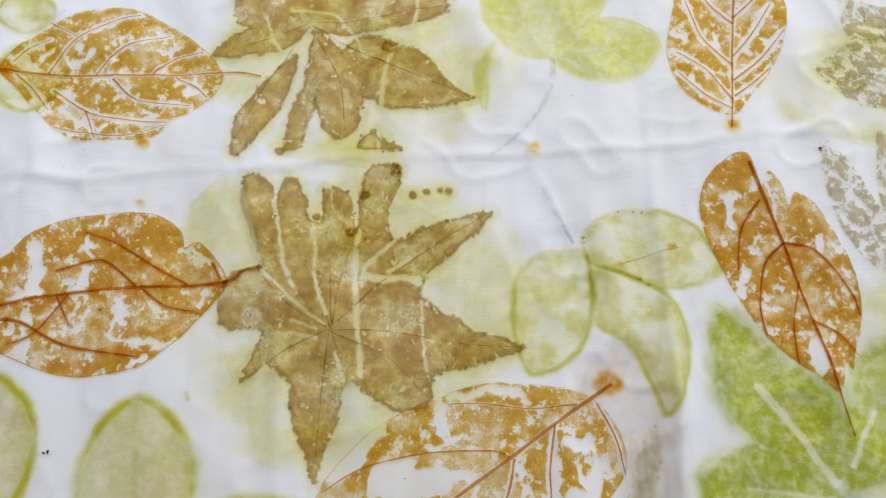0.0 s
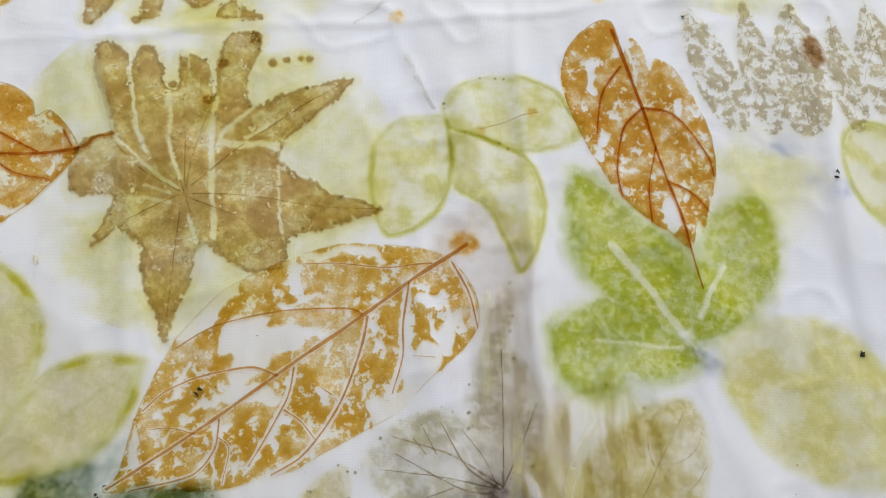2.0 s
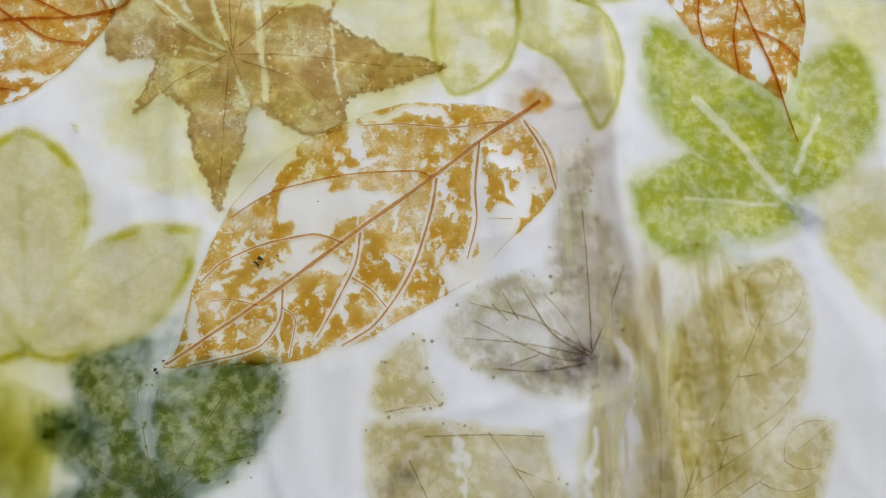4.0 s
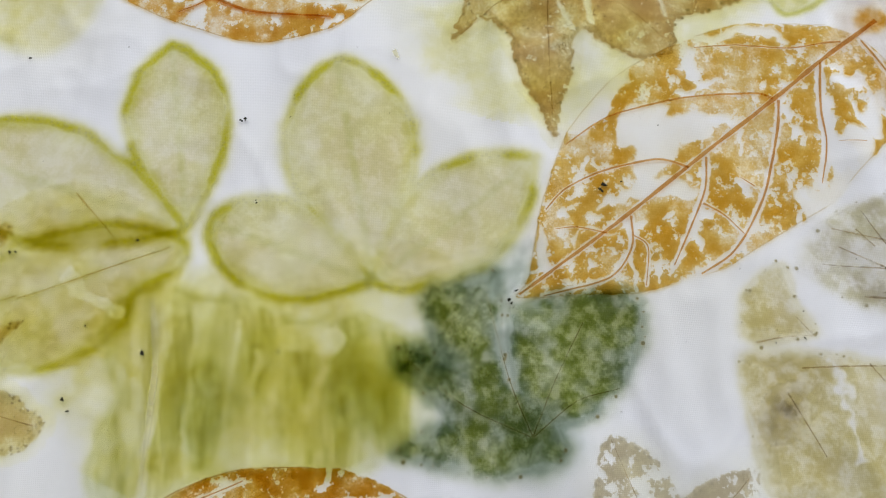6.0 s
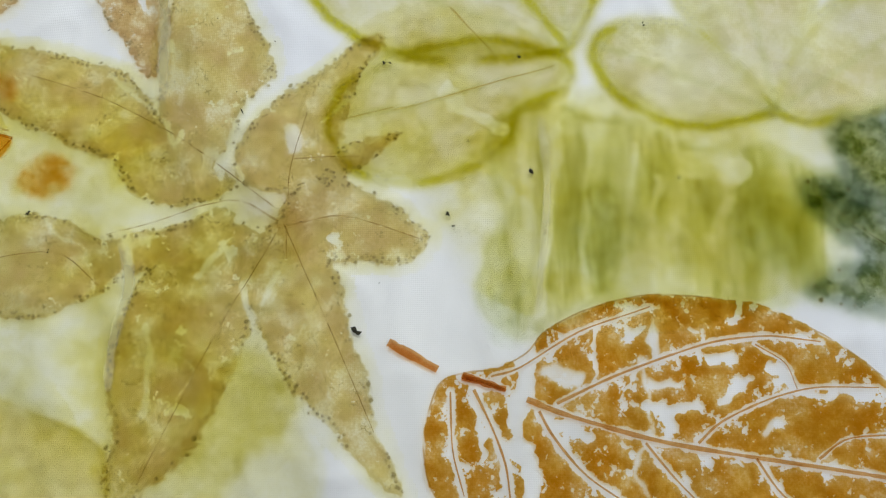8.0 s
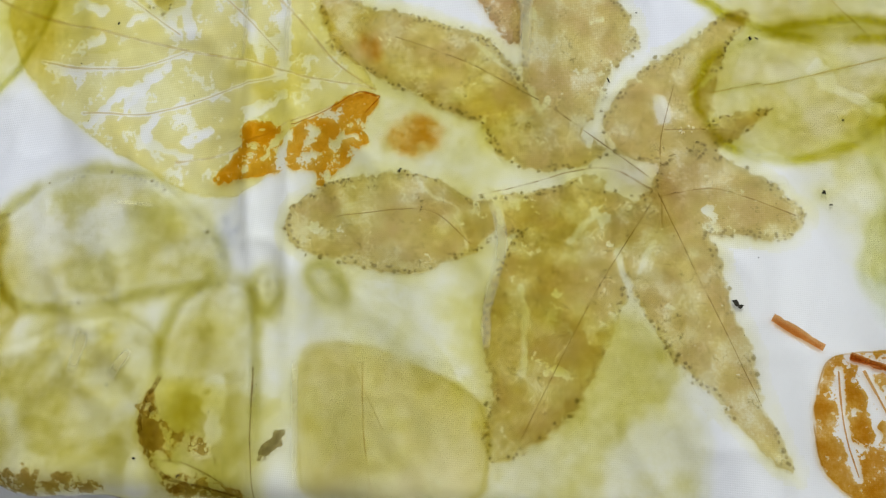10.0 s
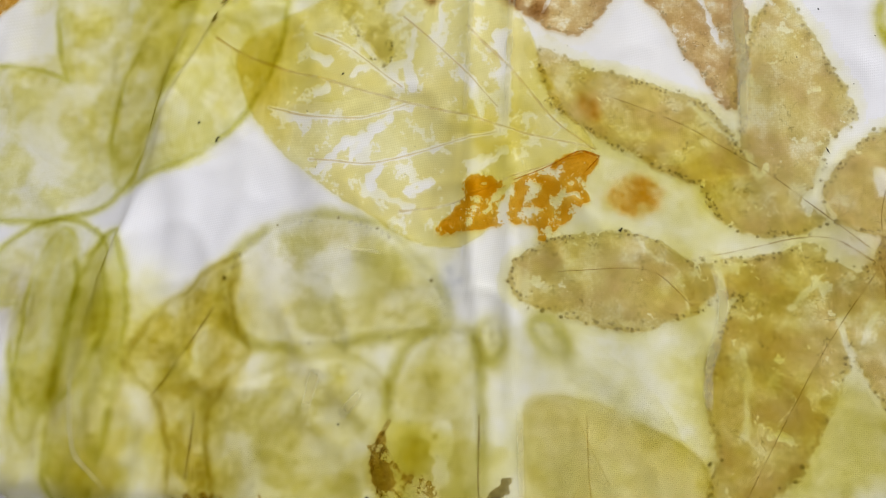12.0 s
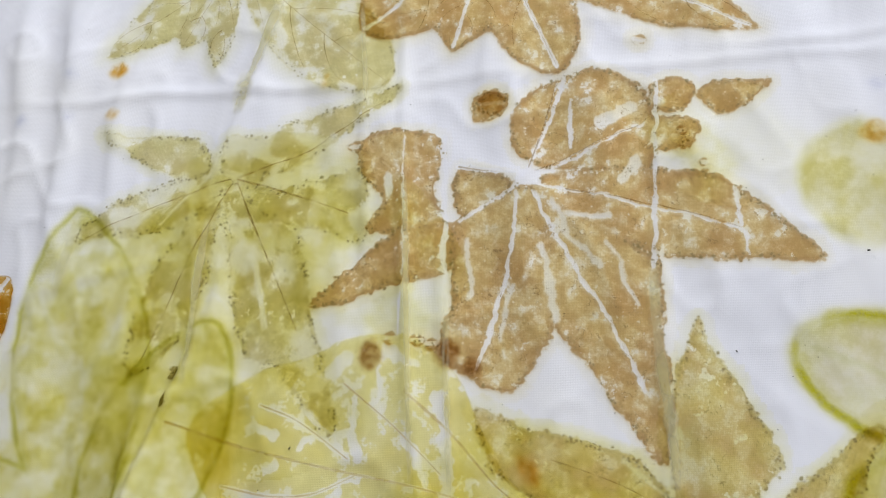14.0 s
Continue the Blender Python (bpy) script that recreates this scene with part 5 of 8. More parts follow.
drawn_leaf("leaf_print", "grey star leaf print with fine veins", GREY, [[(0.1223, 0.0356), (0.1362, 0.0520), (0.1550, 0.0628), (0.1790, 0.0647), (0.1983, 0.0468), (0.2122, 0.0271), (0.2114, 0.0056), (0.1992, -0.0063), (0.1804, -0.0052), (0.1519, 0.0086), (0.1277, 0.0223)],
        [(0.1957, 0.0312), (0.1894, 0.0700), (0.1986, 0.1062), (0.2147, 0.1438), (0.2224, 0.1398), (0.2174, 0.1018), (0.2286, 0.0910), (0.2372, 0.0673), (0.2237, 0.0295)]],
    veins=[([(0.2078, 0.0196), (0.1781, 0.0385), (0.1423, 0.0507)], 0.0016, 0.0008, 0.00),
        ([(0.2059, 0.0182), (0.1864, 0.0318), (0.1717, 0.0580)], 0.0016, 0.0008, 0.00),
        ([(0.2023, 0.0153), (0.1813, 0.0197), (0.1441, 0.0405)], 0.0016, 0.0008, 0.00),
        ([(0.2051, 0.0136), (0.1768, 0.0107), (0.1526, 0.0137)], 0.0018, 0.0010, 0.00),
        ([(0.2047, 0.0198), (0.1967, 0.0374), (0.1837, 0.0541)], 0.0010, 0.0006, 0.00),
        ([(0.2080, 0.0211), (0.2100, 0.0590), (0.2110, 0.1022)], 0.0011, 0.0006, 0.00),
        ([(0.2059, 0.0182), (0.1700, 0.0265), (0.1336, 0.0318)], 0.0010, 0.0006, 0.00),
        ([(0.1688, 0.0391), (0.1591, 0.0587)], 0.0011, 0.0006, 0.00),
        ([(0.1782, 0.0198), (0.1620, 0.0147)], 0.0010, 0.0006, 0.00),
        ([(0.1626, 0.0394), (0.1547, 0.0494)], 0.0011, 0.0006, 0.00),
        ([(0.2075, 0.0181), (0.2197, 0.0424), (0.2308, 0.0676)], 0.0011, 0.0006, 0.00)], vein_material=VEIN_BROWN,
    pale=[([(0.1982, 0.0186), (0.1555, 0.0336)], 0.0015),
        ([(0.1921, 0.0283), (0.1681, 0.0550)], 0.0016)], beads=0.004, margin=0.012)
drawn_leaf("leaf_print", "straw yellow leaf print with brown streaks along folds", HAY, [[(0.2062, -0.0062), (0.2233, 0.0359), (0.2467, 0.0667), (0.2683, 0.0771), (0.2899, 0.0709), (0.3104, 0.0468), (0.3056, -0.0002), (0.2766, -0.0574), (0.2439, -0.0832), (0.2093, -0.0944), (0.1945, -0.0798), (0.1949, -0.0406)]],
    veins=[([(0.2487, 0.0601), (0.2276, 0.0169), (0.2199, -0.0423)], 0.0032, 0.0017, 0.00),
        ([(0.2562, 0.0339), (0.2664, 0.0145)], 0.0016, 0.0009, 0.00),
        ([(0.2407, -0.0113), (0.2217, -0.0762)], 0.0023, 0.0012, 0.00),
        ([(0.2103, -0.0094), (0.2042, -0.0750)], 0.0031, 0.0016, 0.00),
        ([(0.2710, 0.0588), (0.2474, 0.0219), (0.2402, -0.0436)], 0.0022, 0.0012, 0.00)], vein_material=STREAK,
    pale=[([(0.2241, 0.0233), (0.2257, -0.0252)], 0.0068),
        ([(0.2529, 0.0030), (0.2343, -0.0432)], 0.0049),
        ([(0.2046, -0.0239), (0.1994, -0.0691)], 0.0036)], beads=0.009, margin=0.012, fray=0.6)
leaf_print("dye_stain", "mauve stain at a leaf centre", MAUVE, [Lobe((0.1900, 0.0242), (0.2227, 0.0096), 0.0217, bulge=0.5, base_round=0.55, tip_round=0.55)])
leaf_print("dye_stain", "mauve stain at a leaf centre", MAUVE, [Lobe((0.1659, 0.0148), (0.2011, 0.0063), 0.0135, bulge=0.5, base_round=0.55, tip_round=0.55)])
drawn_leaf("leaf_print", "straw coloured leaf print with a blunt top", STRAW, [[(0.0838, -0.0132), (0.1128, -0.0122), (0.1482, -0.0173), (0.1774, -0.0230), (0.1787, -0.0338), (0.1867, -0.0487), (0.1940, -0.0743), (0.1897, -0.1063), (0.1608, -0.1250), (0.1197, -0.1169), (0.0921, -0.0889), (0.0840, -0.0586)]],
    veins=[([(0.1477, -0.0202), (0.1646, -0.0472), (0.1805, -0.0761)], 0.0010, 0.0005, 0.00),
        ([(0.1133, -0.0204), (0.1476, -0.0214), (0.1773, -0.0239)], 0.0010, 0.0005, 0.00),
        ([(0.1571, -0.0382), (0.1793, -0.0482)], 0.0008, 0.0004, 0.00),
        ([(0.1702, -0.0672), (0.1466, -0.0683)], 0.0007, 0.0004, 0.00),
        ([(0.1045, -0.0319), (0.1182, -0.0636)], 0.0008, 0.0004, 0.00)], vein_material=VEIN_BROWN,
    pale=[([(0.1329, -0.0193), (0.1355, -0.0648)], 0.0024)], beads=0.008, margin=0.01)
leaf_print("leaf_print", "straw coloured leaf print with fine dark veins", STRAW, [Lobe((0.2261, -0.0917), (0.3288, 0.0692), 0.0769, bulge=0.55, base_round=0.6, tip_round=0.6),
    Lobe((0.2261, -0.0917), (0.3360, -0.0255), 0.0661, bulge=0.5, base_round=0.6, tip_round=0.8)], pairs=5, margin=0.01, vein_lines=VEIN_BROWN, vein_wide=0.0005)
drawn_leaf("leaf_print", "small straw leaf tip print", STRAW, [[(0.0854, -0.0031), (0.0895, 0.0161), (0.1027, 0.0305), (0.1137, 0.0330), (0.1161, 0.0145), (0.1253, -0.0041), (0.1076, -0.0059), (0.0953, -0.0087)]],
    veins=[([(0.0925, -0.0065), (0.1077, -0.0045), (0.1243, -0.0046)], 0.0010, 0.0005, 0.00),
        ([(0.1227, -0.0054), (0.1150, 0.0055)], 0.0008, 0.0004, 0.00)], vein_material=VEIN_BROWN, beads=0.004, margin=0.01)
leaf_print("dye_stain", "brown-grey streaks along folds", STREAK, [Lobe((0.2265, 0.1254), (0.2047, -0.0682), 0.0124, base_round=0.5, tip_round=0.5)], margin=0.01)
leaf_print("dye_stain", "brown-grey streaks along folds", STREAK, [Lobe((0.2219, 0.0494), (0.2179, -0.0691), 0.0091, base_round=0.5, tip_round=0.5)], margin=0.01)
leaf_print("dye_stain", "brown-grey streaks along folds", STREAK, [Lobe((0.2438, 0.0674), (0.2400, -0.0707), 0.0104, base_round=0.5, tip_round=0.5)], margin=0.01)
leaf_print("dye_stain", "brown-grey streaks along folds", STREAK, [Lobe((0.2706, 0.0090), (0.2621, -0.0723), 0.0122, base_round=0.5, tip_round=0.5)], margin=0.01)
leaf_print("dye_stain", "brown-grey streaks along folds", STREAK, [Lobe((0.2148, 0.1458), (0.2130, 0.0200), 0.0212, base_round=0.5, tip_round=0.5)], margin=0.01)
leaf_print("dye_stain", "brown-grey streaks along folds", STREAK, [Lobe((0.2280, 0.1232), (0.2317, 0.0194), 0.0141, base_round=0.5, tip_round=0.5)], margin=0.01)
leaf_print("dye_stain", "brown-grey streaks along folds", STREAK, [Lobe((0.2448, 0.0798), (0.2485, 0.0156), 0.0118, base_round=0.5, tip_round=0.5)], margin=0.01)
leaf_print("leaf_print", "brown-olive leaf tip print", TAUPE, [Lobe((0.0334, -0.1086), (0.0141, -0.0468), 0.0389, bulge=0.5, tip_round=0.7),
    Lobe((0.0334, -0.1086), (0.0845, -0.0658), 0.0309),
    Lobe((0.0334, -0.1086), (0.0587, -0.1097), 0.0507)], margin=0.01, web=0.0015, vein_lines=VEIN_BROWN, vein_wide=0.0006)
leaf_print("dye_stain", "mauve stain on a straw leaf", MAUVE, [Lobe((0.0941, -0.0494), (0.1104, -0.0334), 0.0128, bulge=0.5, base_round=0.55, tip_round=0.55)])
leaf_print("dye_stain", "golden streak along a fold", GOLD_WASH, [Lobe((-0.6407, -0.0532), (-0.6765, -0.1083), 0.0120, base_round=0.6, tip_round=0.7)], margin=0.01)
leaf_print("dye_stain", "golden streak along a fold", GOLD_WASH, [Lobe((-0.6408, -0.0668), (-0.6633, -0.1070), 0.0077, base_round=0.6, tip_round=0.7)], margin=0.01)
leaf_print("dye_stain", "golden stain by the table edge", GOLD_WASH, [Lobe((-0.6462, -0.1414), (-0.6303, -0.1662), 0.0169, base_round=0.6, tip_round=0.6)], margin=0.01)
leaf_print("dye_stain", "golden stain by the table edge", GOLD_WASH, [Lobe((-0.5384, -0.1214), (-0.5342, -0.1496), 0.0214, base_round=0.6, tip_round=0.6)], margin=0.01)
leaf_print("dye_stain", "brown hair lines of a pressed stem", STREAK, [Lobe((-0.7247, -0.1073), (-0.7083, -0.1483), 0.0121, base_round=0.6, tip_round=0.6)], margin=0.01)
leaf_print("dye_stain", "brown hair lines of a pressed stem", STREAK, [Lobe((-0.6825, -0.1089), (-0.6842, -0.1484), 0.0053, base_round=0.6, tip_round=0.6)], margin=0.01)
drawn_leaf("leaf_print", "brown star-shaped leaf print, mottled with serrated points", BROWN, [[(-0.0572, 0.3121), (-0.0515, 0.3196), (-0.0369, 0.3135), (-0.0326, 0.2883), (-0.0298, 0.3100), (-0.0238, 0.3201), (-0.0149, 0.3135), (-0.0102, 0.2904), (-0.0015, 0.2839), (-0.0000, 0.3078), (0.0101, 0.3113), (0.0201, 0.3034), (0.0244, 0.2796), (0.0277, 0.3189), (0.0381, 0.3287), (0.0546, 0.3252), (0.0454, 0.2925), (0.0504, 0.2727), (0.0706, 0.2816), (0.0935, 0.2889), (0.1193, 0.2928), (0.1051, 0.2772), (0.0882, 0.2602), (0.0735, 0.2457), (0.0698, 0.2293), (0.0833, 0.2219), (0.1057, 0.2069), (0.1382, 0.1966), (0.1169, 0.1906), (0.0987, 0.1834), (0.0777, 0.1795), (0.0725, 0.1591), (0.0528, 0.1557), (0.0382, 0.1653), (0.0278, 0.1741), (0.0187, 0.1712), (0.0162, 0.1489), (0.0089, 0.1273), (0.0032, 0.1107), (-0.0051, 0.1311), (-0.0133, 0.1568), (-0.0169, 0.1755), (-0.0322, 0.1864), (-0.0477, 0.1748), (-0.0341, 0.2076), (-0.0619, 0.2115), (-0.0663, 0.2265), (-0.0610, 0.2446), (-0.0383, 0.2555), (-0.0490, 0.2798)]],
    veins=[([(0.0090, 0.2080), (0.0062, 0.1790), (0.0032, 0.1203)], 0.0009, 0.0005, 0.00),
        ([(0.0105, 0.2119), (0.0142, 0.2420), (0.0203, 0.2648)], 0.0009, 0.0005, 0.00),
        ([(0.0109, 0.2060), (0.0478, 0.1899), (0.0702, 0.1666)], 0.0009, 0.0005, 0.00),
        ([(0.0108, 0.2079), (0.0471, 0.2075), (0.0948, 0.1991), (0.1316, 0.1967)], 0.0009, 0.0005, 0.00),
        ([(0.0140, 0.2138), (0.0419, 0.2418), (0.0785, 0.2687), (0.1128, 0.2902)], 0.0012, 0.0007, 0.00),
        ([(0.0070, 0.2099), (-0.0194, 0.2261), (-0.0393, 0.2465)], 0.0009, 0.0005, 0.00),
        ([(0.0064, 0.2080), (-0.0171, 0.1966), (-0.0403, 0.1778)], 0.0009, 0.0005, 0.00),
        ([(0.0097, 0.2139), (0.0077, 0.2462)], 0.0012, 0.0007, 0.00),
        ([(0.0065, 0.2179), (0.0175, 0.1865)], 0.0009, 0.0005, 0.00)], vein_material=VEIN_BROWN,
    pale=[([(-0.0565, 0.2926), (-0.0379, 0.2506), (-0.0179, 0.2301), (0.0040, 0.2120)], 0.0026),
        ([(-0.0336, 0.3012), (-0.0235, 0.2546), (-0.0160, 0.2382)], 0.0034),
        ([(-0.0051, 0.2818), (-0.0009, 0.2421), (0.0057, 0.2187)], 0.0030),
        ([(0.0249, 0.2774), (0.0249, 0.2419), (0.0278, 0.2137), (0.0311, 0.1786)], 0.0038),
        ([(0.0504, 0.2718), (0.0338, 0.2563), (0.0292, 0.2378)], 0.0030),
        ([(0.0698, 0.2293), (0.0712, 0.2053), (0.0733, 0.1811)], 0.0026),
        ([(0.0042, 0.3144), (0.0071, 0.2968)], 0.0019),
        ([(0.0325, 0.2460), (0.0679, 0.2437)], 0.0060),
        ([(-0.0167, 0.2141), (-0.0001, 0.2081)], 0.0029),
        ([(-0.0286, 0.2064), (0.0003, 0.2022)], 0.0025),
        ([(0.0199, 0.1750), (0.0116, 0.1943)], 0.0028),
        ([(0.0600, 0.2583), (0.0453, 0.2500)], 0.0030)], beads=0.0055, teeth=0.0012, fray=0.3)
drawn_leaf("leaf_print", "brown star-shaped leaf print with dotted edges", BROWN, [[(-0.0887, 0.4185), (-0.0700, 0.4364), (-0.0412, 0.4502), (-0.0174, 0.4453), (-0.0333, 0.4252), (-0.0602, 0.4186)],
        [(-0.0669, 0.3389), (-0.0652, 0.3676), (-0.0462, 0.3983), (-0.0245, 0.4203), (-0.0262, 0.3984), (-0.0343, 0.3747), (-0.0502, 0.3516), (-0.0599, 0.3371)],
        [(-0.0302, 0.3417), (-0.0268, 0.3654), (-0.0177, 0.3936), (-0.0123, 0.4378), (-0.0065, 0.4033), (-0.0107, 0.3701), (-0.0181, 0.3417)],
        [(-0.0123, 0.4378), (0.0068, 0.4269), (0.0247, 0.3938), (0.0232, 0.3610), (0.0105, 0.3509), (-0.0020, 0.3586), (-0.0102, 0.3937)],
        [(0.0246, 0.3419), (0.0319, 0.3555), (0.0463, 0.3483), (0.0553, 0.3411)],
        [(0.0234, 0.4380), (0.0449, 0.4311), (0.0726, 0.4184), (0.0914, 0.3942), (0.1087, 0.3842), (0.0829, 0.3770), (0.0499, 0.3750), (0.0249, 0.3867), (0.0071, 0.4180)],
        [(-0.0709, 0.4475), (-0.0656, 0.4891), (-0.0150, 0.5275), (0.0479, 0.5170), (0.0877, 0.4692), (0.0790, 0.4536), (0.0404, 0.4431), (-0.0149, 0.4378)]],
    veins=[([(-0.0174, 0.4453), (-0.0608, 0.4275), (-0.0853, 0.4185)], 0.0011, 0.0006, 0.00),
        ([(-0.0160, 0.4428), (-0.0458, 0.3935), (-0.0631, 0.3515)], 0.0011, 0.0006, 0.00),
        ([(-0.0152, 0.4428), (0.0079, 0.3986), (0.0136, 0.3564)], 0.0011, 0.0006, 0.00),
        ([(-0.0131, 0.4438), (0.0410, 0.4133), (0.1038, 0.3856)], 0.0015, 0.0008, 0.00),
        ([(-0.0111, 0.4469), (0.0316, 0.4533), (0.0833, 0.4639)], 0.0011, 0.0006, 0.00)], vein_material=VEIN_BROWN,
    pale=[([(0.0659, 0.4795), (0.0639, 0.4484), (0.0411, 0.4084), (0.0391, 0.3428)], 0.0035),
        ([(-0.0172, 0.4403), (-0.0215, 0.4032), (-0.0302, 0.3747)], 0.0043),
        ([(-0.0288, 0.4580), (0.0058, 0.4531), (0.0282, 0.4181)], 0.0026),
        ([(-0.0499, 0.4527), (-0.0352, 0.4227)], 0.0026)], beads=0.005, teeth=0.0012, fray=0.3)
drawn_leaf("leaf_print", "large ochre star-shaped leaf print with dotted edges", OCHRE, [[(-0.3499, 0.0002), (-0.3766, 0.0162), (-0.3907, 0.0334), (-0.4010, 0.0482), (-0.4184, 0.0606), (-0.4400, 0.0671), (-0.4692, 0.0725), (-0.4967, 0.0830), (-0.4910, 0.0571), (-0.4719, 0.0389), (-0.4454, 0.0263), (-0.4282, 0.0187), (-0.4115, 0.0129), (-0.3999, -0.0025), (-0.3784, -0.0099)],
        [(-0.3523, -0.0112), (-0.3755, -0.0182), (-0.3988, -0.0252), (-0.4146, -0.0248), (-0.4339, -0.0166), (-0.4556, -0.0167), (-0.4771, -0.0208), (-0.4940, -0.0310), (-0.4980, -0.0455), (-0.4897, -0.0561), (-0.4732, -0.0591), (-0.4516, -0.0618), (-0.4331, -0.0626), (-0.4179, -0.0562), (-0.4041, -0.0477), (-0.3851, -0.0382), (-0.3521, -0.0224)],
        [(-0.3802, -0.0324), (-0.3950, -0.0498), (-0.4003, -0.0715), (-0.4017, -0.0924), (-0.3967, -0.1170), (-0.3988, -0.1331), (-0.3934, -0.1438), (-0.3811, -0.1398), (-0.3689, -0.1292), (-0.3578, -0.1143), (-0.3504, -0.0959), (-0.3433, -0.0777), (-0.3390, -0.0593), (-0.3368, -0.0242), (-0.3574, -0.0171)],
        [(-0.3418, -0.0300), (-0.3411, -0.0568), (-0.3267, -0.0815), (-0.3148, -0.0980), (-0.2963, -0.1158), (-0.2785, -0.1334), (-0.2697, -0.1372), (-0.2802, -0.1168), (-0.2859, -0.0933), (-0.2925, -0.0739), (-0.2992, -0.0512), (-0.3062, -0.0332), (-0.3241, -0.0152)],
        [(-0.3267, -0.0181), (-0.3043, -0.0363), (-0.2871, -0.0362), (-0.2701, -0.0356), (-0.2594, -0.0248), (-0.2669, -0.0172), (-0.2813, -0.0071), (-0.2987, 0.0003), (-0.3190, 0.0019)],
        [(-0.3190, 0.0019), (-0.2934, 0.0090), (-0.2739, 0.0272), (-0.2970, 0.0217), (-0.3163, 0.0135)],
        [(-0.3473, 0.0004), (-0.3515, 0.0204), (-0.3372, 0.0425), (-0.3147, 0.0586), (-0.2918, 0.0774), (-0.2853, 0.0751), (-0.2977, 0.0496), (-0.3021, 0.0200), (-0.3190, -0.0037)],
        [(-0.3792, -0.0098), (-0.3897, 0.0207), (-0.3926, 0.0593), (-0.3911, 0.0971), (-0.3815, 0.1203), (-0.3743, 0.1365), (-0.3679, 0.1175), (-0.3538, 0.0955), (-0.3421, 0.0742), (-0.3387, 0.0548), (-0.3510, 0.0407), (-0.3554, 0.0201)]],
    veins=[([(-0.3267, -0.0153), (-0.3768, 0.0221), (-0.4188, 0.0444), (-0.4622, 0.0583)], 0.0007, 0.0003, 0.00),
        ([(-0.3292, -0.0182), (-0.3550, -0.0072), (-0.4093, -0.0245)], 0.0011, 0.0006, 0.00),
        ([(-0.3267, -0.0208), (-0.2990, -0.0150), (-0.2648, -0.0252)], 0.0009, 0.0005, 0.00),
        ([(-0.3267, -0.0195), (-0.3001, -0.0745), (-0.2823, -0.1123)], 0.0006, 0.0003, 0.00),
        ([(-0.3279, -0.0209), (-0.3538, -0.0681), (-0.3836, -0.1353)], 0.0006, 0.0003, 0.00),
        ([(-0.3254, -0.0097), (-0.3254, 0.0102), (-0.3160, 0.0519)], 0.0007, 0.0003, 0.00),
        ([(-0.3254, -0.0152), (-0.3247, -0.0357)], 0.0009, 0.0005, 0.00),
        ([(-0.3241, 0.0131), (-0.2933, 0.0147)], 0.0007, 0.0003, 0.00),
        ([(-0.4106, -0.0481), (-0.4327, -0.0329), (-0.4753, -0.0384)], 0.0007, 0.0004, 0.00)], vein_material=VEIN_BROWN,
    pale=[([(-0.3372, 0.0425), (-0.3517, 0.0307), (-0.3555, 0.0187), (-0.3486, 0.0032), (-0.3498, -0.0040)], 0.0032),
        ([(-0.4015, -0.0226), (-0.3968, -0.0390), (-0.4039, -0.0517)], 0.0042),
        ([(-0.3511, -0.0055), (-0.3757, -0.0132), (-0.4017, -0.0198)], 0.0026),
        ([(-0.3907, 0.0334), (-0.3835, 0.0218)], 0.0033),
        ([(-0.3879, -0.0653), (-0.3839, -0.0807), (-0.3849, -0.1062)], 0.0030),
        ([(-0.3670, -0.0439), (-0.3520, -0.0265)], 0.0026),
        ([(-0.3390, -0.0619), (-0.3447, -0.0464)], 0.0035),
        ([(-0.3633, 0.0154), (-0.3572, 0.0021)], 0.0021),
        ([(-0.3279, 0.0275), (-0.3241, 0.0174)], 0.0068),
        ([(-0.4137, 0.0055), (-0.4294, 0.0165)], 0.0038),
        ([(-0.4167, 0.0569), (-0.3937, 0.0393)], 0.0022),
        ([(-0.3734, -0.0799), (-0.3633, -0.0894), (-0.3703, -0.1000)], 0.0012),
        ([(-0.3546, -0.0281), (-0.3519, -0.0334)], 0.0031),
        ([(-0.3279, -0.0426), (-0.3329, -0.0562)], 0.0022),
        ([(-0.2977, 0.0496), (-0.3110, 0.0312)], 0.0023),
        ([(-0.4393, -0.0163), (-0.4166, -0.0361), (-0.4105, -0.0508)], 0.0014)], beads=0.0052, teeth=0.001, fray=0.4)
leaf_print("dye_stain", "reddish brown centre of a star leaf print", RUSSET_WASH, [Lobe((-0.3510, 0.0028), (-0.3028, 0.0036), 0.0643, bulge=0.5, base_round=0.55, tip_round=0.55)])
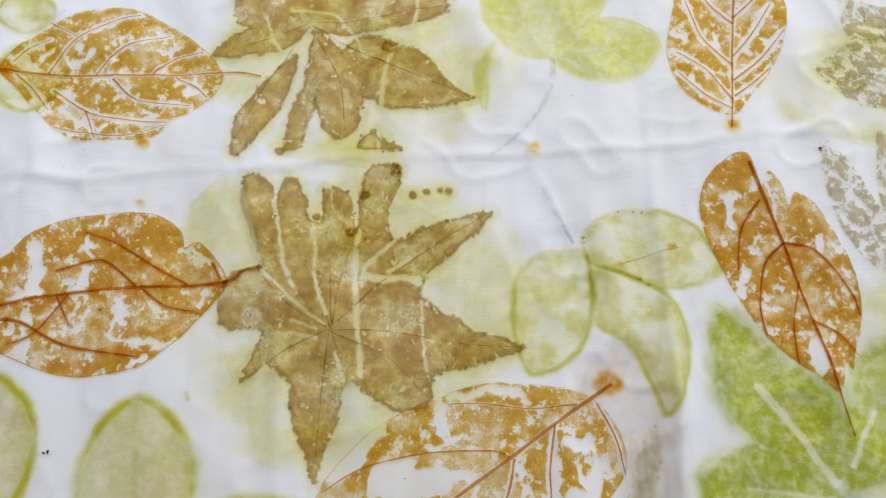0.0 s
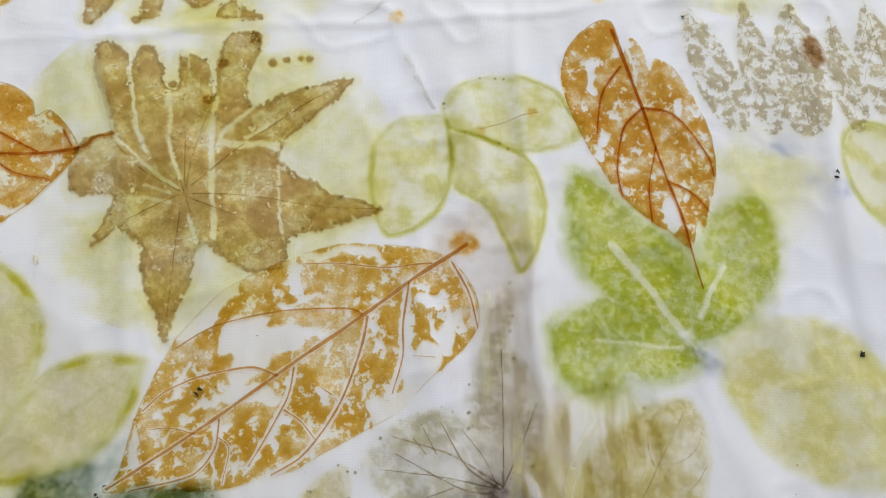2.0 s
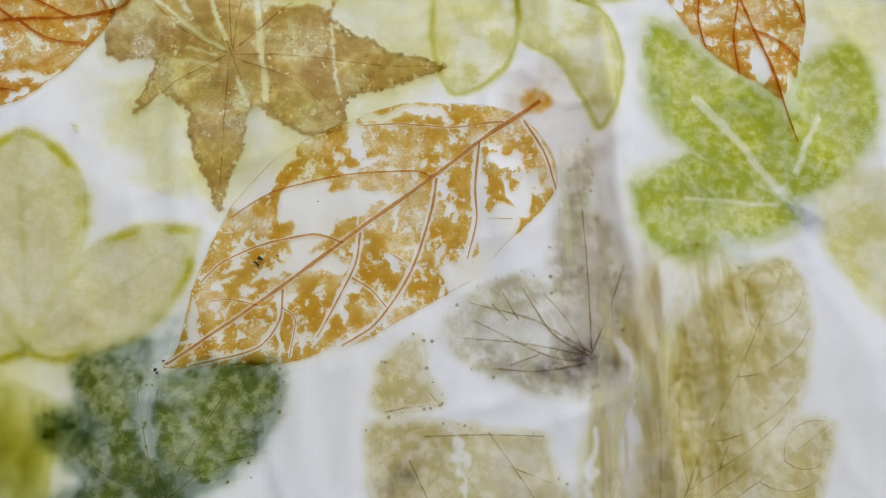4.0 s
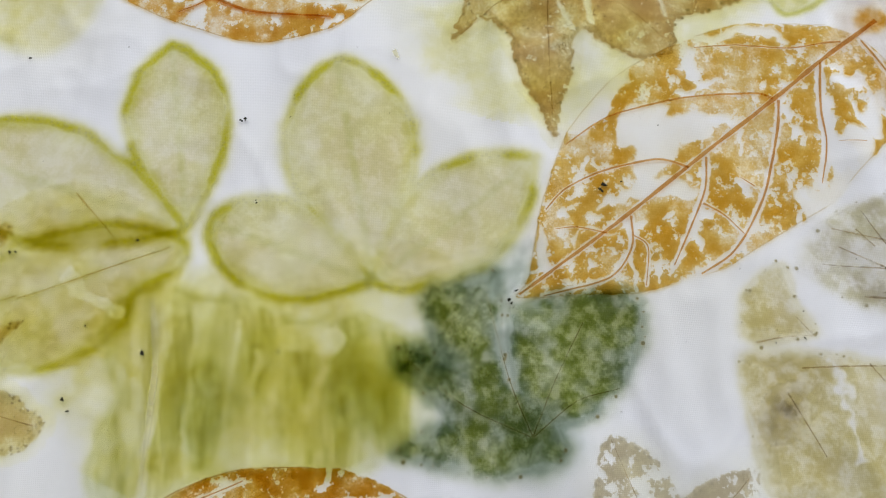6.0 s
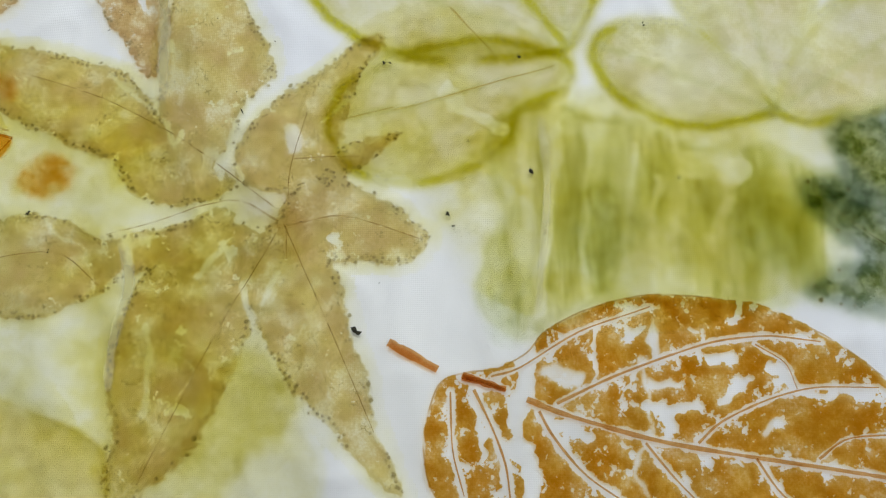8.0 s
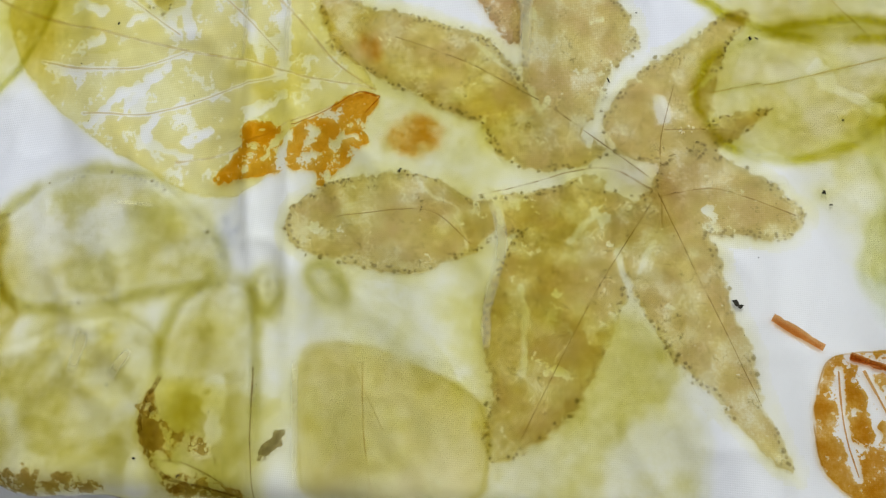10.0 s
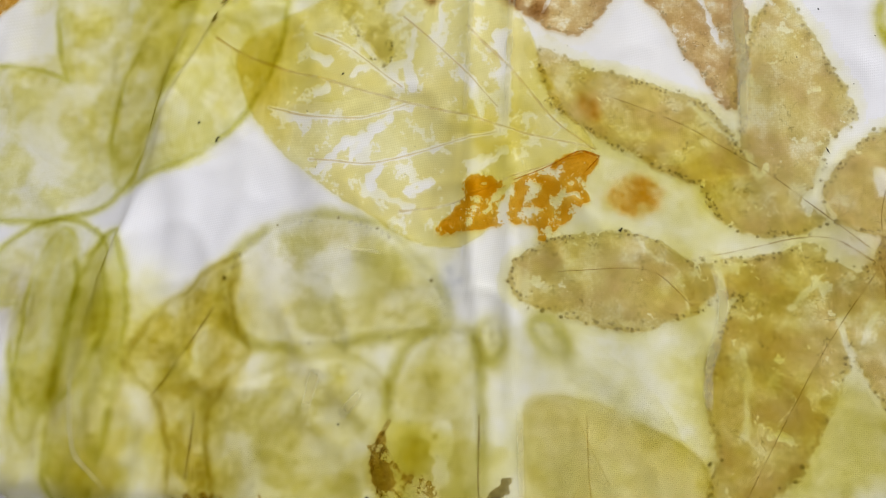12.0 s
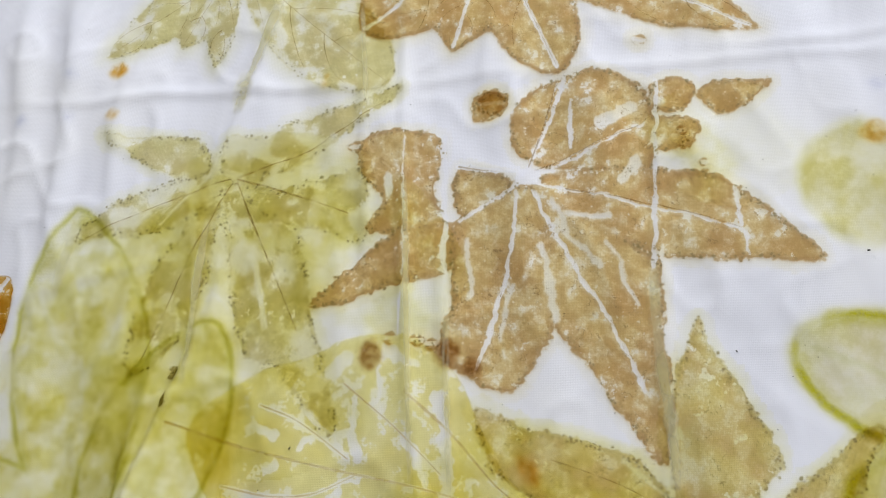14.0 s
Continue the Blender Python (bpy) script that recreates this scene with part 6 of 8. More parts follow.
drawn_leaf("leaf_print", "umber star-shaped leaf print with pale veins", UMBER, [[(-0.4640, 0.2190), (-0.4273, 0.2259), (-0.3945, 0.2247), (-0.3624, 0.2214), (-0.3444, 0.2080), (-0.3213, 0.1889), (-0.3069, 0.1754), (-0.3101, 0.1681), (-0.3442, 0.1704), (-0.3718, 0.1704), (-0.3966, 0.1727), (-0.4312, 0.1893)],
        [(-0.4674, 0.2165), (-0.4310, 0.2035), (-0.4060, 0.1754), (-0.3945, 0.1653), (-0.3933, 0.1230), (-0.3905, 0.0921), (-0.3952, 0.0561), (-0.4069, 0.0679), (-0.4240, 0.0914), (-0.4419, 0.1153), (-0.4574, 0.1367), (-0.4671, 0.1720)],
        [(-0.4792, 0.2130), (-0.4607, 0.2091), (-0.4477, 0.1686), (-0.4526, 0.1351), (-0.4652, 0.1092), (-0.4775, 0.0926), (-0.4932, 0.0960), (-0.5061, 0.1020), (-0.5178, 0.1147), (-0.5167, 0.1278), (-0.5108, 0.1445), (-0.5131, 0.1897)],
        [(-0.5142, 0.1915), (-0.5414, 0.1898), (-0.5677, 0.1702), (-0.5953, 0.1387), (-0.5726, 0.1440), (-0.5461, 0.1528), (-0.5212, 0.1581), (-0.5116, 0.1685)],
        [(-0.5706, 0.2485), (-0.5521, 0.2532), (-0.5271, 0.2523), (-0.5233, 0.2303), (-0.5253, 0.2116), (-0.5175, 0.1897), (-0.5378, 0.1862), (-0.5656, 0.1881), (-0.5564, 0.2082), (-0.5719, 0.2272)],
        [(-0.5029, 0.2726), (-0.4925, 0.2810), (-0.4825, 0.2752), (-0.4851, 0.2642), (-0.5005, 0.2599)],
        [(-0.4798, 0.2621), (-0.4608, 0.2833), (-0.4294, 0.2911), (-0.4022, 0.2815), (-0.3935, 0.2468), (-0.4010, 0.2248), (-0.4472, 0.2254), (-0.4658, 0.2294), (-0.4761, 0.2371)],
        [(-0.3921, 0.2812), (-0.3784, 0.2855), (-0.3703, 0.2806), (-0.3745, 0.2653), (-0.3863, 0.2618), (-0.3959, 0.2697)],
        [(-0.3658, 0.2727), (-0.3586, 0.2822), (-0.3250, 0.2838), (-0.3363, 0.2719), (-0.3533, 0.2628)],
        [(-0.3964, 0.2582), (-0.3701, 0.2557), (-0.3759, 0.2383), (-0.3971, 0.2394)],
        [(-0.5134, 0.2264), (-0.4947, 0.2242), (-0.4792, 0.2166), (-0.4942, 0.2022), (-0.5111, 0.1998)]],
    veins=[([(-0.4520, 0.2850), (-0.4607, 0.2520), (-0.4691, 0.2257)], 0.0015, 0.0008, 0.30),
        ([(-0.4657, 0.2238), (-0.4337, 0.2393), (-0.4032, 0.2546)], 0.0011, 0.0006, 0.30),
        ([(-0.5121, 0.2290), (-0.4878, 0.2242)], 0.0012, 0.0006, 0.30),
        ([(-0.4473, 0.2126), (-0.3859, 0.2003), (-0.3490, 0.1883)], 0.0011, 0.0006, 0.00)], vein_material=VEIN_BROWN,
    bare=[([(-0.4657, 0.2165), (-0.4147, 0.2051), (-0.3520, 0.1890), (-0.3456, 0.1721)], 0.0027),
        ([(-0.4674, 0.2110), (-0.4444, 0.1686), (-0.4230, 0.1322), (-0.4044, 0.0933)], 0.0034),
        ([(-0.4768, 0.2111), (-0.4786, 0.1720), (-0.4863, 0.1414), (-0.4966, 0.1038)], 0.0034),
        ([(-0.4708, 0.2184), (-0.5108, 0.1925)], 0.0030),
        ([(-0.4708, 0.2202), (-0.4337, 0.2371), (-0.3998, 0.2564)], 0.0027),
        ([(-0.4708, 0.2221), (-0.4590, 0.2520), (-0.4468, 0.2909)], 0.0034),
        ([(-0.4725, 0.2221), (-0.5121, 0.2294)], 0.0041),
        ([(-0.5469, 0.2558), (-0.5408, 0.1477)], 0.0022),
        ([(-0.5216, 0.2494), (-0.5168, 0.1546)], 0.0042),
        ([(-0.3919, 0.2851), (-0.3976, 0.1653)], 0.0034),
        ([(-0.4725, 0.2191), (-0.4657, 0.2198)], 0.0095),
        ([(-0.3503, 0.2134), (-0.3483, 0.1890)], 0.0028),
        ([(-0.4435, 0.2710), (-0.4438, 0.2403)], 0.0031)],
    pale=[([(-0.4623, 0.1789), (-0.4526, 0.1351)], 0.0046),
        ([(-0.4573, 0.2037), (-0.4285, 0.1652)], 0.0033),
        ([(-0.5071, 0.1825), (-0.5027, 0.1479)], 0.0034),
        ([(-0.5539, 0.2232), (-0.5530, 0.2100)], 0.0071),
        ([(-0.4218, 0.1789), (-0.4072, 0.1421)], 0.0032),
        ([(-0.4143, 0.2177), (-0.4041, 0.2285)], 0.0072),
        ([(-0.4800, 0.1548), (-0.4859, 0.1216)], 0.0026),
        ([(-0.4267, 0.2551), (-0.4061, 0.2661)], 0.0088),
        ([(-0.4475, 0.1965), (-0.4214, 0.1963)], 0.0039)], beads=0.005, teeth=0.0012, fray=0.45)
leaf_print("leaf_print", "umber star-shaped leaf print beyond a crease", UMBER, [Lobe((-0.4952, 0.4022), (-0.3273, 0.3197), 0.0501, bulge=0.5, tip_round=0.9),
    Lobe((-0.4952, 0.4022), (-0.4502, 0.2927), 0.0551, bulge=0.6, tip_round=0.6),
    Lobe((-0.4952, 0.4022), (-0.5797, 0.3280), 0.0615, bulge=0.6, tip_round=0.7),
    Lobe((-0.4952, 0.4022), (-0.5188, 0.3107), 0.0564, bulge=0.5),
    Lobe((-0.4952, 0.4022), (-0.4984, 0.5543), 0.0603, bulge=0.5),
    Lobe((-0.4952, 0.4022), (-0.3944, 0.4966), 0.0578, bulge=0.5)], pairs=4, margin=0.01, web=0.002, vein_lines=VEIN_BROWN, vein_wide=0.0006)
drawn_leaf("leaf_print", "olive star-shaped leaf print on creased cloth", OLIVE, [[(-0.7490, 0.2541), (-0.7167, 0.2519), (-0.6891, 0.2514), (-0.6734, 0.2423), (-0.6693, 0.2255), (-0.6930, 0.2218), (-0.7185, 0.2348)],
        [(-0.7551, 0.1800), (-0.7382, 0.1993), (-0.7141, 0.2129), (-0.6857, 0.2233), (-0.6596, 0.2223), (-0.6712, 0.1991), (-0.7057, 0.1847), (-0.7353, 0.1831)],
        [(-0.7021, 0.0978), (-0.7062, 0.1325), (-0.6983, 0.1616), (-0.6808, 0.1897), (-0.6613, 0.2068), (-0.6629, 0.1655), (-0.6683, 0.1331), (-0.6820, 0.1078)],
        [(-0.6586, 0.2145), (-0.6395, 0.2067), (-0.6086, 0.1841), (-0.5969, 0.1413), (-0.5883, 0.1141), (-0.5754, 0.0716), (-0.5838, 0.0656), (-0.6022, 0.0873), (-0.6145, 0.1034), (-0.6347, 0.1097), (-0.6464, 0.1476)],
        [(-0.6560, 0.2222), (-0.6260, 0.2143), (-0.5982, 0.2217), (-0.5703, 0.2253), (-0.5683, 0.1799), (-0.5951, 0.1886), (-0.6234, 0.1908)],
        [(-0.6345, 0.2259), (-0.6132, 0.2296), (-0.5864, 0.2504), (-0.5594, 0.2715), (-0.5513, 0.2851), (-0.5811, 0.2728), (-0.6166, 0.2635), (-0.6371, 0.2489)],
        [(-0.6620, 0.2262), (-0.6602, 0.2493), (-0.6374, 0.2513), (-0.6316, 0.2259), (-0.6477, 0.2144)]],
    veins=[([(-0.6541, 0.2222), (-0.6772, 0.1654), (-0.6962, 0.1048)], 0.0012, 0.0007, 0.00),
        ([(-0.6520, 0.2203), (-0.6377, 0.1915), (-0.6026, 0.1240)], 0.0016, 0.0008, 0.00),
        ([(-0.6523, 0.2222), (-0.6186, 0.2123), (-0.5787, 0.1989)], 0.0016, 0.0008, 0.00),
        ([(-0.6524, 0.2230), (-0.6072, 0.2413), (-0.5596, 0.2743)], 0.0012, 0.0007, 0.00),
        ([(-0.6560, 0.2222), (-0.7050, 0.2031), (-0.7464, 0.1819)], 0.0009, 0.0005, 0.00)], vein_material=VEIN_BROWN,
    pale=[([(-0.6813, 0.2185), (-0.6734, 0.1765), (-0.6683, 0.1331)], 0.0033),
        ([(-0.6151, 0.1953), (-0.6044, 0.1768)], 0.0028),
        ([(-0.6707, 0.2224), (-0.6994, 0.1915)], 0.0026),
        ([(-0.6359, 0.1767), (-0.6232, 0.1270)], 0.0042),
        ([(-0.6660, 0.2422), (-0.6660, 0.2145)], 0.0037)], beads=0.0055, teeth=0.0012, fray=0.3)
leaf_print("leaf_print", "olive leaf print beyond a crease", OLIVE, [Lobe((-0.6728, 0.3845), (-0.7566, 0.3128), 0.0374, bulge=0.5),
    Lobe((-0.6728, 0.3845), (-0.7047, 0.3197), 0.0370, bulge=0.5),
    Lobe((-0.6728, 0.3845), (-0.5581, 0.2871), 0.0666, bulge=0.6, tip_round=0.6),
    Lobe((-0.6728, 0.3845), (-0.6783, 0.3036), 0.0203, bulge=0.6),
    Lobe((-0.6728, 0.3845), (-0.6218, 0.4494), 0.0628)], pairs=3, margin=0.01, web=0.002, vein_lines=VEIN_BROWN, vein_wide=0.0006)
leaf_print("leaf_print", "taupe mottled leaf print in upright strips below a crease", TAUPE, [Lobe((0.3575, 0.3535), (0.3884, 0.2512), 0.0319, bulge=0.6, base_round=0.6, tip_round=0.4),
    Lobe((0.4030, 0.3590), (0.4109, 0.2491), 0.0258, bulge=0.6, base_round=0.6, tip_round=0.4),
    Lobe((0.4386, 0.3547), (0.4356, 0.2469), 0.0410, bulge=0.6, base_round=0.5, tip_round=0.4),
    Lobe((0.4671, 0.3453), (0.4719, 0.2491), 0.0239, bulge=0.6, base_round=0.6, tip_round=0.4),
    Lobe((0.4960, 0.3554), (0.5043, 0.2513), 0.0396, bulge=0.6, base_round=0.6, tip_round=0.4)], pairs=3, margin=0.01, vein_lines=VEIN_BROWN, vein_wide=0.0005)
leaf_print("dye_stain", "brown stain on a taupe leaf", DARK_BROWN, [Lobe((0.4406, 0.3142), (0.4599, 0.3144), 0.0280, bulge=0.5, base_round=0.55, tip_round=0.55)])
leaf_print("leaf_print", "olive mottled star leaf print beyond a crease", TAUPE, [Lobe((0.4501, 0.3997), (0.3633, 0.4081), 0.0544, bulge=0.5),
    Lobe((0.4501, 0.3997), (0.3925, 0.4722), 0.0555),
    Lobe((0.4501, 0.3997), (0.5281, 0.4651), 0.0657, bulge=0.5),
    Lobe((0.4501, 0.3997), (0.4576, 0.4963), 0.0609)], pairs=4, margin=0.01, web=0.002, vein_lines=VEIN_BROWN, vein_wide=0.0006)
leaf_print("dye_spot", "small brown bead of dye", BROWN, [Lobe((-0.0351, 0.3398), (-0.0295, 0.3398), 0.0051, bulge=0.5, base_round=0.55, tip_round=0.55)])
leaf_print("dye_spot", "small brown bead of dye", BROWN, [Lobe((0.0255, 0.3060), (0.0327, 0.3060), 0.0064, bulge=0.5, base_round=0.55, tip_round=0.55)])
leaf_print("dye_spot", "small brown bead of dye", BROWN, [Lobe((0.0178, 0.2775), (0.0241, 0.2775), 0.0056, bulge=0.5, base_round=0.55, tip_round=0.55)])
leaf_print("dye_spot", "small brown bead of dye", BROWN, [Lobe((-0.0060, 0.2888), (-0.0013, 0.2888), 0.0042, bulge=0.5, base_round=0.55, tip_round=0.55)])
leaf_print("dye_spot", "small brown bead of dye", BROWN, [Lobe((0.0608, 0.3060), (0.0648, 0.3060), 0.0036, bulge=0.5, base_round=0.55, tip_round=0.55)])
leaf_print("dye_spot", "small brown bead of dye", BROWN, [Lobe((0.0707, 0.3091), (0.0747, 0.3091), 0.0036, bulge=0.5, base_round=0.55, tip_round=0.55)])
leaf_print("dye_spot", "small brown bead of dye", BROWN, [Lobe((0.0807, 0.3104), (0.0846, 0.3104), 0.0036, bulge=0.5, base_round=0.55, tip_round=0.55)])
leaf_print("dye_spot", "small brown bead of dye", BROWN, [Lobe((0.0866, 0.3091), (0.0906, 0.3091), 0.0036, bulge=0.5, base_round=0.55, tip_round=0.55)])
leaf_print("dye_spot", "small brown bead of dye", BROWN, [Lobe((0.0466, 0.3257), (0.0546, 0.3257), 0.0072, bulge=0.5, base_round=0.55, tip_round=0.55)])
leaf_print("dye_spot", "small brown bead of dye", BROWN, [Lobe((0.0398, 0.4266), (0.0500, 0.4267), 0.0092, bulge=0.5, base_round=0.55, tip_round=0.55)])
leaf_print("dye_spot", "small umber bead of dye", UMBER, [Lobe((-0.5511, 0.1210), (-0.5445, 0.1211), 0.0060, bulge=0.5, base_round=0.55, tip_round=0.55)])
leaf_print("dye_spot", "small umber bead of dye", UMBER, [Lobe((-0.5345, 0.1196), (-0.5280, 0.1197), 0.0059, bulge=0.5, base_round=0.55, tip_round=0.55)])
leaf_print("dye_spot", "small umber bead of dye", UMBER, [Lobe((-0.5262, 0.1181), (-0.5197, 0.1182), 0.0059, bulge=0.5, base_round=0.55, tip_round=0.55)])
leaf_print("dye_spot", "small umber bead of dye", UMBER, [Lobe((-0.3798, 0.2406), (-0.3746, 0.2405), 0.0047, bulge=0.5, base_round=0.55, tip_round=0.55)])
leaf_print("dye_spot", "small umber bead of dye", UMBER, [Lobe((-0.3685, 0.2286), (-0.3646, 0.2286), 0.0035, bulge=0.5, base_round=0.55, tip_round=0.55)])
leaf_print("dye_spot", "small umber bead of dye", UMBER, [Lobe((-0.3804, 0.2492), (-0.3764, 0.2491), 0.0035, bulge=0.5, base_round=0.55, tip_round=0.55)])
leaf_print("dye_spot", "small umber bead of dye", UMBER, [Lobe((-0.4044, 0.3138), (-0.3975, 0.3135), 0.0062, bulge=0.5, base_round=0.55, tip_round=0.55)])
leaf_print("dye_spot", "small umber bead of dye", UMBER, [Lobe((-0.5009, 0.2713), (-0.4839, 0.2709), 0.0153, bulge=0.5, base_round=0.55, tip_round=0.55)])
leaf_print("dye_spot", "small umber bead of dye", UMBER, [Lobe((-0.5807, 0.2427), (-0.5734, 0.2426), 0.0065, bulge=0.5, base_round=0.55, tip_round=0.55)])
drawn_leaf("leaf_print", "yellow leaf print with pale veins beside pressed folds", YELLOW, [[(-0.6614, 0.0631), (-0.6537, 0.0789), (-0.6331, 0.0937), (-0.6195, 0.1012), (-0.5961, 0.1084), (-0.5717, 0.1198), (-0.5529, 0.1232), (-0.5305, 0.1201), (-0.5071, 0.0988), (-0.4929, 0.0698), (-0.4798, 0.0483), (-0.4630, 0.0263), (-0.4891, 0.0156), (-0.5051, 0.0011), (-0.5119, -0.0199), (-0.5251, -0.0310), (-0.5480, -0.0308), (-0.5665, -0.0226), (-0.5986, -0.0070), (-0.6261, 0.0112), (-0.6450, 0.0292), (-0.6567, 0.0482)]],
    veins=[([(-0.6712, 0.0695), (-0.6339, 0.0588), (-0.5817, 0.0484), (-0.5321, 0.0403), (-0.5020, 0.0340), (-0.4625, 0.0272)], 0.0017, 0.0009, 0.45),
        ([(-0.6382, 0.0361), (-0.6106, 0.0319), (-0.5860, 0.0337), (-0.5628, 0.0443)], 0.0011, 0.0006, 0.75),
        ([(-0.6197, 0.0811), (-0.5976, 0.0730), (-0.5669, 0.0531)], 0.0011, 0.0006, 0.90),
        ([(-0.5719, 0.0944), (-0.5412, 0.0707), (-0.5148, 0.0463)], 0.0011, 0.0006, 0.45),
        ([(-0.5371, 0.0908), (-0.5107, 0.0689), (-0.4851, 0.0418), (-0.4642, 0.0271)], 0.0018, 0.0010, 0.30),
        ([(-0.6100, 0.0076), (-0.5766, 0.0089), (-0.5480, 0.0209), (-0.5136, 0.0323)], 0.0010, 0.0006, 0.60),
        ([(-0.5586, -0.0152), (-0.5275, -0.0064), (-0.5001, 0.0104), (-0.4641, 0.0262)], 0.0012, 0.0007, 0.30)], vein_material=PALE_STALK,
    bare=[([(-0.5777, 0.0294), (-0.5928, 0.0165), (-0.6057, -0.0005)], 0.0045),
        ([(-0.5612, 0.0444), (-0.5789, 0.0268), (-0.5885, 0.0075)], 0.0033),
        ([(-0.5984, 0.0336), (-0.6294, 0.0311)], 0.0025),
        ([(-0.5658, 0.0862), (-0.5620, 0.0533)], 0.0050),
        ([(-0.6033, 0.0907), (-0.5671, 0.0547)], 0.0029),
        ([(-0.5178, 0.0883), (-0.5129, 0.0592), (-0.5090, 0.0342)], 0.0067),
        ([(-0.6091, 0.0640), (-0.6178, 0.0686)], 0.0057),
        ([(-0.5731, 0.0054), (-0.5749, -0.0038)], 0.0054),
        ([(-0.5348, 0.0677), (-0.5234, 0.0427)], 0.0049),
        ([(-0.6071, 0.0509), (-0.6127, 0.0457)], 0.0044),
        ([(-0.5422, 0.0228), (-0.5623, 0.0154)], 0.0030),
        ([(-0.5902, 0.0650), (-0.5956, 0.0581)], 0.0038),
        ([(-0.5458, 0.0012), (-0.5572, -0.0026)], 0.0035),
        ([(-0.5509, 0.1039), (-0.5549, 0.0833)], 0.0028),
        ([(-0.5069, 0.0220), (-0.5234, 0.0118)], 0.0041)],
    pale=[([(-0.5852, 0.0991), (-0.5701, 0.1066)], 0.0096),
        ([(-0.5500, -0.0140), (-0.5745, -0.0068)], 0.0058),
        ([(-0.5325, 0.1080), (-0.5516, 0.1107)], 0.0081)], margin=0.004)
drawn_leaf("leaf_print", "golden leaf tip print", GOLD_WASH, [[(-0.6614, 0.0631), (-0.6537, 0.0789), (-0.6330, 0.0930), (-0.6185, 0.1012), (-0.6182, 0.0925), (-0.6301, 0.0748), (-0.6329, 0.0528), (-0.6291, 0.0334), (-0.6287, 0.0174), (-0.6450, 0.0292), (-0.6567, 0.0482)]], margin=0.004)
drawn_leaf("leaf_print", "torn orange leaf print over a yellow leaf", TORN, [[(-0.5391, -0.0227), (-0.5278, -0.0081), (-0.5274, 0.0039), (-0.5171, 0.0090), (-0.5052, 0.0051), (-0.4865, 0.0151), (-0.4692, 0.0258), (-0.4604, 0.0216), (-0.4663, 0.0101), (-0.4637, -0.0002), (-0.4726, -0.0110), (-0.4851, -0.0242), (-0.4887, -0.0163), (-0.4999, -0.0163), (-0.5107, -0.0190), (-0.5270, -0.0243)]],
    veins=[([(-0.4605, 0.0234), (-0.4705, 0.0251), (-0.4812, 0.0184), (-0.5026, 0.0067)], 0.0012, 0.0006, 0.00),
        ([(-0.4605, 0.0234), (-0.4667, 0.0146)], 0.0007, 0.0004, 0.00)], vein_material=VEIN_RUST,
    bare=[([(-0.4787, 0.0002), (-0.4694, 0.0013)], 0.0039),
        ([(-0.5054, 0.0021), (-0.5012, -0.0140)], 0.0037),
        ([(-0.4971, 0.0085), (-0.4883, 0.0060)], 0.0023),
        ([(-0.5126, -0.0043), (-0.5143, -0.0133)], 0.0025),
        ([(-0.5225, -0.0152), (-0.5179, -0.0179)], 0.0025),
        ([(-0.4870, -0.0059), (-0.4952, -0.0078)], 0.0017)])
leaf_print("dye_stain", "orange dye blot", SPOT, [Lobe((-0.4572, 0.0025), (-0.4270, 0.0046), 0.0231, bulge=0.5, base_round=0.55, tip_round=0.55)])
leaf_print("dye_stain", "orange dye blot", SPOT, [Lobe((-0.4738, 0.0588), (-0.4627, 0.0405), 0.0081, bulge=0.5, base_round=0.55, tip_round=0.55)])
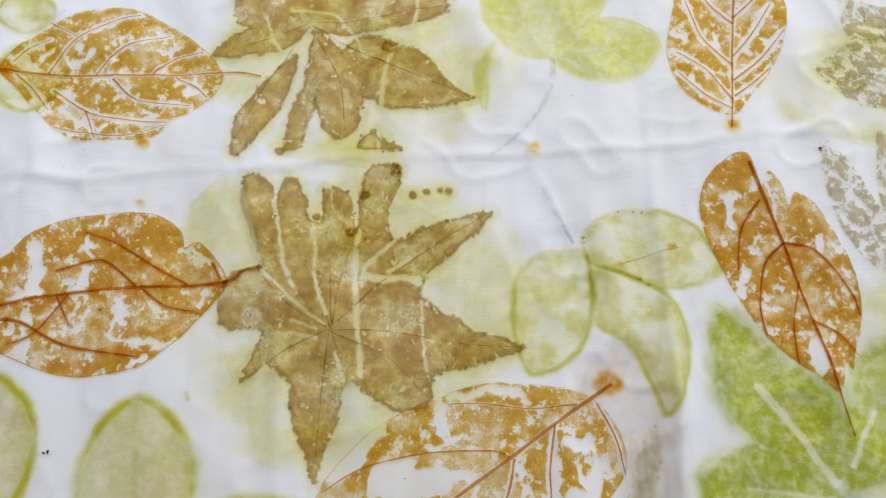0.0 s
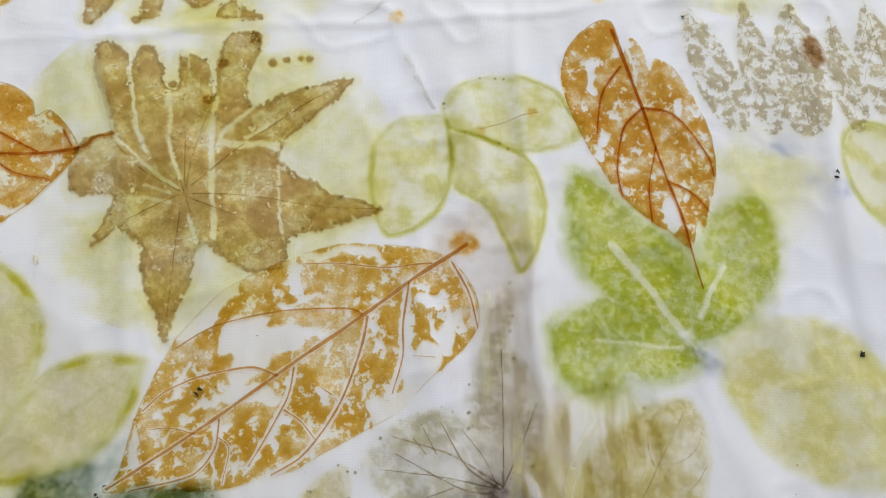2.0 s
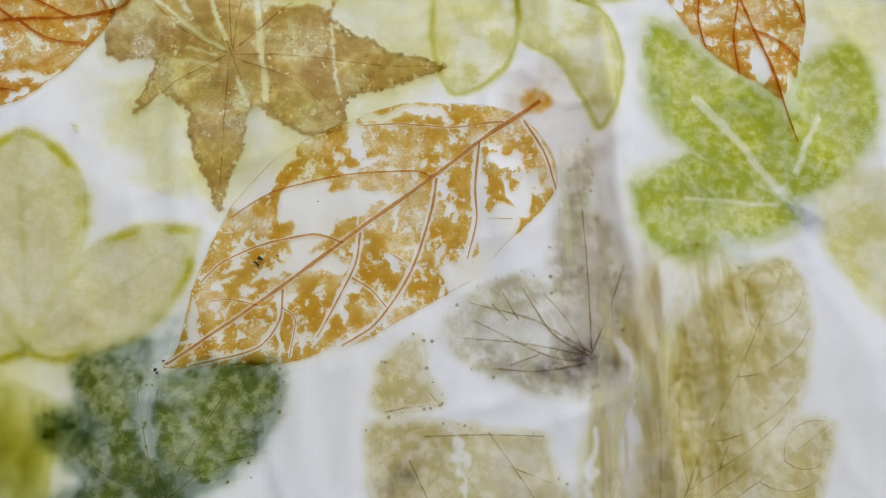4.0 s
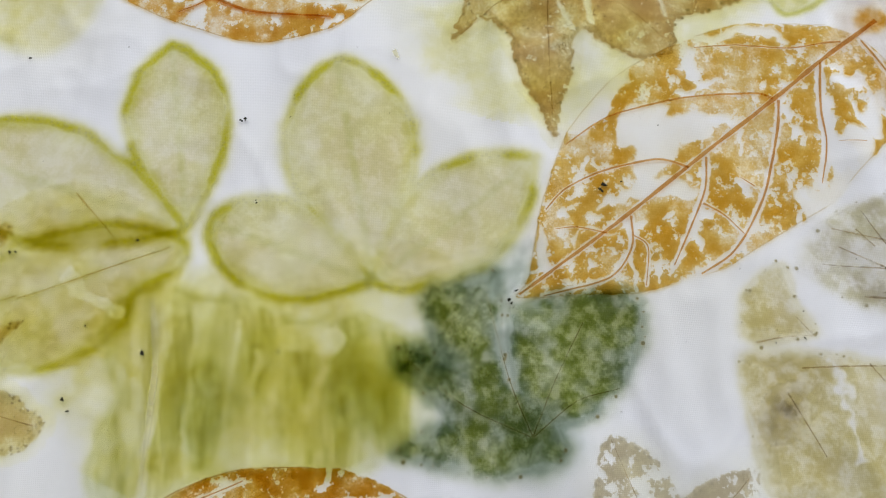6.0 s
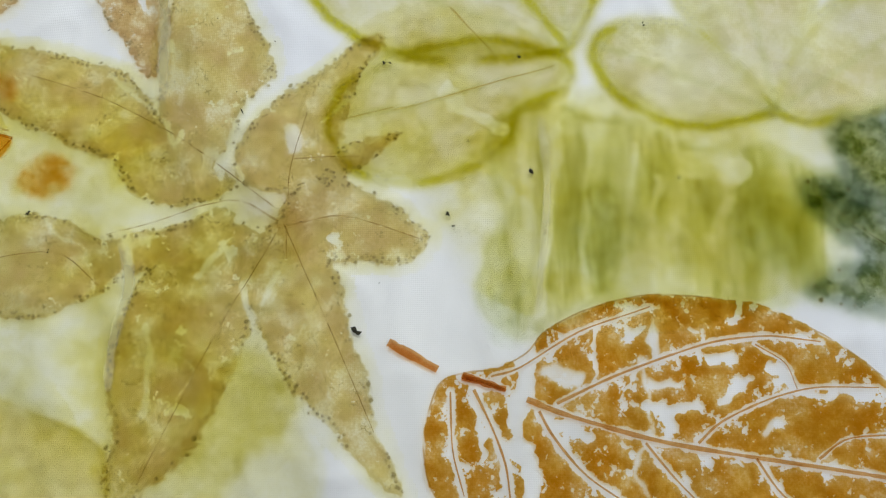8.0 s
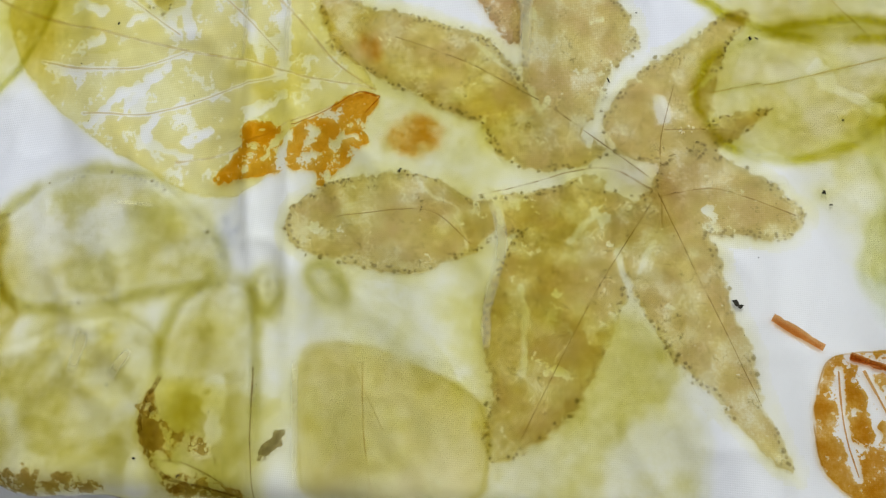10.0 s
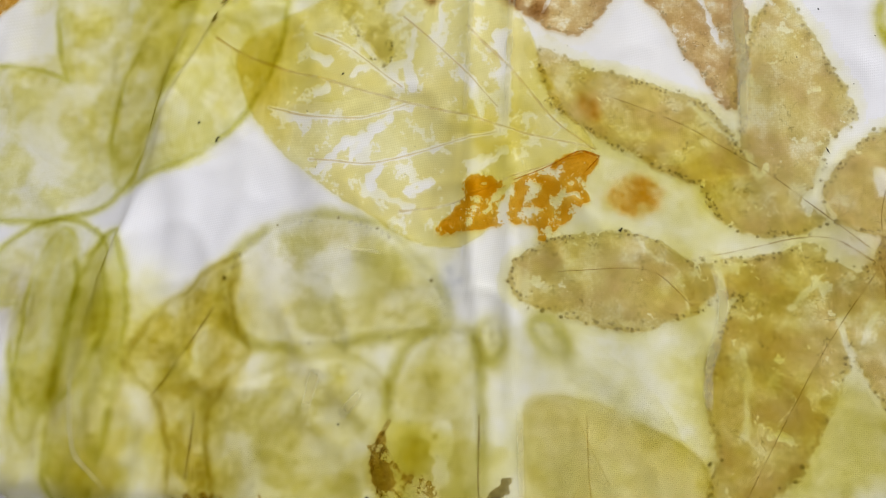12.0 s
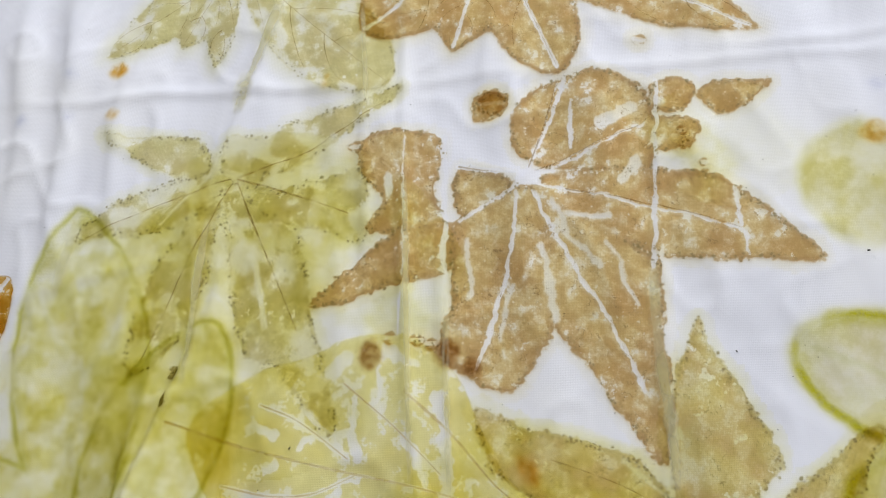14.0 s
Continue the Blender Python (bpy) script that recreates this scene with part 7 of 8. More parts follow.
drawn_leaf("leaf_print", "orange leaf print with white veins", AMBER, [[(-0.2405, 0.4050), (-0.2289, 0.4285), (-0.2065, 0.4456), (-0.1869, 0.4559), (-0.1618, 0.4597), (-0.1354, 0.4532), (-0.1127, 0.4397), (-0.0896, 0.4199), (-0.0811, 0.4087), (-0.0772, 0.4020), (-0.0816, 0.3862), (-0.0974, 0.3721), (-0.1127, 0.3628), (-0.1235, 0.3513), (-0.1512, 0.3481), (-0.1753, 0.3489), (-0.1922, 0.3547), (-0.2113, 0.3730), (-0.2273, 0.3903)]],
    veins=[([(-0.2414, 0.4050), (-0.2037, 0.4014), (-0.1582, 0.4006), (-0.1046, 0.4028), (-0.0674, 0.4040), (-0.0496, 0.4002)], 0.0021, 0.0011, 0.90),
        ([(-0.2059, 0.4023), (-0.1914, 0.4292), (-0.1644, 0.4469), (-0.1439, 0.4531)], 0.0014, 0.0007, 1.50),
        ([(-0.1707, 0.4015), (-0.1530, 0.4245), (-0.1208, 0.4371)], 0.0014, 0.0007, 1.35),
        ([(-0.1295, 0.4027), (-0.1145, 0.4173), (-0.0940, 0.4214)], 0.0014, 0.0007, 1.20),
        ([(-0.1995, 0.3881), (-0.1702, 0.3695), (-0.1412, 0.3641), (-0.1146, 0.3619)], 0.0014, 0.0007, 1.65),
        ([(-0.1578, 0.3978), (-0.1393, 0.3813), (-0.0998, 0.3758)], 0.0014, 0.0007, 1.35),
        ([(-0.1127, 0.4004), (-0.0974, 0.3923), (-0.0878, 0.3829)], 0.0014, 0.0007, 1.20),
        ([(-0.1746, 0.3718), (-0.1650, 0.3498)], 0.0014, 0.0007, 1.35),
        ([(-0.2283, 0.4012), (-0.2138, 0.3880), (-0.2009, 0.3717)], 0.0014, 0.0007, 1.80),
        ([(-0.2322, 0.4118), (-0.2240, 0.4241), (-0.2086, 0.4326)], 0.0014, 0.0007, 1.65),
        ([(-0.2109, 0.4466), (-0.1877, 0.4327)], 0.0011, 0.0006, 0.90),
        ([(-0.1947, 0.3579), (-0.1516, 0.3512), (-0.1164, 0.3596)], 0.0010, 0.0005, 0.75)], vein_material=VEIN_RUST,
    bare=[([(-0.2144, 0.4168), (-0.2069, 0.4217)], 0.0058),
        ([(-0.2130, 0.3833), (-0.2057, 0.3763)], 0.0065),
        ([(-0.1888, 0.4121), (-0.1736, 0.4219)], 0.0033),
        ([(-0.1585, 0.3580), (-0.1639, 0.3535)], 0.0040),
        ([(-0.1195, 0.4247), (-0.1114, 0.4272)], 0.0042),
        ([(-0.1032, 0.3885), (-0.0969, 0.3871)], 0.0049),
        ([(-0.1340, 0.3719), (-0.1289, 0.3696)], 0.0033),
        ([(-0.1870, 0.3602), (-0.1840, 0.3534)], 0.0048)],
    pale=[([(-0.2260, 0.4119), (-0.2124, 0.4047)], 0.0066),
        ([(-0.1960, 0.3787), (-0.1728, 0.3594)], 0.0041)])
drawn_leaf("leaf_print", "dense orange leaf print with bare torn patches", SOLID_ORANGE, [[(-0.2114, 0.2604), (-0.1952, 0.2768), (-0.1701, 0.2876), (-0.1359, 0.2918), (-0.1116, 0.2894), (-0.0965, 0.2785), (-0.0930, 0.2670), (-0.0834, 0.2707), (-0.0699, 0.2572), (-0.0609, 0.2412), (-0.0674, 0.2294), (-0.0781, 0.2170), (-0.0913, 0.2018), (-0.1113, 0.1854), (-0.1287, 0.1803), (-0.1536, 0.1778), (-0.1759, 0.1822), (-0.2031, 0.1934), (-0.2314, 0.2084), (-0.2491, 0.2237), (-0.2382, 0.2432)]],
    veins=[([(-0.0379, 0.2515), (-0.0510, 0.2491), (-0.0635, 0.2412), (-0.1363, 0.2372), (-0.1802, 0.2314), (-0.2089, 0.2256), (-0.2412, 0.2210)], 0.0026, 0.0014, 0.30),
        ([(-0.0879, 0.2404), (-0.1120, 0.2532), (-0.1387, 0.2694), (-0.1609, 0.2776)], 0.0013, 0.0007, 0.15),
        ([(-0.1216, 0.2388), (-0.1466, 0.2572), (-0.1756, 0.2491)], 0.0019, 0.0010, 0.15),
        ([(-0.1176, 0.2372), (-0.1013, 0.2255), (-0.0785, 0.2208)], 0.0013, 0.0007, 0.30),
        ([(-0.2072, 0.2160), (-0.1920, 0.2133), (-0.1640, 0.1989), (-0.1156, 0.1906)], 0.0022, 0.0012, 0.15),
        ([(-0.1657, 0.2333), (-0.1835, 0.2064), (-0.2004, 0.1989)], 0.0013, 0.0007, 0.30),
        ([(-0.1728, 0.2314), (-0.1624, 0.2121)], 0.0013, 0.0007, 0.30),
        ([(-0.0724, 0.2552), (-0.0656, 0.2432)], 0.0013, 0.0007, 0.30)], vein_material=VEIN_RUST,
    bare=[([(-0.1932, 0.2645), (-0.1884, 0.2492)], 0.0099),
        ([(-0.1849, 0.2484), (-0.1888, 0.2381)], 0.0091),
        ([(-0.1603, 0.2735), (-0.1547, 0.2612)], 0.0038),
        ([(-0.1576, 0.2499), (-0.1589, 0.2333)], 0.0068),
        ([(-0.1566, 0.2275), (-0.1652, 0.2064)], 0.0033),
        ([(-0.1313, 0.2275), (-0.1274, 0.2120)], 0.0056),
        ([(-0.2044, 0.2314), (-0.1829, 0.2365)], 0.0033),
        ([(-0.1877, 0.2140), (-0.1888, 0.1944)], 0.0051),
        ([(-0.1166, 0.1869), (-0.1076, 0.1906)], 0.0051),
        ([(-0.1319, 0.2178), (-0.1359, 0.2064)], 0.0033),
        ([(-0.1481, 0.2818), (-0.1450, 0.2902)], 0.0019),
        ([(-0.0951, 0.2653), (-0.0825, 0.2612), (-0.0741, 0.2532)], 0.0034),
        ([(-0.0806, 0.2235), (-0.0741, 0.2333)], 0.0037),
        ([(-0.1985, 0.2083), (-0.2036, 0.2065)], 0.0037)],
    pale=[([(-0.2318, 0.2295), (-0.2192, 0.2412)], 0.0093),
        ([(-0.0951, 0.2025), (-0.1317, 0.2026)], 0.0051)])
drawn_leaf("leaf_print", "upright dense orange leaf print with flaked gaps", SOLID_ORANGE, [[(0.2637, 0.2921), (0.2681, 0.3123), (0.2781, 0.3261), (0.2926, 0.3368), (0.3021, 0.3369), (0.3065, 0.3229), (0.3094, 0.3101), (0.3148, 0.3229), (0.3233, 0.3138), (0.3268, 0.2974), (0.3320, 0.3078), (0.3443, 0.3001), (0.3573, 0.2742), (0.3652, 0.2480), (0.3657, 0.2226), (0.3605, 0.2020), (0.3519, 0.1780), (0.3481, 0.1844), (0.3404, 0.1663), (0.3258, 0.1784), (0.2980, 0.2048), (0.2799, 0.2393), (0.2685, 0.2679)]],
    veins=[([(0.3024, 0.3308), (0.3115, 0.2988), (0.3216, 0.2612), (0.3291, 0.2230), (0.3369, 0.1902), (0.3417, 0.1585), (0.3455, 0.1385)], 0.0025, 0.0013, 0.00),
        ([(0.3069, 0.3019), (0.2920, 0.2810), (0.2860, 0.2507)], 0.0017, 0.0009, 0.00),
        ([(0.3197, 0.2699), (0.3050, 0.2548), (0.2975, 0.2232), (0.2993, 0.2027)], 0.0017, 0.0009, 0.00),
        ([(0.3197, 0.2699), (0.3400, 0.2646), (0.3603, 0.2353), (0.3643, 0.2185)], 0.0017, 0.0009, 0.00),
        ([(0.3266, 0.2419), (0.3182, 0.2127), (0.3170, 0.1844)], 0.0013, 0.0007, 0.00),
        ([(0.3309, 0.2147), (0.3485, 0.2054), (0.3591, 0.1919)], 0.0013, 0.0007, 0.00)], vein_material=VEIN_RUST,
    bare=[([(0.2876, 0.3033), (0.2844, 0.2854)], 0.0081),
        ([(0.3440, 0.2742), (0.3439, 0.2633)], 0.0061),
        ([(0.2900, 0.2506), (0.2868, 0.2337)], 0.0063),
        ([(0.3296, 0.1943), (0.3323, 0.1842)], 0.0124),
        ([(0.3029, 0.3147), (0.3037, 0.3101)], 0.0033),
        ([(0.3264, 0.2334), (0.3272, 0.2305)], 0.0047),
        ([(0.3076, 0.2231), (0.3106, 0.2215)], 0.0027),
        ([(0.3433, 0.2104), (0.3425, 0.1982)], 0.0031),
        ([(0.3136, 0.3193), (0.3176, 0.2876)], 0.0025)])
drawn_leaf("leaf_print", "orange leaf print with broad white veins", AMBER, [[(0.2539, 0.4243), (0.2605, 0.4548), (0.2718, 0.4917), (0.2903, 0.5164), (0.3140, 0.5249), (0.3367, 0.5085), (0.3490, 0.4789), (0.3494, 0.4554), (0.3400, 0.4248), (0.3285, 0.4050), (0.3131, 0.3865), (0.2992, 0.3699), (0.2899, 0.3694), (0.2742, 0.3778), (0.2593, 0.3949)]],
    veins=[([(0.3178, 0.5194), (0.3106, 0.4707), (0.3035, 0.4196), (0.2983, 0.3855), (0.2939, 0.3582)], 0.0023, 0.0012, 1.20),
        ([(0.3028, 0.4137), (0.2813, 0.4386), (0.2726, 0.4705)], 0.0015, 0.0008, 2.10),
        ([(0.2982, 0.3817), (0.2819, 0.4072), (0.2606, 0.4234)], 0.0014, 0.0008, 2.10),
        ([(0.2963, 0.3737), (0.2754, 0.3878), (0.2605, 0.4056)], 0.0014, 0.0008, 1.80),
        ([(0.3041, 0.4206), (0.3205, 0.4398), (0.3383, 0.4667)], 0.0015, 0.0008, 2.10),
        ([(0.3013, 0.3990), (0.3238, 0.4173), (0.3452, 0.4425)], 0.0014, 0.0008, 2.10),
        ([(0.2998, 0.3846), (0.3168, 0.3976), (0.3314, 0.4109)], 0.0014, 0.0008, 1.95),
        ([(0.3079, 0.4499), (0.2894, 0.4706), (0.2836, 0.4972)], 0.0015, 0.0008, 1.95),
        ([(0.3086, 0.4551), (0.3299, 0.4762), (0.3382, 0.5031)], 0.0015, 0.0008, 1.95)], vein_material=VEIN_RUST,
    bare=[([(0.2704, 0.3998), (0.2723, 0.3902)], 0.0059),
        ([(0.3101, 0.3952), (0.3112, 0.3880)], 0.0043),
        ([(0.2922, 0.4396), (0.2953, 0.4296)], 0.0043),
        ([(0.2619, 0.4394), (0.2700, 0.4344)], 0.0061)])
drawn_leaf("leaf_print", "large amber leaf print with bare veins and gaps", AMBER, [[(0.1793, 0.1635), (0.1683, 0.1684), (0.1419, 0.1719), (0.1086, 0.1724), (0.0746, 0.1615), (0.0475, 0.1487), (0.0271, 0.1324), (0.0101, 0.1129), (-0.0004, 0.0904), (-0.0090, 0.0684), (-0.0138, 0.0498), (-0.0187, 0.0317), (-0.0249, 0.0240), (-0.0095, 0.0233), (0.0143, 0.0234), (0.0352, 0.0227), (0.0474, 0.0244), (0.0628, 0.0280), (0.0814, 0.0318), (0.0943, 0.0385), (0.1140, 0.0486), (0.1306, 0.0571), (0.1475, 0.0658), (0.1624, 0.0813), (0.1771, 0.0938), (0.1905, 0.1067), (0.1979, 0.1200), (0.1970, 0.1376), (0.1894, 0.1529)]],
    veins=[([(0.1932, 0.1727), (0.1590, 0.1501), (0.1247, 0.1256), (0.0814, 0.0957), (0.0383, 0.0656), (0.0034, 0.0426), (-0.0237, 0.0251)], 0.0026, 0.0014, 1.05),
        ([(0.1696, 0.1593), (0.1400, 0.1565), (0.1073, 0.1599), (0.0859, 0.1595)], 0.0011, 0.0006, 0.45),
        ([(0.1248, 0.1263), (0.1139, 0.1303), (0.0717, 0.1290), (0.0327, 0.1201), (0.0082, 0.1057)], 0.0014, 0.0007, 0.22),
        ([(0.0729, 0.0889), (0.0561, 0.0945), (0.0244, 0.0890), (0.0053, 0.0803), (-0.0060, 0.0691)], 0.0013, 0.0007, 0.60),
        ([(0.1279, 0.1254), (0.1241, 0.1068), (0.1123, 0.0743), (0.0989, 0.0526), (0.0867, 0.0392), (0.0706, 0.0303)], 0.0016, 0.0009, 1.50),
        ([(0.0828, 0.0940), (0.0795, 0.0761), (0.0682, 0.0544), (0.0574, 0.0357)], 0.0013, 0.0007, 1.35),
        ([(0.1542, 0.1461), (0.1499, 0.1191), (0.1494, 0.0987), (0.1425, 0.0759)], 0.0014, 0.0007, 1.80),
        ([(0.1822, 0.1605), (0.1924, 0.1396), (0.1972, 0.1159)], 0.0014, 0.0007, 1.35),
        ([(0.0388, 0.0640), (0.0370, 0.0468), (0.0238, 0.0316), (-0.0110, 0.0240)], 0.0013, 0.0007, 1.20),
        ([(0.0772, 0.0682), (0.0874, 0.0612), (0.0962, 0.0503)], 0.0011, 0.0006, 0.75),
        ([(0.0254, 0.0553), (0.0103, 0.0593), (-0.0019, 0.0585)], 0.0010, 0.0005, 0.45),
        ([(0.0389, 0.0530), (0.0455, 0.0463), (0.0421, 0.0262)], 0.0008, 0.0004, 0.75),
        ([(0.1062, 0.0763), (0.0989, 0.0816)], 0.0008, 0.0004, 0.45),
        ([(0.1696, 0.0976), (0.1553, 0.0991)], 0.0005, 0.0003, 0.30)], vein_material=VEIN_RUST,
    bare=[([(0.0820, 0.1533), (0.0845, 0.1447)], 0.0091),
        ([(0.0736, 0.1327), (0.0970, 0.1398)], 0.0039),
        ([(0.1636, 0.1351), (0.1741, 0.1352)], 0.0079),
        ([(0.1555, 0.1240), (0.1503, 0.1054)], 0.0059),
        ([(0.1536, 0.0985), (0.1563, 0.0876)], 0.0128),
        ([(0.1766, 0.1404), (0.1789, 0.1227)], 0.0059),
        ([(0.1854, 0.1224), (0.1865, 0.1165)], 0.0046),
        ([(0.1321, 0.1193), (0.1330, 0.1165)], 0.0071),
        ([(0.1350, 0.1069), (0.1333, 0.1029)], 0.0051),
        ([(0.0899, 0.1171), (0.0989, 0.1115)], 0.0051),
        ([(0.0746, 0.0636), (0.0817, 0.0593)], 0.0062),
        ([(0.0731, 0.0573), (0.0697, 0.0434)], 0.0043),
        ([(0.0558, 0.0608), (0.0611, 0.0643)], 0.0037),
        ([(0.0349, 0.0604), (0.0455, 0.0583)], 0.0043),
        ([(0.0181, 0.0975), (0.0144, 0.0889)], 0.0031),
        ([(0.0023, 0.0690), (0.0046, 0.0657)], 0.0043),
        ([(0.0372, 0.0422), (0.0371, 0.0232)], 0.0030),
        ([(0.0154, 0.0419), (0.0177, 0.0399)], 0.0036),
        ([(0.1058, 0.1095), (0.1024, 0.0962)], 0.0032),
        ([(0.0987, 0.0790), (0.1009, 0.0762)], 0.0056),
        ([(0.1328, 0.0738), (0.1345, 0.0679)], 0.0050),
        ([(0.1279, 0.0605), (0.1243, 0.0512)], 0.0031),
        ([(-0.0149, 0.0361), (-0.0028, 0.0384)], 0.0030),
        ([(0.0106, 0.0930), (0.0063, 0.0998)], 0.0025),
        ([(0.0517, 0.0398), (0.0477, 0.0277)], 0.0024),
        ([(0.1682, 0.1216), (0.1711, 0.1077)], 0.0033),
        ([(0.0271, 0.0351), (0.0335, 0.0408)], 0.0027)],
    pale=[([(0.0686, 0.1689), (0.1329, 0.1665)], 0.0085),
        ([(0.0372, 0.1405), (0.0135, 0.1178)], 0.0160),
        ([(0.0550, 0.1207), (0.0445, 0.1077), (0.0779, 0.1093)], 0.0178),
        ([(0.0628, 0.1001), (0.0455, 0.0797), (0.0671, 0.0768)], 0.0139),
        ([(0.0233, 0.0713), (0.0452, 0.0749)], 0.0055),
        ([(0.1648, 0.0979), (0.1563, 0.0718), (0.1377, 0.0632)], 0.0192),
        ([(0.1774, 0.1280), (0.1770, 0.0972)], 0.0085),
        ([(-0.0089, 0.0372), (-0.0110, 0.0590)], 0.0048),
        ([(0.0257, 0.0600), (0.0099, 0.0515)], 0.0037)])
leaf_f = drawn_leaf("leaf_print", "rust orange leaf print with bare white veins", RUST, [[(-0.2536, -0.0904), (-0.2591, -0.1034), (-0.2610, -0.1191), (-0.2559, -0.1380), (-0.2334, -0.1543), (-0.1996, -0.1663), (-0.1545, -0.1730), (-0.1071, -0.1717), (-0.0590, -0.1630), (-0.0220, -0.1523), (0.0043, -0.1424), (0.0025, -0.1332), (-0.0132, -0.1253), (-0.0312, -0.1152), (-0.0460, -0.1066), (-0.0626, -0.0884), (-0.0835, -0.0713), (-0.1030, -0.0599), (-0.1206, -0.0543), (-0.1413, -0.0524), (-0.1620, -0.0520), (-0.1803, -0.0554), (-0.1960, -0.0616), (-0.2090, -0.0691), (-0.2167, -0.0779), (-0.2295, -0.0848), (-0.2422, -0.0863)]],
    veins=[([(-0.2167, -0.0979), (-0.2040, -0.1030), (-0.1890, -0.1076), (-0.1643, -0.1140), (-0.1397, -0.1184), (-0.0910, -0.1252), (-0.0432, -0.1326), (0.0012, -0.1412)], 0.0024, 0.0013, 1.35),
        ([(-0.2448, -0.0880), (-0.2345, -0.0907), (-0.2255, -0.0941)], 0.0022, 0.0012, 1.50),
        ([(-0.2320, -0.0882), (-0.2193, -0.0842), (-0.1935, -0.0686), (-0.1622, -0.0573)], 0.0011, 0.0006, 1.05),
        ([(-0.2040, -0.0996), (-0.1760, -0.0866), (-0.1372, -0.0729), (-0.1114, -0.0695), (-0.0887, -0.0719)], 0.0013, 0.0007, 1.20),
        ([(-0.1445, -0.1155), (-0.1340, -0.1065), (-0.1134, -0.0970), (-0.0930, -0.0917), (-0.0667, -0.0916)], 0.0011, 0.0006, 1.05),
        ([(-0.0944, -0.1214), (-0.0800, -0.1126), (-0.0441, -0.1107)], 0.0010, 0.0006, 0.75),
        ([(-0.0503, -0.1309), (-0.0370, -0.1222), (-0.0177, -0.1229)], 0.0010, 0.0005, 0.75),
        ([(-0.2395, -0.0939), (-0.2317, -0.1099), (-0.2260, -0.1255), (-0.2238, -0.1430)], 0.0013, 0.0007, 1.80),
        ([(-0.2116, -0.1029), (-0.2054, -0.1139), (-0.1919, -0.1295), (-0.1702, -0.1437)], 0.0013, 0.0007, 1.50),
        ([(-0.1668, -0.1156), (-0.1550, -0.1300), (-0.1365, -0.1487)], 0.0011, 0.0006, 1.35),
        ([(-0.1201, -0.1215), (-0.1091, -0.1375), (-0.0865, -0.1538)], 0.0011, 0.0006, 1.35),
        ([(-0.2497, -0.0949), (-0.2485, -0.1193), (-0.2435, -0.1382)], 0.0009, 0.0005, 1.35),
        ([(-0.1168, -0.0732), (-0.1047, -0.0810), (-0.1005, -0.0923)], 0.0007, 0.0003, 0.90)], vein_material=VEIN_RUST,
    bare=[([(-0.2162, -0.0779), (-0.2179, -0.0954), (-0.2221, -0.1100), (-0.2166, -0.1249), (-0.2141, -0.1432)], 0.0087),
        ([(-0.2294, -0.0890), (-0.2395, -0.0951)], 0.0056),
        ([(-0.1863, -0.0669), (-0.1855, -0.0810)], 0.0033),
        ([(-0.1855, -0.0822), (-0.1914, -0.0958)], 0.0023),
        ([(-0.1213, -0.0559), (-0.1228, -0.0629)], 0.0041),
        ([(-0.1375, -0.0792), (-0.1261, -0.0789)], 0.0051),
        ([(-0.1315, -0.0980), (-0.1224, -0.0890)], 0.0050),
        ([(-0.1078, -0.0822), (-0.1001, -0.0928)], 0.0061),
        ([(-0.0981, -0.0936), (-0.0656, -0.0933)], 0.0033),
        ([(-0.1650, -0.0999), (-0.1425, -0.1010)], 0.0045),
        ([(-0.1525, -0.1013), (-0.1568, -0.1146)], 0.0035),
        ([(-0.2013, -0.0693), (-0.2039, -0.0781)], 0.0023),
        ([(-0.2399, -0.0988), (-0.2360, -0.1218)], 0.0030),
        ([(-0.0437, -0.1078), (-0.0469, -0.1137)], 0.0039),
        ([(-0.1729, -0.0697), (-0.1625, -0.0661)], 0.0026),
        ([(-0.0654, -0.0916), (-0.0586, -0.0979)], 0.0030),
        ([(-0.2091, -0.1054), (-0.1916, -0.1129)], 0.0050),
        ([(-0.1683, -0.0863), (-0.1762, -0.0961)], 0.0025),
        ([(-0.0783, -0.0701), (-0.0831, -0.0801)], 0.0018),
        ([(-0.1445, -0.0664), (-0.1370, -0.0691)], 0.0021),
        ([(-0.0985, -0.0672), (-0.0908, -0.0673)], 0.0020),
        ([(-0.0578, -0.1124), (-0.0562, -0.1196)], 0.0020)],
    pale=[([(-0.2052, -0.0857), (-0.1989, -0.0895)], 0.0092),
        ([(-0.1613, -0.0687), (-0.1591, -0.0763)], 0.0062),
        ([(-0.1634, -0.0913), (-0.1508, -0.0915)], 0.0071),
        ([(-0.1655, -0.0788), (-0.1692, -0.1132), (-0.1675, -0.1368)], 0.0033),
        ([(-0.1115, -0.1044), (-0.1196, -0.1139)], 0.0050)])
ribbon("stalk", leaf_f, [(-0.2771, -0.0737), (-0.2554, -0.0853)], 0.0052, 0.0036, STALK)
ribbon("stalk", leaf_f, [(-0.2445, -0.0880), (-0.2257, -0.0937)], 0.0036, 0.0026, STALK)
leaf_print("leaf_print", "orange leaf print at the far side of wrinkled cloth", RUST, [Lobe((-0.7925, 0.1564), (-0.8603, 0.0594), 0.0555, bulge=0.5, tip_round=0.8)], pairs=5, margin=0.004, vein_lines=VEIN_RUST, vein_wide=0.001)
leaf_print("dye_stain", "orange stalk blot", SPOT, [Lobe((0.1806, 0.1742), (0.2019, 0.1733), 0.0173, bulge=0.5, base_round=0.55, tip_round=0.55)])
leaf_print("dye_stain", "orange stalk blot", SPOT, [Lobe((0.2875, 0.3590), (0.3016, 0.3591), 0.0125, bulge=0.5, base_round=0.55, tip_round=0.55)])
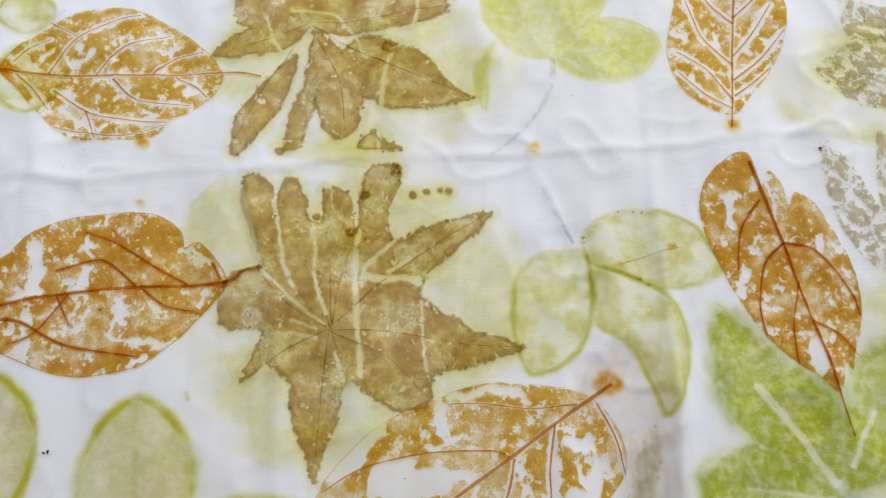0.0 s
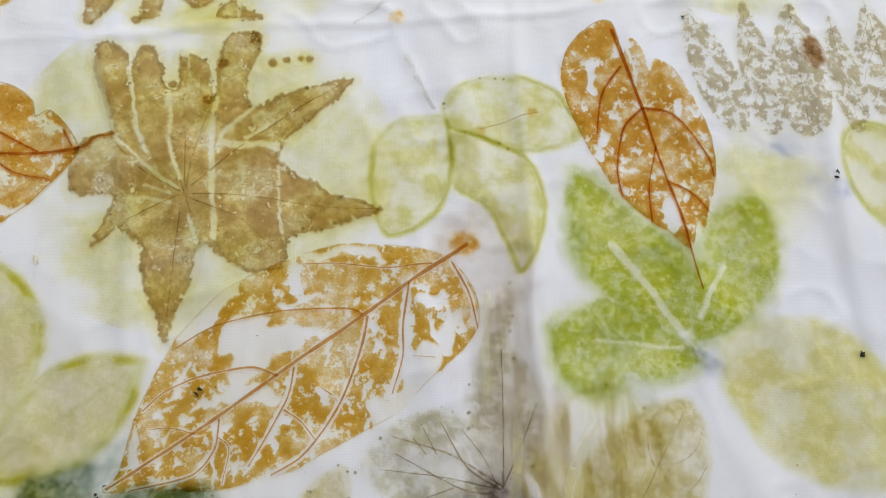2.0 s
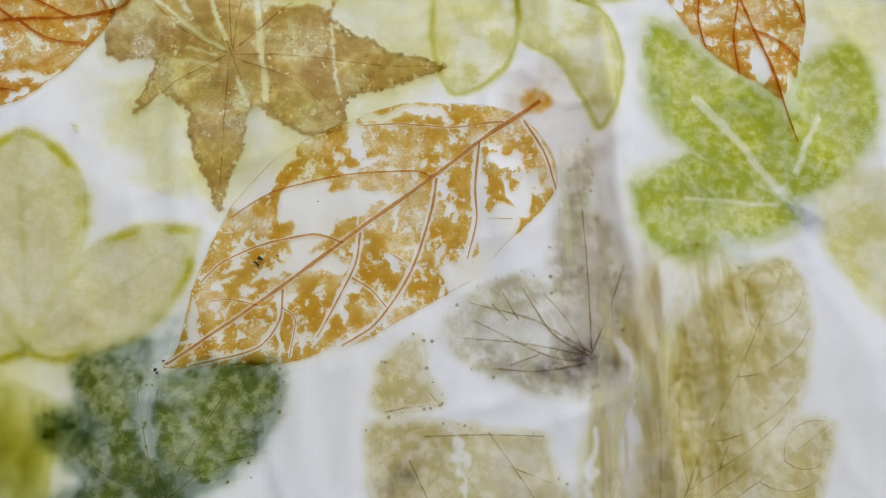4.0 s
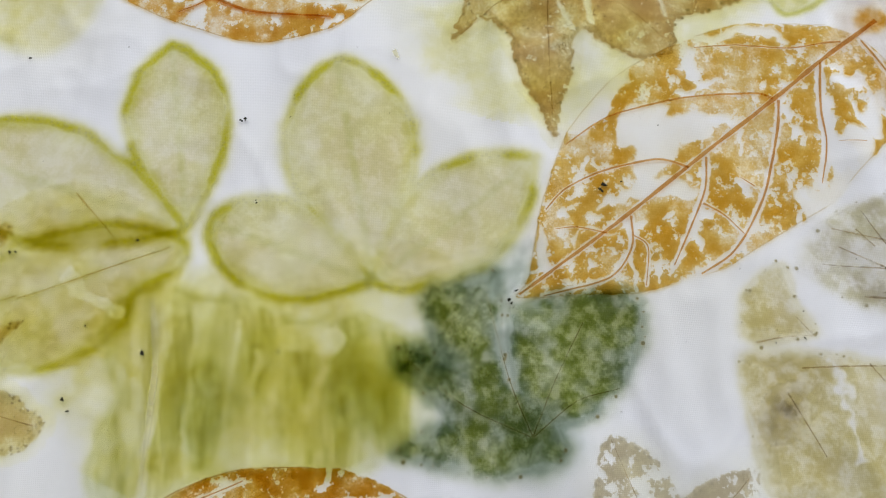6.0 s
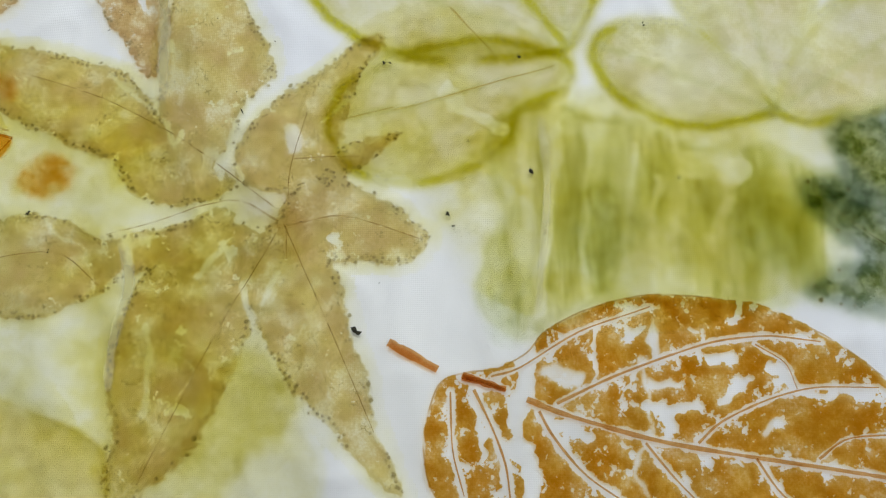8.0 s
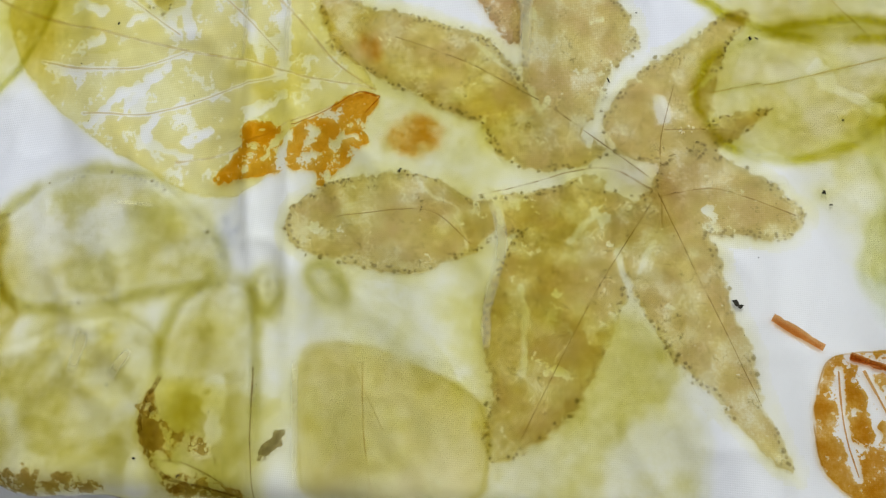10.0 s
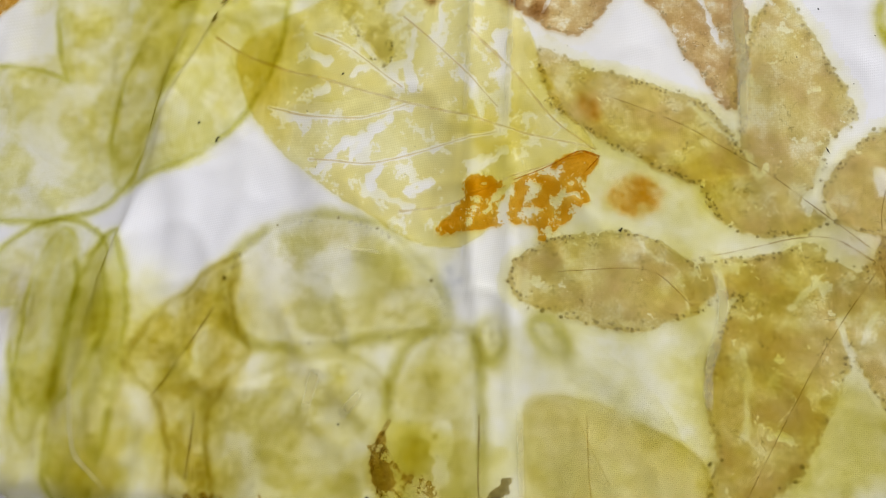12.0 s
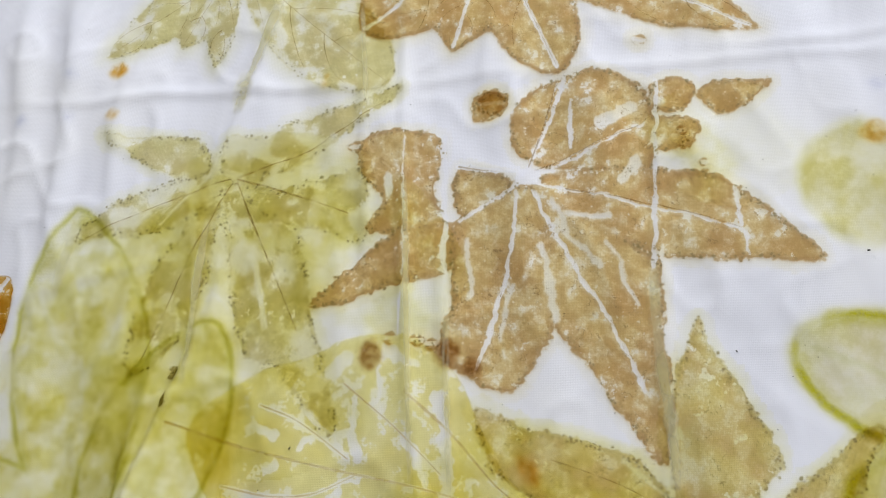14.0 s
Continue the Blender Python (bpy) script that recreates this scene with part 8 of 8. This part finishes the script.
leaf_print("dye_spot", "small orange dye spot", SPOT, [Lobe((0.1463, 0.3430), (0.1561, 0.3430), 0.0078, bulge=0.5, base_round=0.55, tip_round=0.55)])
leaf_print("dye_spot", "small orange dye spot", SPOT, [Lobe((-0.1305, 0.3001), (-0.1234, 0.3001), 0.0056, bulge=0.5, base_round=0.55, tip_round=0.55)])
leaf_print("dye_spot", "small orange dye spot", SPOT, [Lobe((-0.7506, 0.3025), (-0.7383, 0.3021), 0.0099, bulge=0.5, base_round=0.55, tip_round=0.55)])
leaf_print("dye_spot", "small orange dye spot", SPOT, [Lobe((-0.7468, 0.2681), (-0.7396, 0.2679), 0.0058, bulge=0.5, base_round=0.55, tip_round=0.55)])
leaf_print("dye_spot", "small orange dye spot", SPOT, [Lobe((-0.6022, 0.2947), (-0.5976, 0.2945), 0.0037, bulge=0.5, base_round=0.55, tip_round=0.55)])
leaf_print("dye_spot", "small orange dye spot", SPOT, [Lobe((-0.6031, 0.2885), (-0.5986, 0.2883), 0.0036, bulge=0.5, base_round=0.55, tip_round=0.55)])
leaf_print("dye_spot", "small orange dye spot", SPOT, [Lobe((-0.2767, 0.2470), (-0.2606, 0.2467), 0.0128, bulge=0.5, base_round=0.55, tip_round=0.55)])
leaf_print("dye_spot", "small orange dye spot", SPOT, [Lobe((-0.1342, 0.3458), (-0.1245, 0.3458), 0.0077, bulge=0.5, base_round=0.55, tip_round=0.55)])
leaf_print("dye_spot", "small orange dye spot", SPOT, [Lobe((-0.2449, 0.4069), (-0.2301, 0.4070), 0.0119, bulge=0.5, base_round=0.55, tip_round=0.55)])
leaf_print("dye_spot", "small orange dye spot", SPOT, [Lobe((0.2021, 0.2537), (0.2083, 0.2537), 0.0050, bulge=0.5, base_round=0.55, tip_round=0.55)])
leaf_print("dye_spot", "small orange dye spot", SPOT, [Lobe((0.2380, 0.2668), (0.2427, 0.2668), 0.0038, bulge=0.5, base_round=0.55, tip_round=0.55)])
leaf_print("dye_stain", "pale blue stain at a leaf centre", BLUE, [Lobe((0.3281, 0.1049), (0.3520, 0.0821), 0.0190, bulge=0.5, base_round=0.55, tip_round=0.55)])
leaf_print("dye_stain", "pale blue stain", BLUE, [Lobe((0.4055, 0.2390), (0.4297, 0.2388), 0.0162, bulge=0.5, base_round=0.55, tip_round=0.55)])
leaf_print("dye_stain", "pale blue stain", BLUE, [Lobe((0.4380, 0.2038), (0.4572, 0.2036), 0.0144, bulge=0.5, base_round=0.55, tip_round=0.55)])
leaf_print("dye_stain", "pale blue stain", BLUE, [Lobe((0.4269, 0.2135), (0.4397, 0.2133), 0.0112, bulge=0.5, base_round=0.55, tip_round=0.55)])
leaf_print("dye_stain", "pale violet stain", BLUE, [Lobe((-0.5324, -0.0526), (-0.5223, -0.0517), 0.0225, bulge=0.5, base_round=0.55, tip_round=0.55)])
leaf_print("dye_stain", "pale blue stain", BLUE, [Lobe((-0.1053, 0.0370), (-0.0931, 0.0367), 0.0088, bulge=0.5, base_round=0.55, tip_round=0.55)])
leaf_print("dye_spot", "faint grey-blue spot", BLUE, [Lobe((-0.7826, 0.2996), (-0.7751, 0.2993), 0.0067, bulge=0.5, base_round=0.55, tip_round=0.55)])
leaf_print("dye_spot", "faint grey-blue spot", BLUE, [Lobe((-0.7781, 0.2672), (-0.7708, 0.2670), 0.0065, bulge=0.5, base_round=0.55, tip_round=0.55)])
leaf_print("dye_spot", "faint grey-blue spot", BLUE, [Lobe((-0.8126, 0.2654), (-0.8052, 0.2652), 0.0066, bulge=0.5, base_round=0.55, tip_round=0.55)])
leaf_print("dye_spot", "faint grey-blue spot", BLUE, [Lobe((-0.2675, 0.2791), (-0.2619, 0.2789), 0.0050, bulge=0.5, base_round=0.55, tip_round=0.55)])
leaf_print("dye_stain", "dark brown spot", DARK_BROWN, [Lobe((-0.5647, 0.1116), (-0.5528, 0.1118), 0.0159, bulge=0.5, base_round=0.55, tip_round=0.55)])
leaf_print("dye_stain", "dark brown spot", DARK_BROWN, [Lobe((-0.5224, 0.1133), (-0.5069, 0.1135), 0.0181, bulge=0.5, base_round=0.55, tip_round=0.55)])
leaf_print("dye_stain", "dark brown spot", DARK_BROWN, [Lobe((-0.5050, 0.1049), (-0.4948, 0.1051), 0.0076, bulge=0.5, base_round=0.55, tip_round=0.55)])
leaf_print("dye_stain", "dark stain streak", INK, [Lobe((-0.4967, -0.1515), (-0.4859, -0.1367), 0.0052, bulge=0.5, base_round=0.55, tip_round=0.55)])
leaf_print("dye_stain", "russet stain near the table edge", RUSSET, [Lobe((-0.5494, -0.1253), (-0.5311, -0.1694), 0.0069, bow=-0.0043)], margin=0.006)
leaf_print("dye_stain", "russet stain near the table edge", RUSSET, [Lobe((-0.5384, -0.1653), (-0.4976, -0.1673), 0.0093)], margin=0.006)
leaf_print("dye_stain", "russet stain near the table edge", RUSSET, [Lobe((-0.5467, -0.1382), (-0.5177, -0.1528), 0.0037)], margin=0.006)
leaf_print("dye_stain", "russet stain along the table edge", RUSSET, [Lobe((-0.6464, -0.1707), (-0.5631, -0.1696), 0.0098)], margin=0.006)
leaf_print("dye_stain", "grey-brown leaf stain", GREY_WASH, [Lobe((-0.7566, -0.0567), (-0.7453, -0.1114), 0.0222, base_round=0.5, tip_round=0.5)], margin=0.01)
leaf_print("dye_stain", "small grey-green drops", DIM, [Lobe((-0.5046, -0.0667), (-0.5031, -0.0840), 0.0093, base_round=0.5, tip_round=0.5)], margin=0.008)
leaf_print("dye_stain", "small grey-green drops", DIM, [Lobe((-0.4821, -0.0646), (-0.4691, -0.0781), 0.0091, base_round=0.5, tip_round=0.5)], margin=0.008)
leaf_print("dye_stain", "dark olive specks", INK, [Lobe((-0.6736, 0.1023), (-0.6738, 0.0924), 0.0049)], margin=0.003)
leaf_print("dye_stain", "dark olive specks", INK, [Lobe((-0.6755, 0.0874), (-0.6743, 0.0776), 0.0041)], margin=0.003)
ribbon("stalk_print", cloth, [(0.1660, 0.4174), (0.1568, 0.3763), (0.1184, 0.3366)], 0.0055, 0.0017, GREY_STALK, "grey printed leaf stalk")
ribbon("stalk_print", cloth, [(0.1554, 0.3127), (0.1635, 0.2912), (0.1740, 0.2693)], 0.0048, 0.0032, GREY_STALK, "grey printed leaf stalk")
leaf_print("dye_stain", "yellow arc stain", SPRING, [Lobe((0.1238, 0.4296), (0.1161, 0.3738), 0.0093, base_round=0.5, tip_round=0.5, bow=-0.0067)], margin=0.008)
leaf_print("leaf_print", "green leaf print at the edge of the cloth", LEAFY, [Lobe((0.4693, 0.2546), (0.5042, 0.1683), 0.0565, base_round=0.5, tip_round=0.5)], margin=0.01)
leaf_print("dye_stain", "pale sage leaf stain", SAGE, [Lobe((-0.3152, 0.2171), (-0.2423, 0.2162), 0.0790, bulge=0.5, base_round=0.55, tip_round=0.55)])

ribbon("fold_line", cloth, smooth([(-0.3920, 0.0980), (-0.3917, 0.0667), (-0.3904, 0.0396)]), 0.0040, 0.0028, BARE, "pale line where a fold kept dye off", fade=True)
ribbon("fold_line", cloth, smooth([(-0.4023, -0.0255), (-0.3964, -0.0469), (-0.4014, -0.0778), (-0.4003, -0.0976)]), 0.0037, 0.0026, BARE, "pale line where a fold kept dye off", fade=True)
ribbon("fold_line", cloth, smooth([(-0.2085, 0.0360), (-0.2058, -0.0007), (-0.2116, -0.0615)]), 0.0027, 0.0019, BARE, "pale line where a fold kept dye off", fade=True)
ribbon("fold_line", cloth, smooth([(-0.3984, 0.1687), (-0.3972, 0.1229), (-0.3926, 0.0742), (-0.3922, 0.0398)]), 0.0047, 0.0033, BARE, "pale line where a fold kept dye off", fade=True)
ribbon("fold_line", cloth, smooth([(-0.5463, 0.2460), (-0.5370, 0.1209), (-0.5313, 0.0345)]), 0.0025, 0.0018, BARE, "pale line where a fold kept dye off", fade=True)
ribbon("fold_line", cloth, smooth([(-0.5168, 0.1546), (-0.5135, 0.0893), (-0.5099, 0.0353)]), 0.0026, 0.0018, BARE, "pale line where a fold kept dye off", fade=True)
ribbon("fold_line", cloth, smooth([(-0.6540, 0.3018), (-0.6570, 0.2644)]), 0.0086, 0.0060, BARE, "pale line where a fold kept dye off", fade=True)
ribbon("fold_line", cloth, smooth([(-0.6363, 0.3538), (-0.6442, 0.3187), (-0.6581, 0.2726)]), 0.0056, 0.0039, BARE, "pale line where a fold kept dye off", fade=True)
ribbon("fold_line", cloth, smooth([(-0.5811, 0.3512), (-0.5712, 0.2663)]), 0.0023, 0.0016, BARE, "pale line where a fold kept dye off", fade=True)
ribbon("fold_line", cloth, smooth([(-0.7551, 0.1877), (-0.7574, 0.1611), (-0.7593, 0.1425)]), 0.0046, 0.0032, BARE, "pale line where a fold kept dye off", fade=True)
ribbon("fold_line", cloth, smooth([(-0.6675, 0.1991), (-0.6682, 0.1402), (-0.6655, 0.0854)]), 0.0037, 0.0026, BARE, "pale line where a fold kept dye off", fade=True)
ribbon("fold_line", cloth, smooth([(-0.0586, 0.3143), (-0.0452, 0.2714), (-0.0379, 0.2506)]), 0.0038, 0.0026, BARE, "pale line where a fold kept dye off", fade=True)
ribbon("fold_line", cloth, smooth([(-0.0811, 0.1690), (-0.0781, 0.1616)]), 0.0021, 0.0014, BARE, "pale line where a fold kept dye off", fade=True)
ribbon("fold_line", cloth, smooth([(0.2196, 0.0683), (0.2152, 0.0176), (0.2046, -0.0239)]), 0.0051, 0.0036, BARE, "pale line where a fold kept dye off", fade=True)
ribbon("fold_line", cloth, smooth([(0.2338, 0.0165), (0.2166, -0.0246), (0.2110, -0.0699)]), 0.0043, 0.0030, BARE, "pale line where a fold kept dye off", fade=True)
ribbon("fold_line", cloth, smooth([(0.2048, 0.1443), (0.2012, 0.1027), (0.2010, 0.0628)]), 0.0040, 0.0028, BARE, "pale line where a fold kept dye off", fade=True)
ribbon("fold_line", cloth, smooth([(0.2678, 0.0590), (0.2462, 0.0157), (0.2402, -0.0436)]), 0.0051, 0.0036, BARE, "pale line where a fold kept dye off", fade=True)
ribbon("fold_line", cloth, smooth([(-0.5625, -0.0386), (-0.5861, -0.0377)]), 0.0017, 0.0012, BARE, "pale line where a fold kept dye off", fade=True)
ribbon("fold_line", cloth, smooth([(-0.5866, -0.0989), (-0.5881, -0.1212)]), 0.0039, 0.0028, BARE, "pale line where a fold kept dye off", fade=True)
ribbon("fold_line", cloth, smooth([(-0.5711, -0.1219), (-0.5625, -0.1073)]), 0.0033, 0.0023, BARE, "pale line where a fold kept dye off", fade=True)
ribbon("fold_line", cloth, smooth([(-0.7083, -0.1122), (-0.7005, -0.1508), (-0.6768, -0.1721)]), 0.0024, 0.0017, BARE, "pale line where a fold kept dye off", fade=True)
ribbon("fold_line", cloth, smooth([(-0.4870, -0.1042), (-0.4790, -0.1641)]), 0.0021, 0.0015, BARE, "pale line where a fold kept dye off", fade=True)


# ---- crumbs of leaf on the cloth ----
def crumb(x, y, size):
    """A dark torn bit of dry leaf lying on the cloth."""
    r = np.random.default_rng(int(abs(x * 7919 + y * 104729) * 1000))
    bm = bmesh.new()
    for _ in range(r.integers(1, 4)):
        at = np.array((x, y)) + r.normal(0, 0.35 * size, 2)
        p = on_cloth(at[:1], at[1:], 0.0012)[0]
        m = Matrix.Translation(p) @ Matrix.Rotation(r.uniform(0, 6.28), 4, "Z") @ Matrix.Diagonal((size * r.uniform(0.3, 0.6), size * r.uniform(0.15, 0.35), 0.0004, 1))
        made = bmesh.ops.create_icosphere(bm, subdivisions=1, radius=1.0, matrix=m)["verts"]
        for v in made:
            v.co += Vector(r.normal(0, 0.12 * size, 3) * (1, 1, 0.1))
    ob = part("leaf_crumb", bm, CRUMB, None)
    return tagged(ob, "dark brown crumb of dry leaf on the cloth", "leaf crumb", "crumbs on the cloth")


crumb(0.0255, 0.0810, 0.0034)
crumb(-0.2130, 0.0050, 0.0033)
crumb(-0.2919, -0.0693, 0.0037)
crumb(-0.2509, -0.0131, 0.0024)
crumb(-0.2830, 0.0637, 0.0014)
crumb(-0.6618, 0.0146, 0.0025)
crumb(-0.6704, 0.0211, 0.0016)
crumb(-0.5707, -0.1250, 0.0014)
crumb(-0.5512, -0.1542, 0.0016)
crumb(-0.5323, -0.1616, 0.0010)
crumb(-0.4472, -0.0144, 0.0014)
crumb(-0.4350, -0.0321, 0.0011)
crumb(-0.5995, 0.0581, 0.0013)
crumb(-0.2814, 0.1736, 0.0018)
crumb(0.4442, 0.0936, 0.0041)
crumb(0.4459, 0.2162, 0.0044)
crumb(0.0359, 0.0831, 0.0012)
crumb(-0.1626, 0.1317, 0.0015)
crumb(0.0214, -0.0365, 0.0011)
crumb(-0.2494, -0.0188, 0.0016)
crumb(-0.2175, 0.0656, 0.0014)
crumb(-0.2806, 0.0635, 0.0012)
crumb(-0.2423, 0.0221, 0.0011)
crumb(-0.1652, 0.1300, 0.0017)
crumb(0.3568, 0.3409, 0.0021)
crumb(0.3550, 0.3411, 0.0017)
crumb(-0.0288, 0.0205, 0.0023)
crumb(-0.0245, 0.0276, 0.0023)
crumb(-0.1451, 0.0030, 0.0011)
crumb(-0.1571, 0.0836, 0.0011)
crumb(-0.2427, 0.0225, 0.0011)
crumb(-0.4476, -0.0147, 0.0011)
crumb(-0.4355, -0.0328, 0.0011)
crumb(-0.5997, 0.0582, 0.0013)
crumb(-0.1440, 0.2229, 0.0016)
crumb(-0.1633, 0.1311, 0.0012)
crumb(-0.3557, 0.1168, 0.0012)

# ---- fine leaf dust ----
rng = np.random.default_rng(21)
count = 420
dx, dy = rng.uniform(-0.86, 0.5, count), rng.uniform(-0.15, 0.46, count)
keep = value_noise(dx, dy, 0.06, 15) > -0.2
dx, dy = dx[keep], dy[keep]
size = 0.00022 * np.exp(rng.normal(0, 0.45, len(dx)))
turn = rng.uniform(0, 3.14, len(dx))
corners = []
for k in range(4):
    a = turn + k * math.pi / 2 + rng.normal(0, 0.3, len(dx))
    reach = size * np.where(k % 2, 0.6, rng.uniform(0.9, 2.2, len(dx)))
    corners.append(on_cloth(dx + reach * np.cos(a), dy + reach * np.sin(a), 0.0013))
dust = mesh_from("leaf_dust", np.stack(corners, 1).reshape(-1, 3), np.arange(4 * len(dx)).reshape(-1, 4), CRUMB, False)
tagged(dust, "fine dark dust of dry leaves on the cloth", "leaf dust", kind="stuff")
grains = dust.modifiers.new("thickness", "SOLIDIFY")
grains.thickness, grains.offset = 0.0002, 0.0

# ---- floor tiles ----
TILE_SIZE, JOINT = 0.60, 0.006
bm = bmesh.new()
box(bm, (TILE_SIZE - JOINT, TILE_SIZE - JOINT, 0.01), (0, 0, 0), 0.0015)
tile_mesh = bpy.data.meshes.new("tile")
bm.to_mesh(tile_mesh)
bm.free()
tile_mesh.materials.append(TILE)
for i in range(-6, 9):
    for j in range(-6, 9):
        x, y = -0.7465 + TILE_SIZE * (i + 0.5), -0.42 + TILE_SIZE * (j + 0.5)
        if ROOM_X[0] - 0.01 < x - 0.3 and x + 0.3 < ROOM_X[1] + 0.01 and ROOM_Y[0] - 0.01 < y - 0.3 and y + 0.3 < ROOM_Y[1] + 0.01:
            tile = new("tile", tile_mesh)
            tile.location = (x, y, FLOOR_Z - 0.0075)
            tile.parent = floor
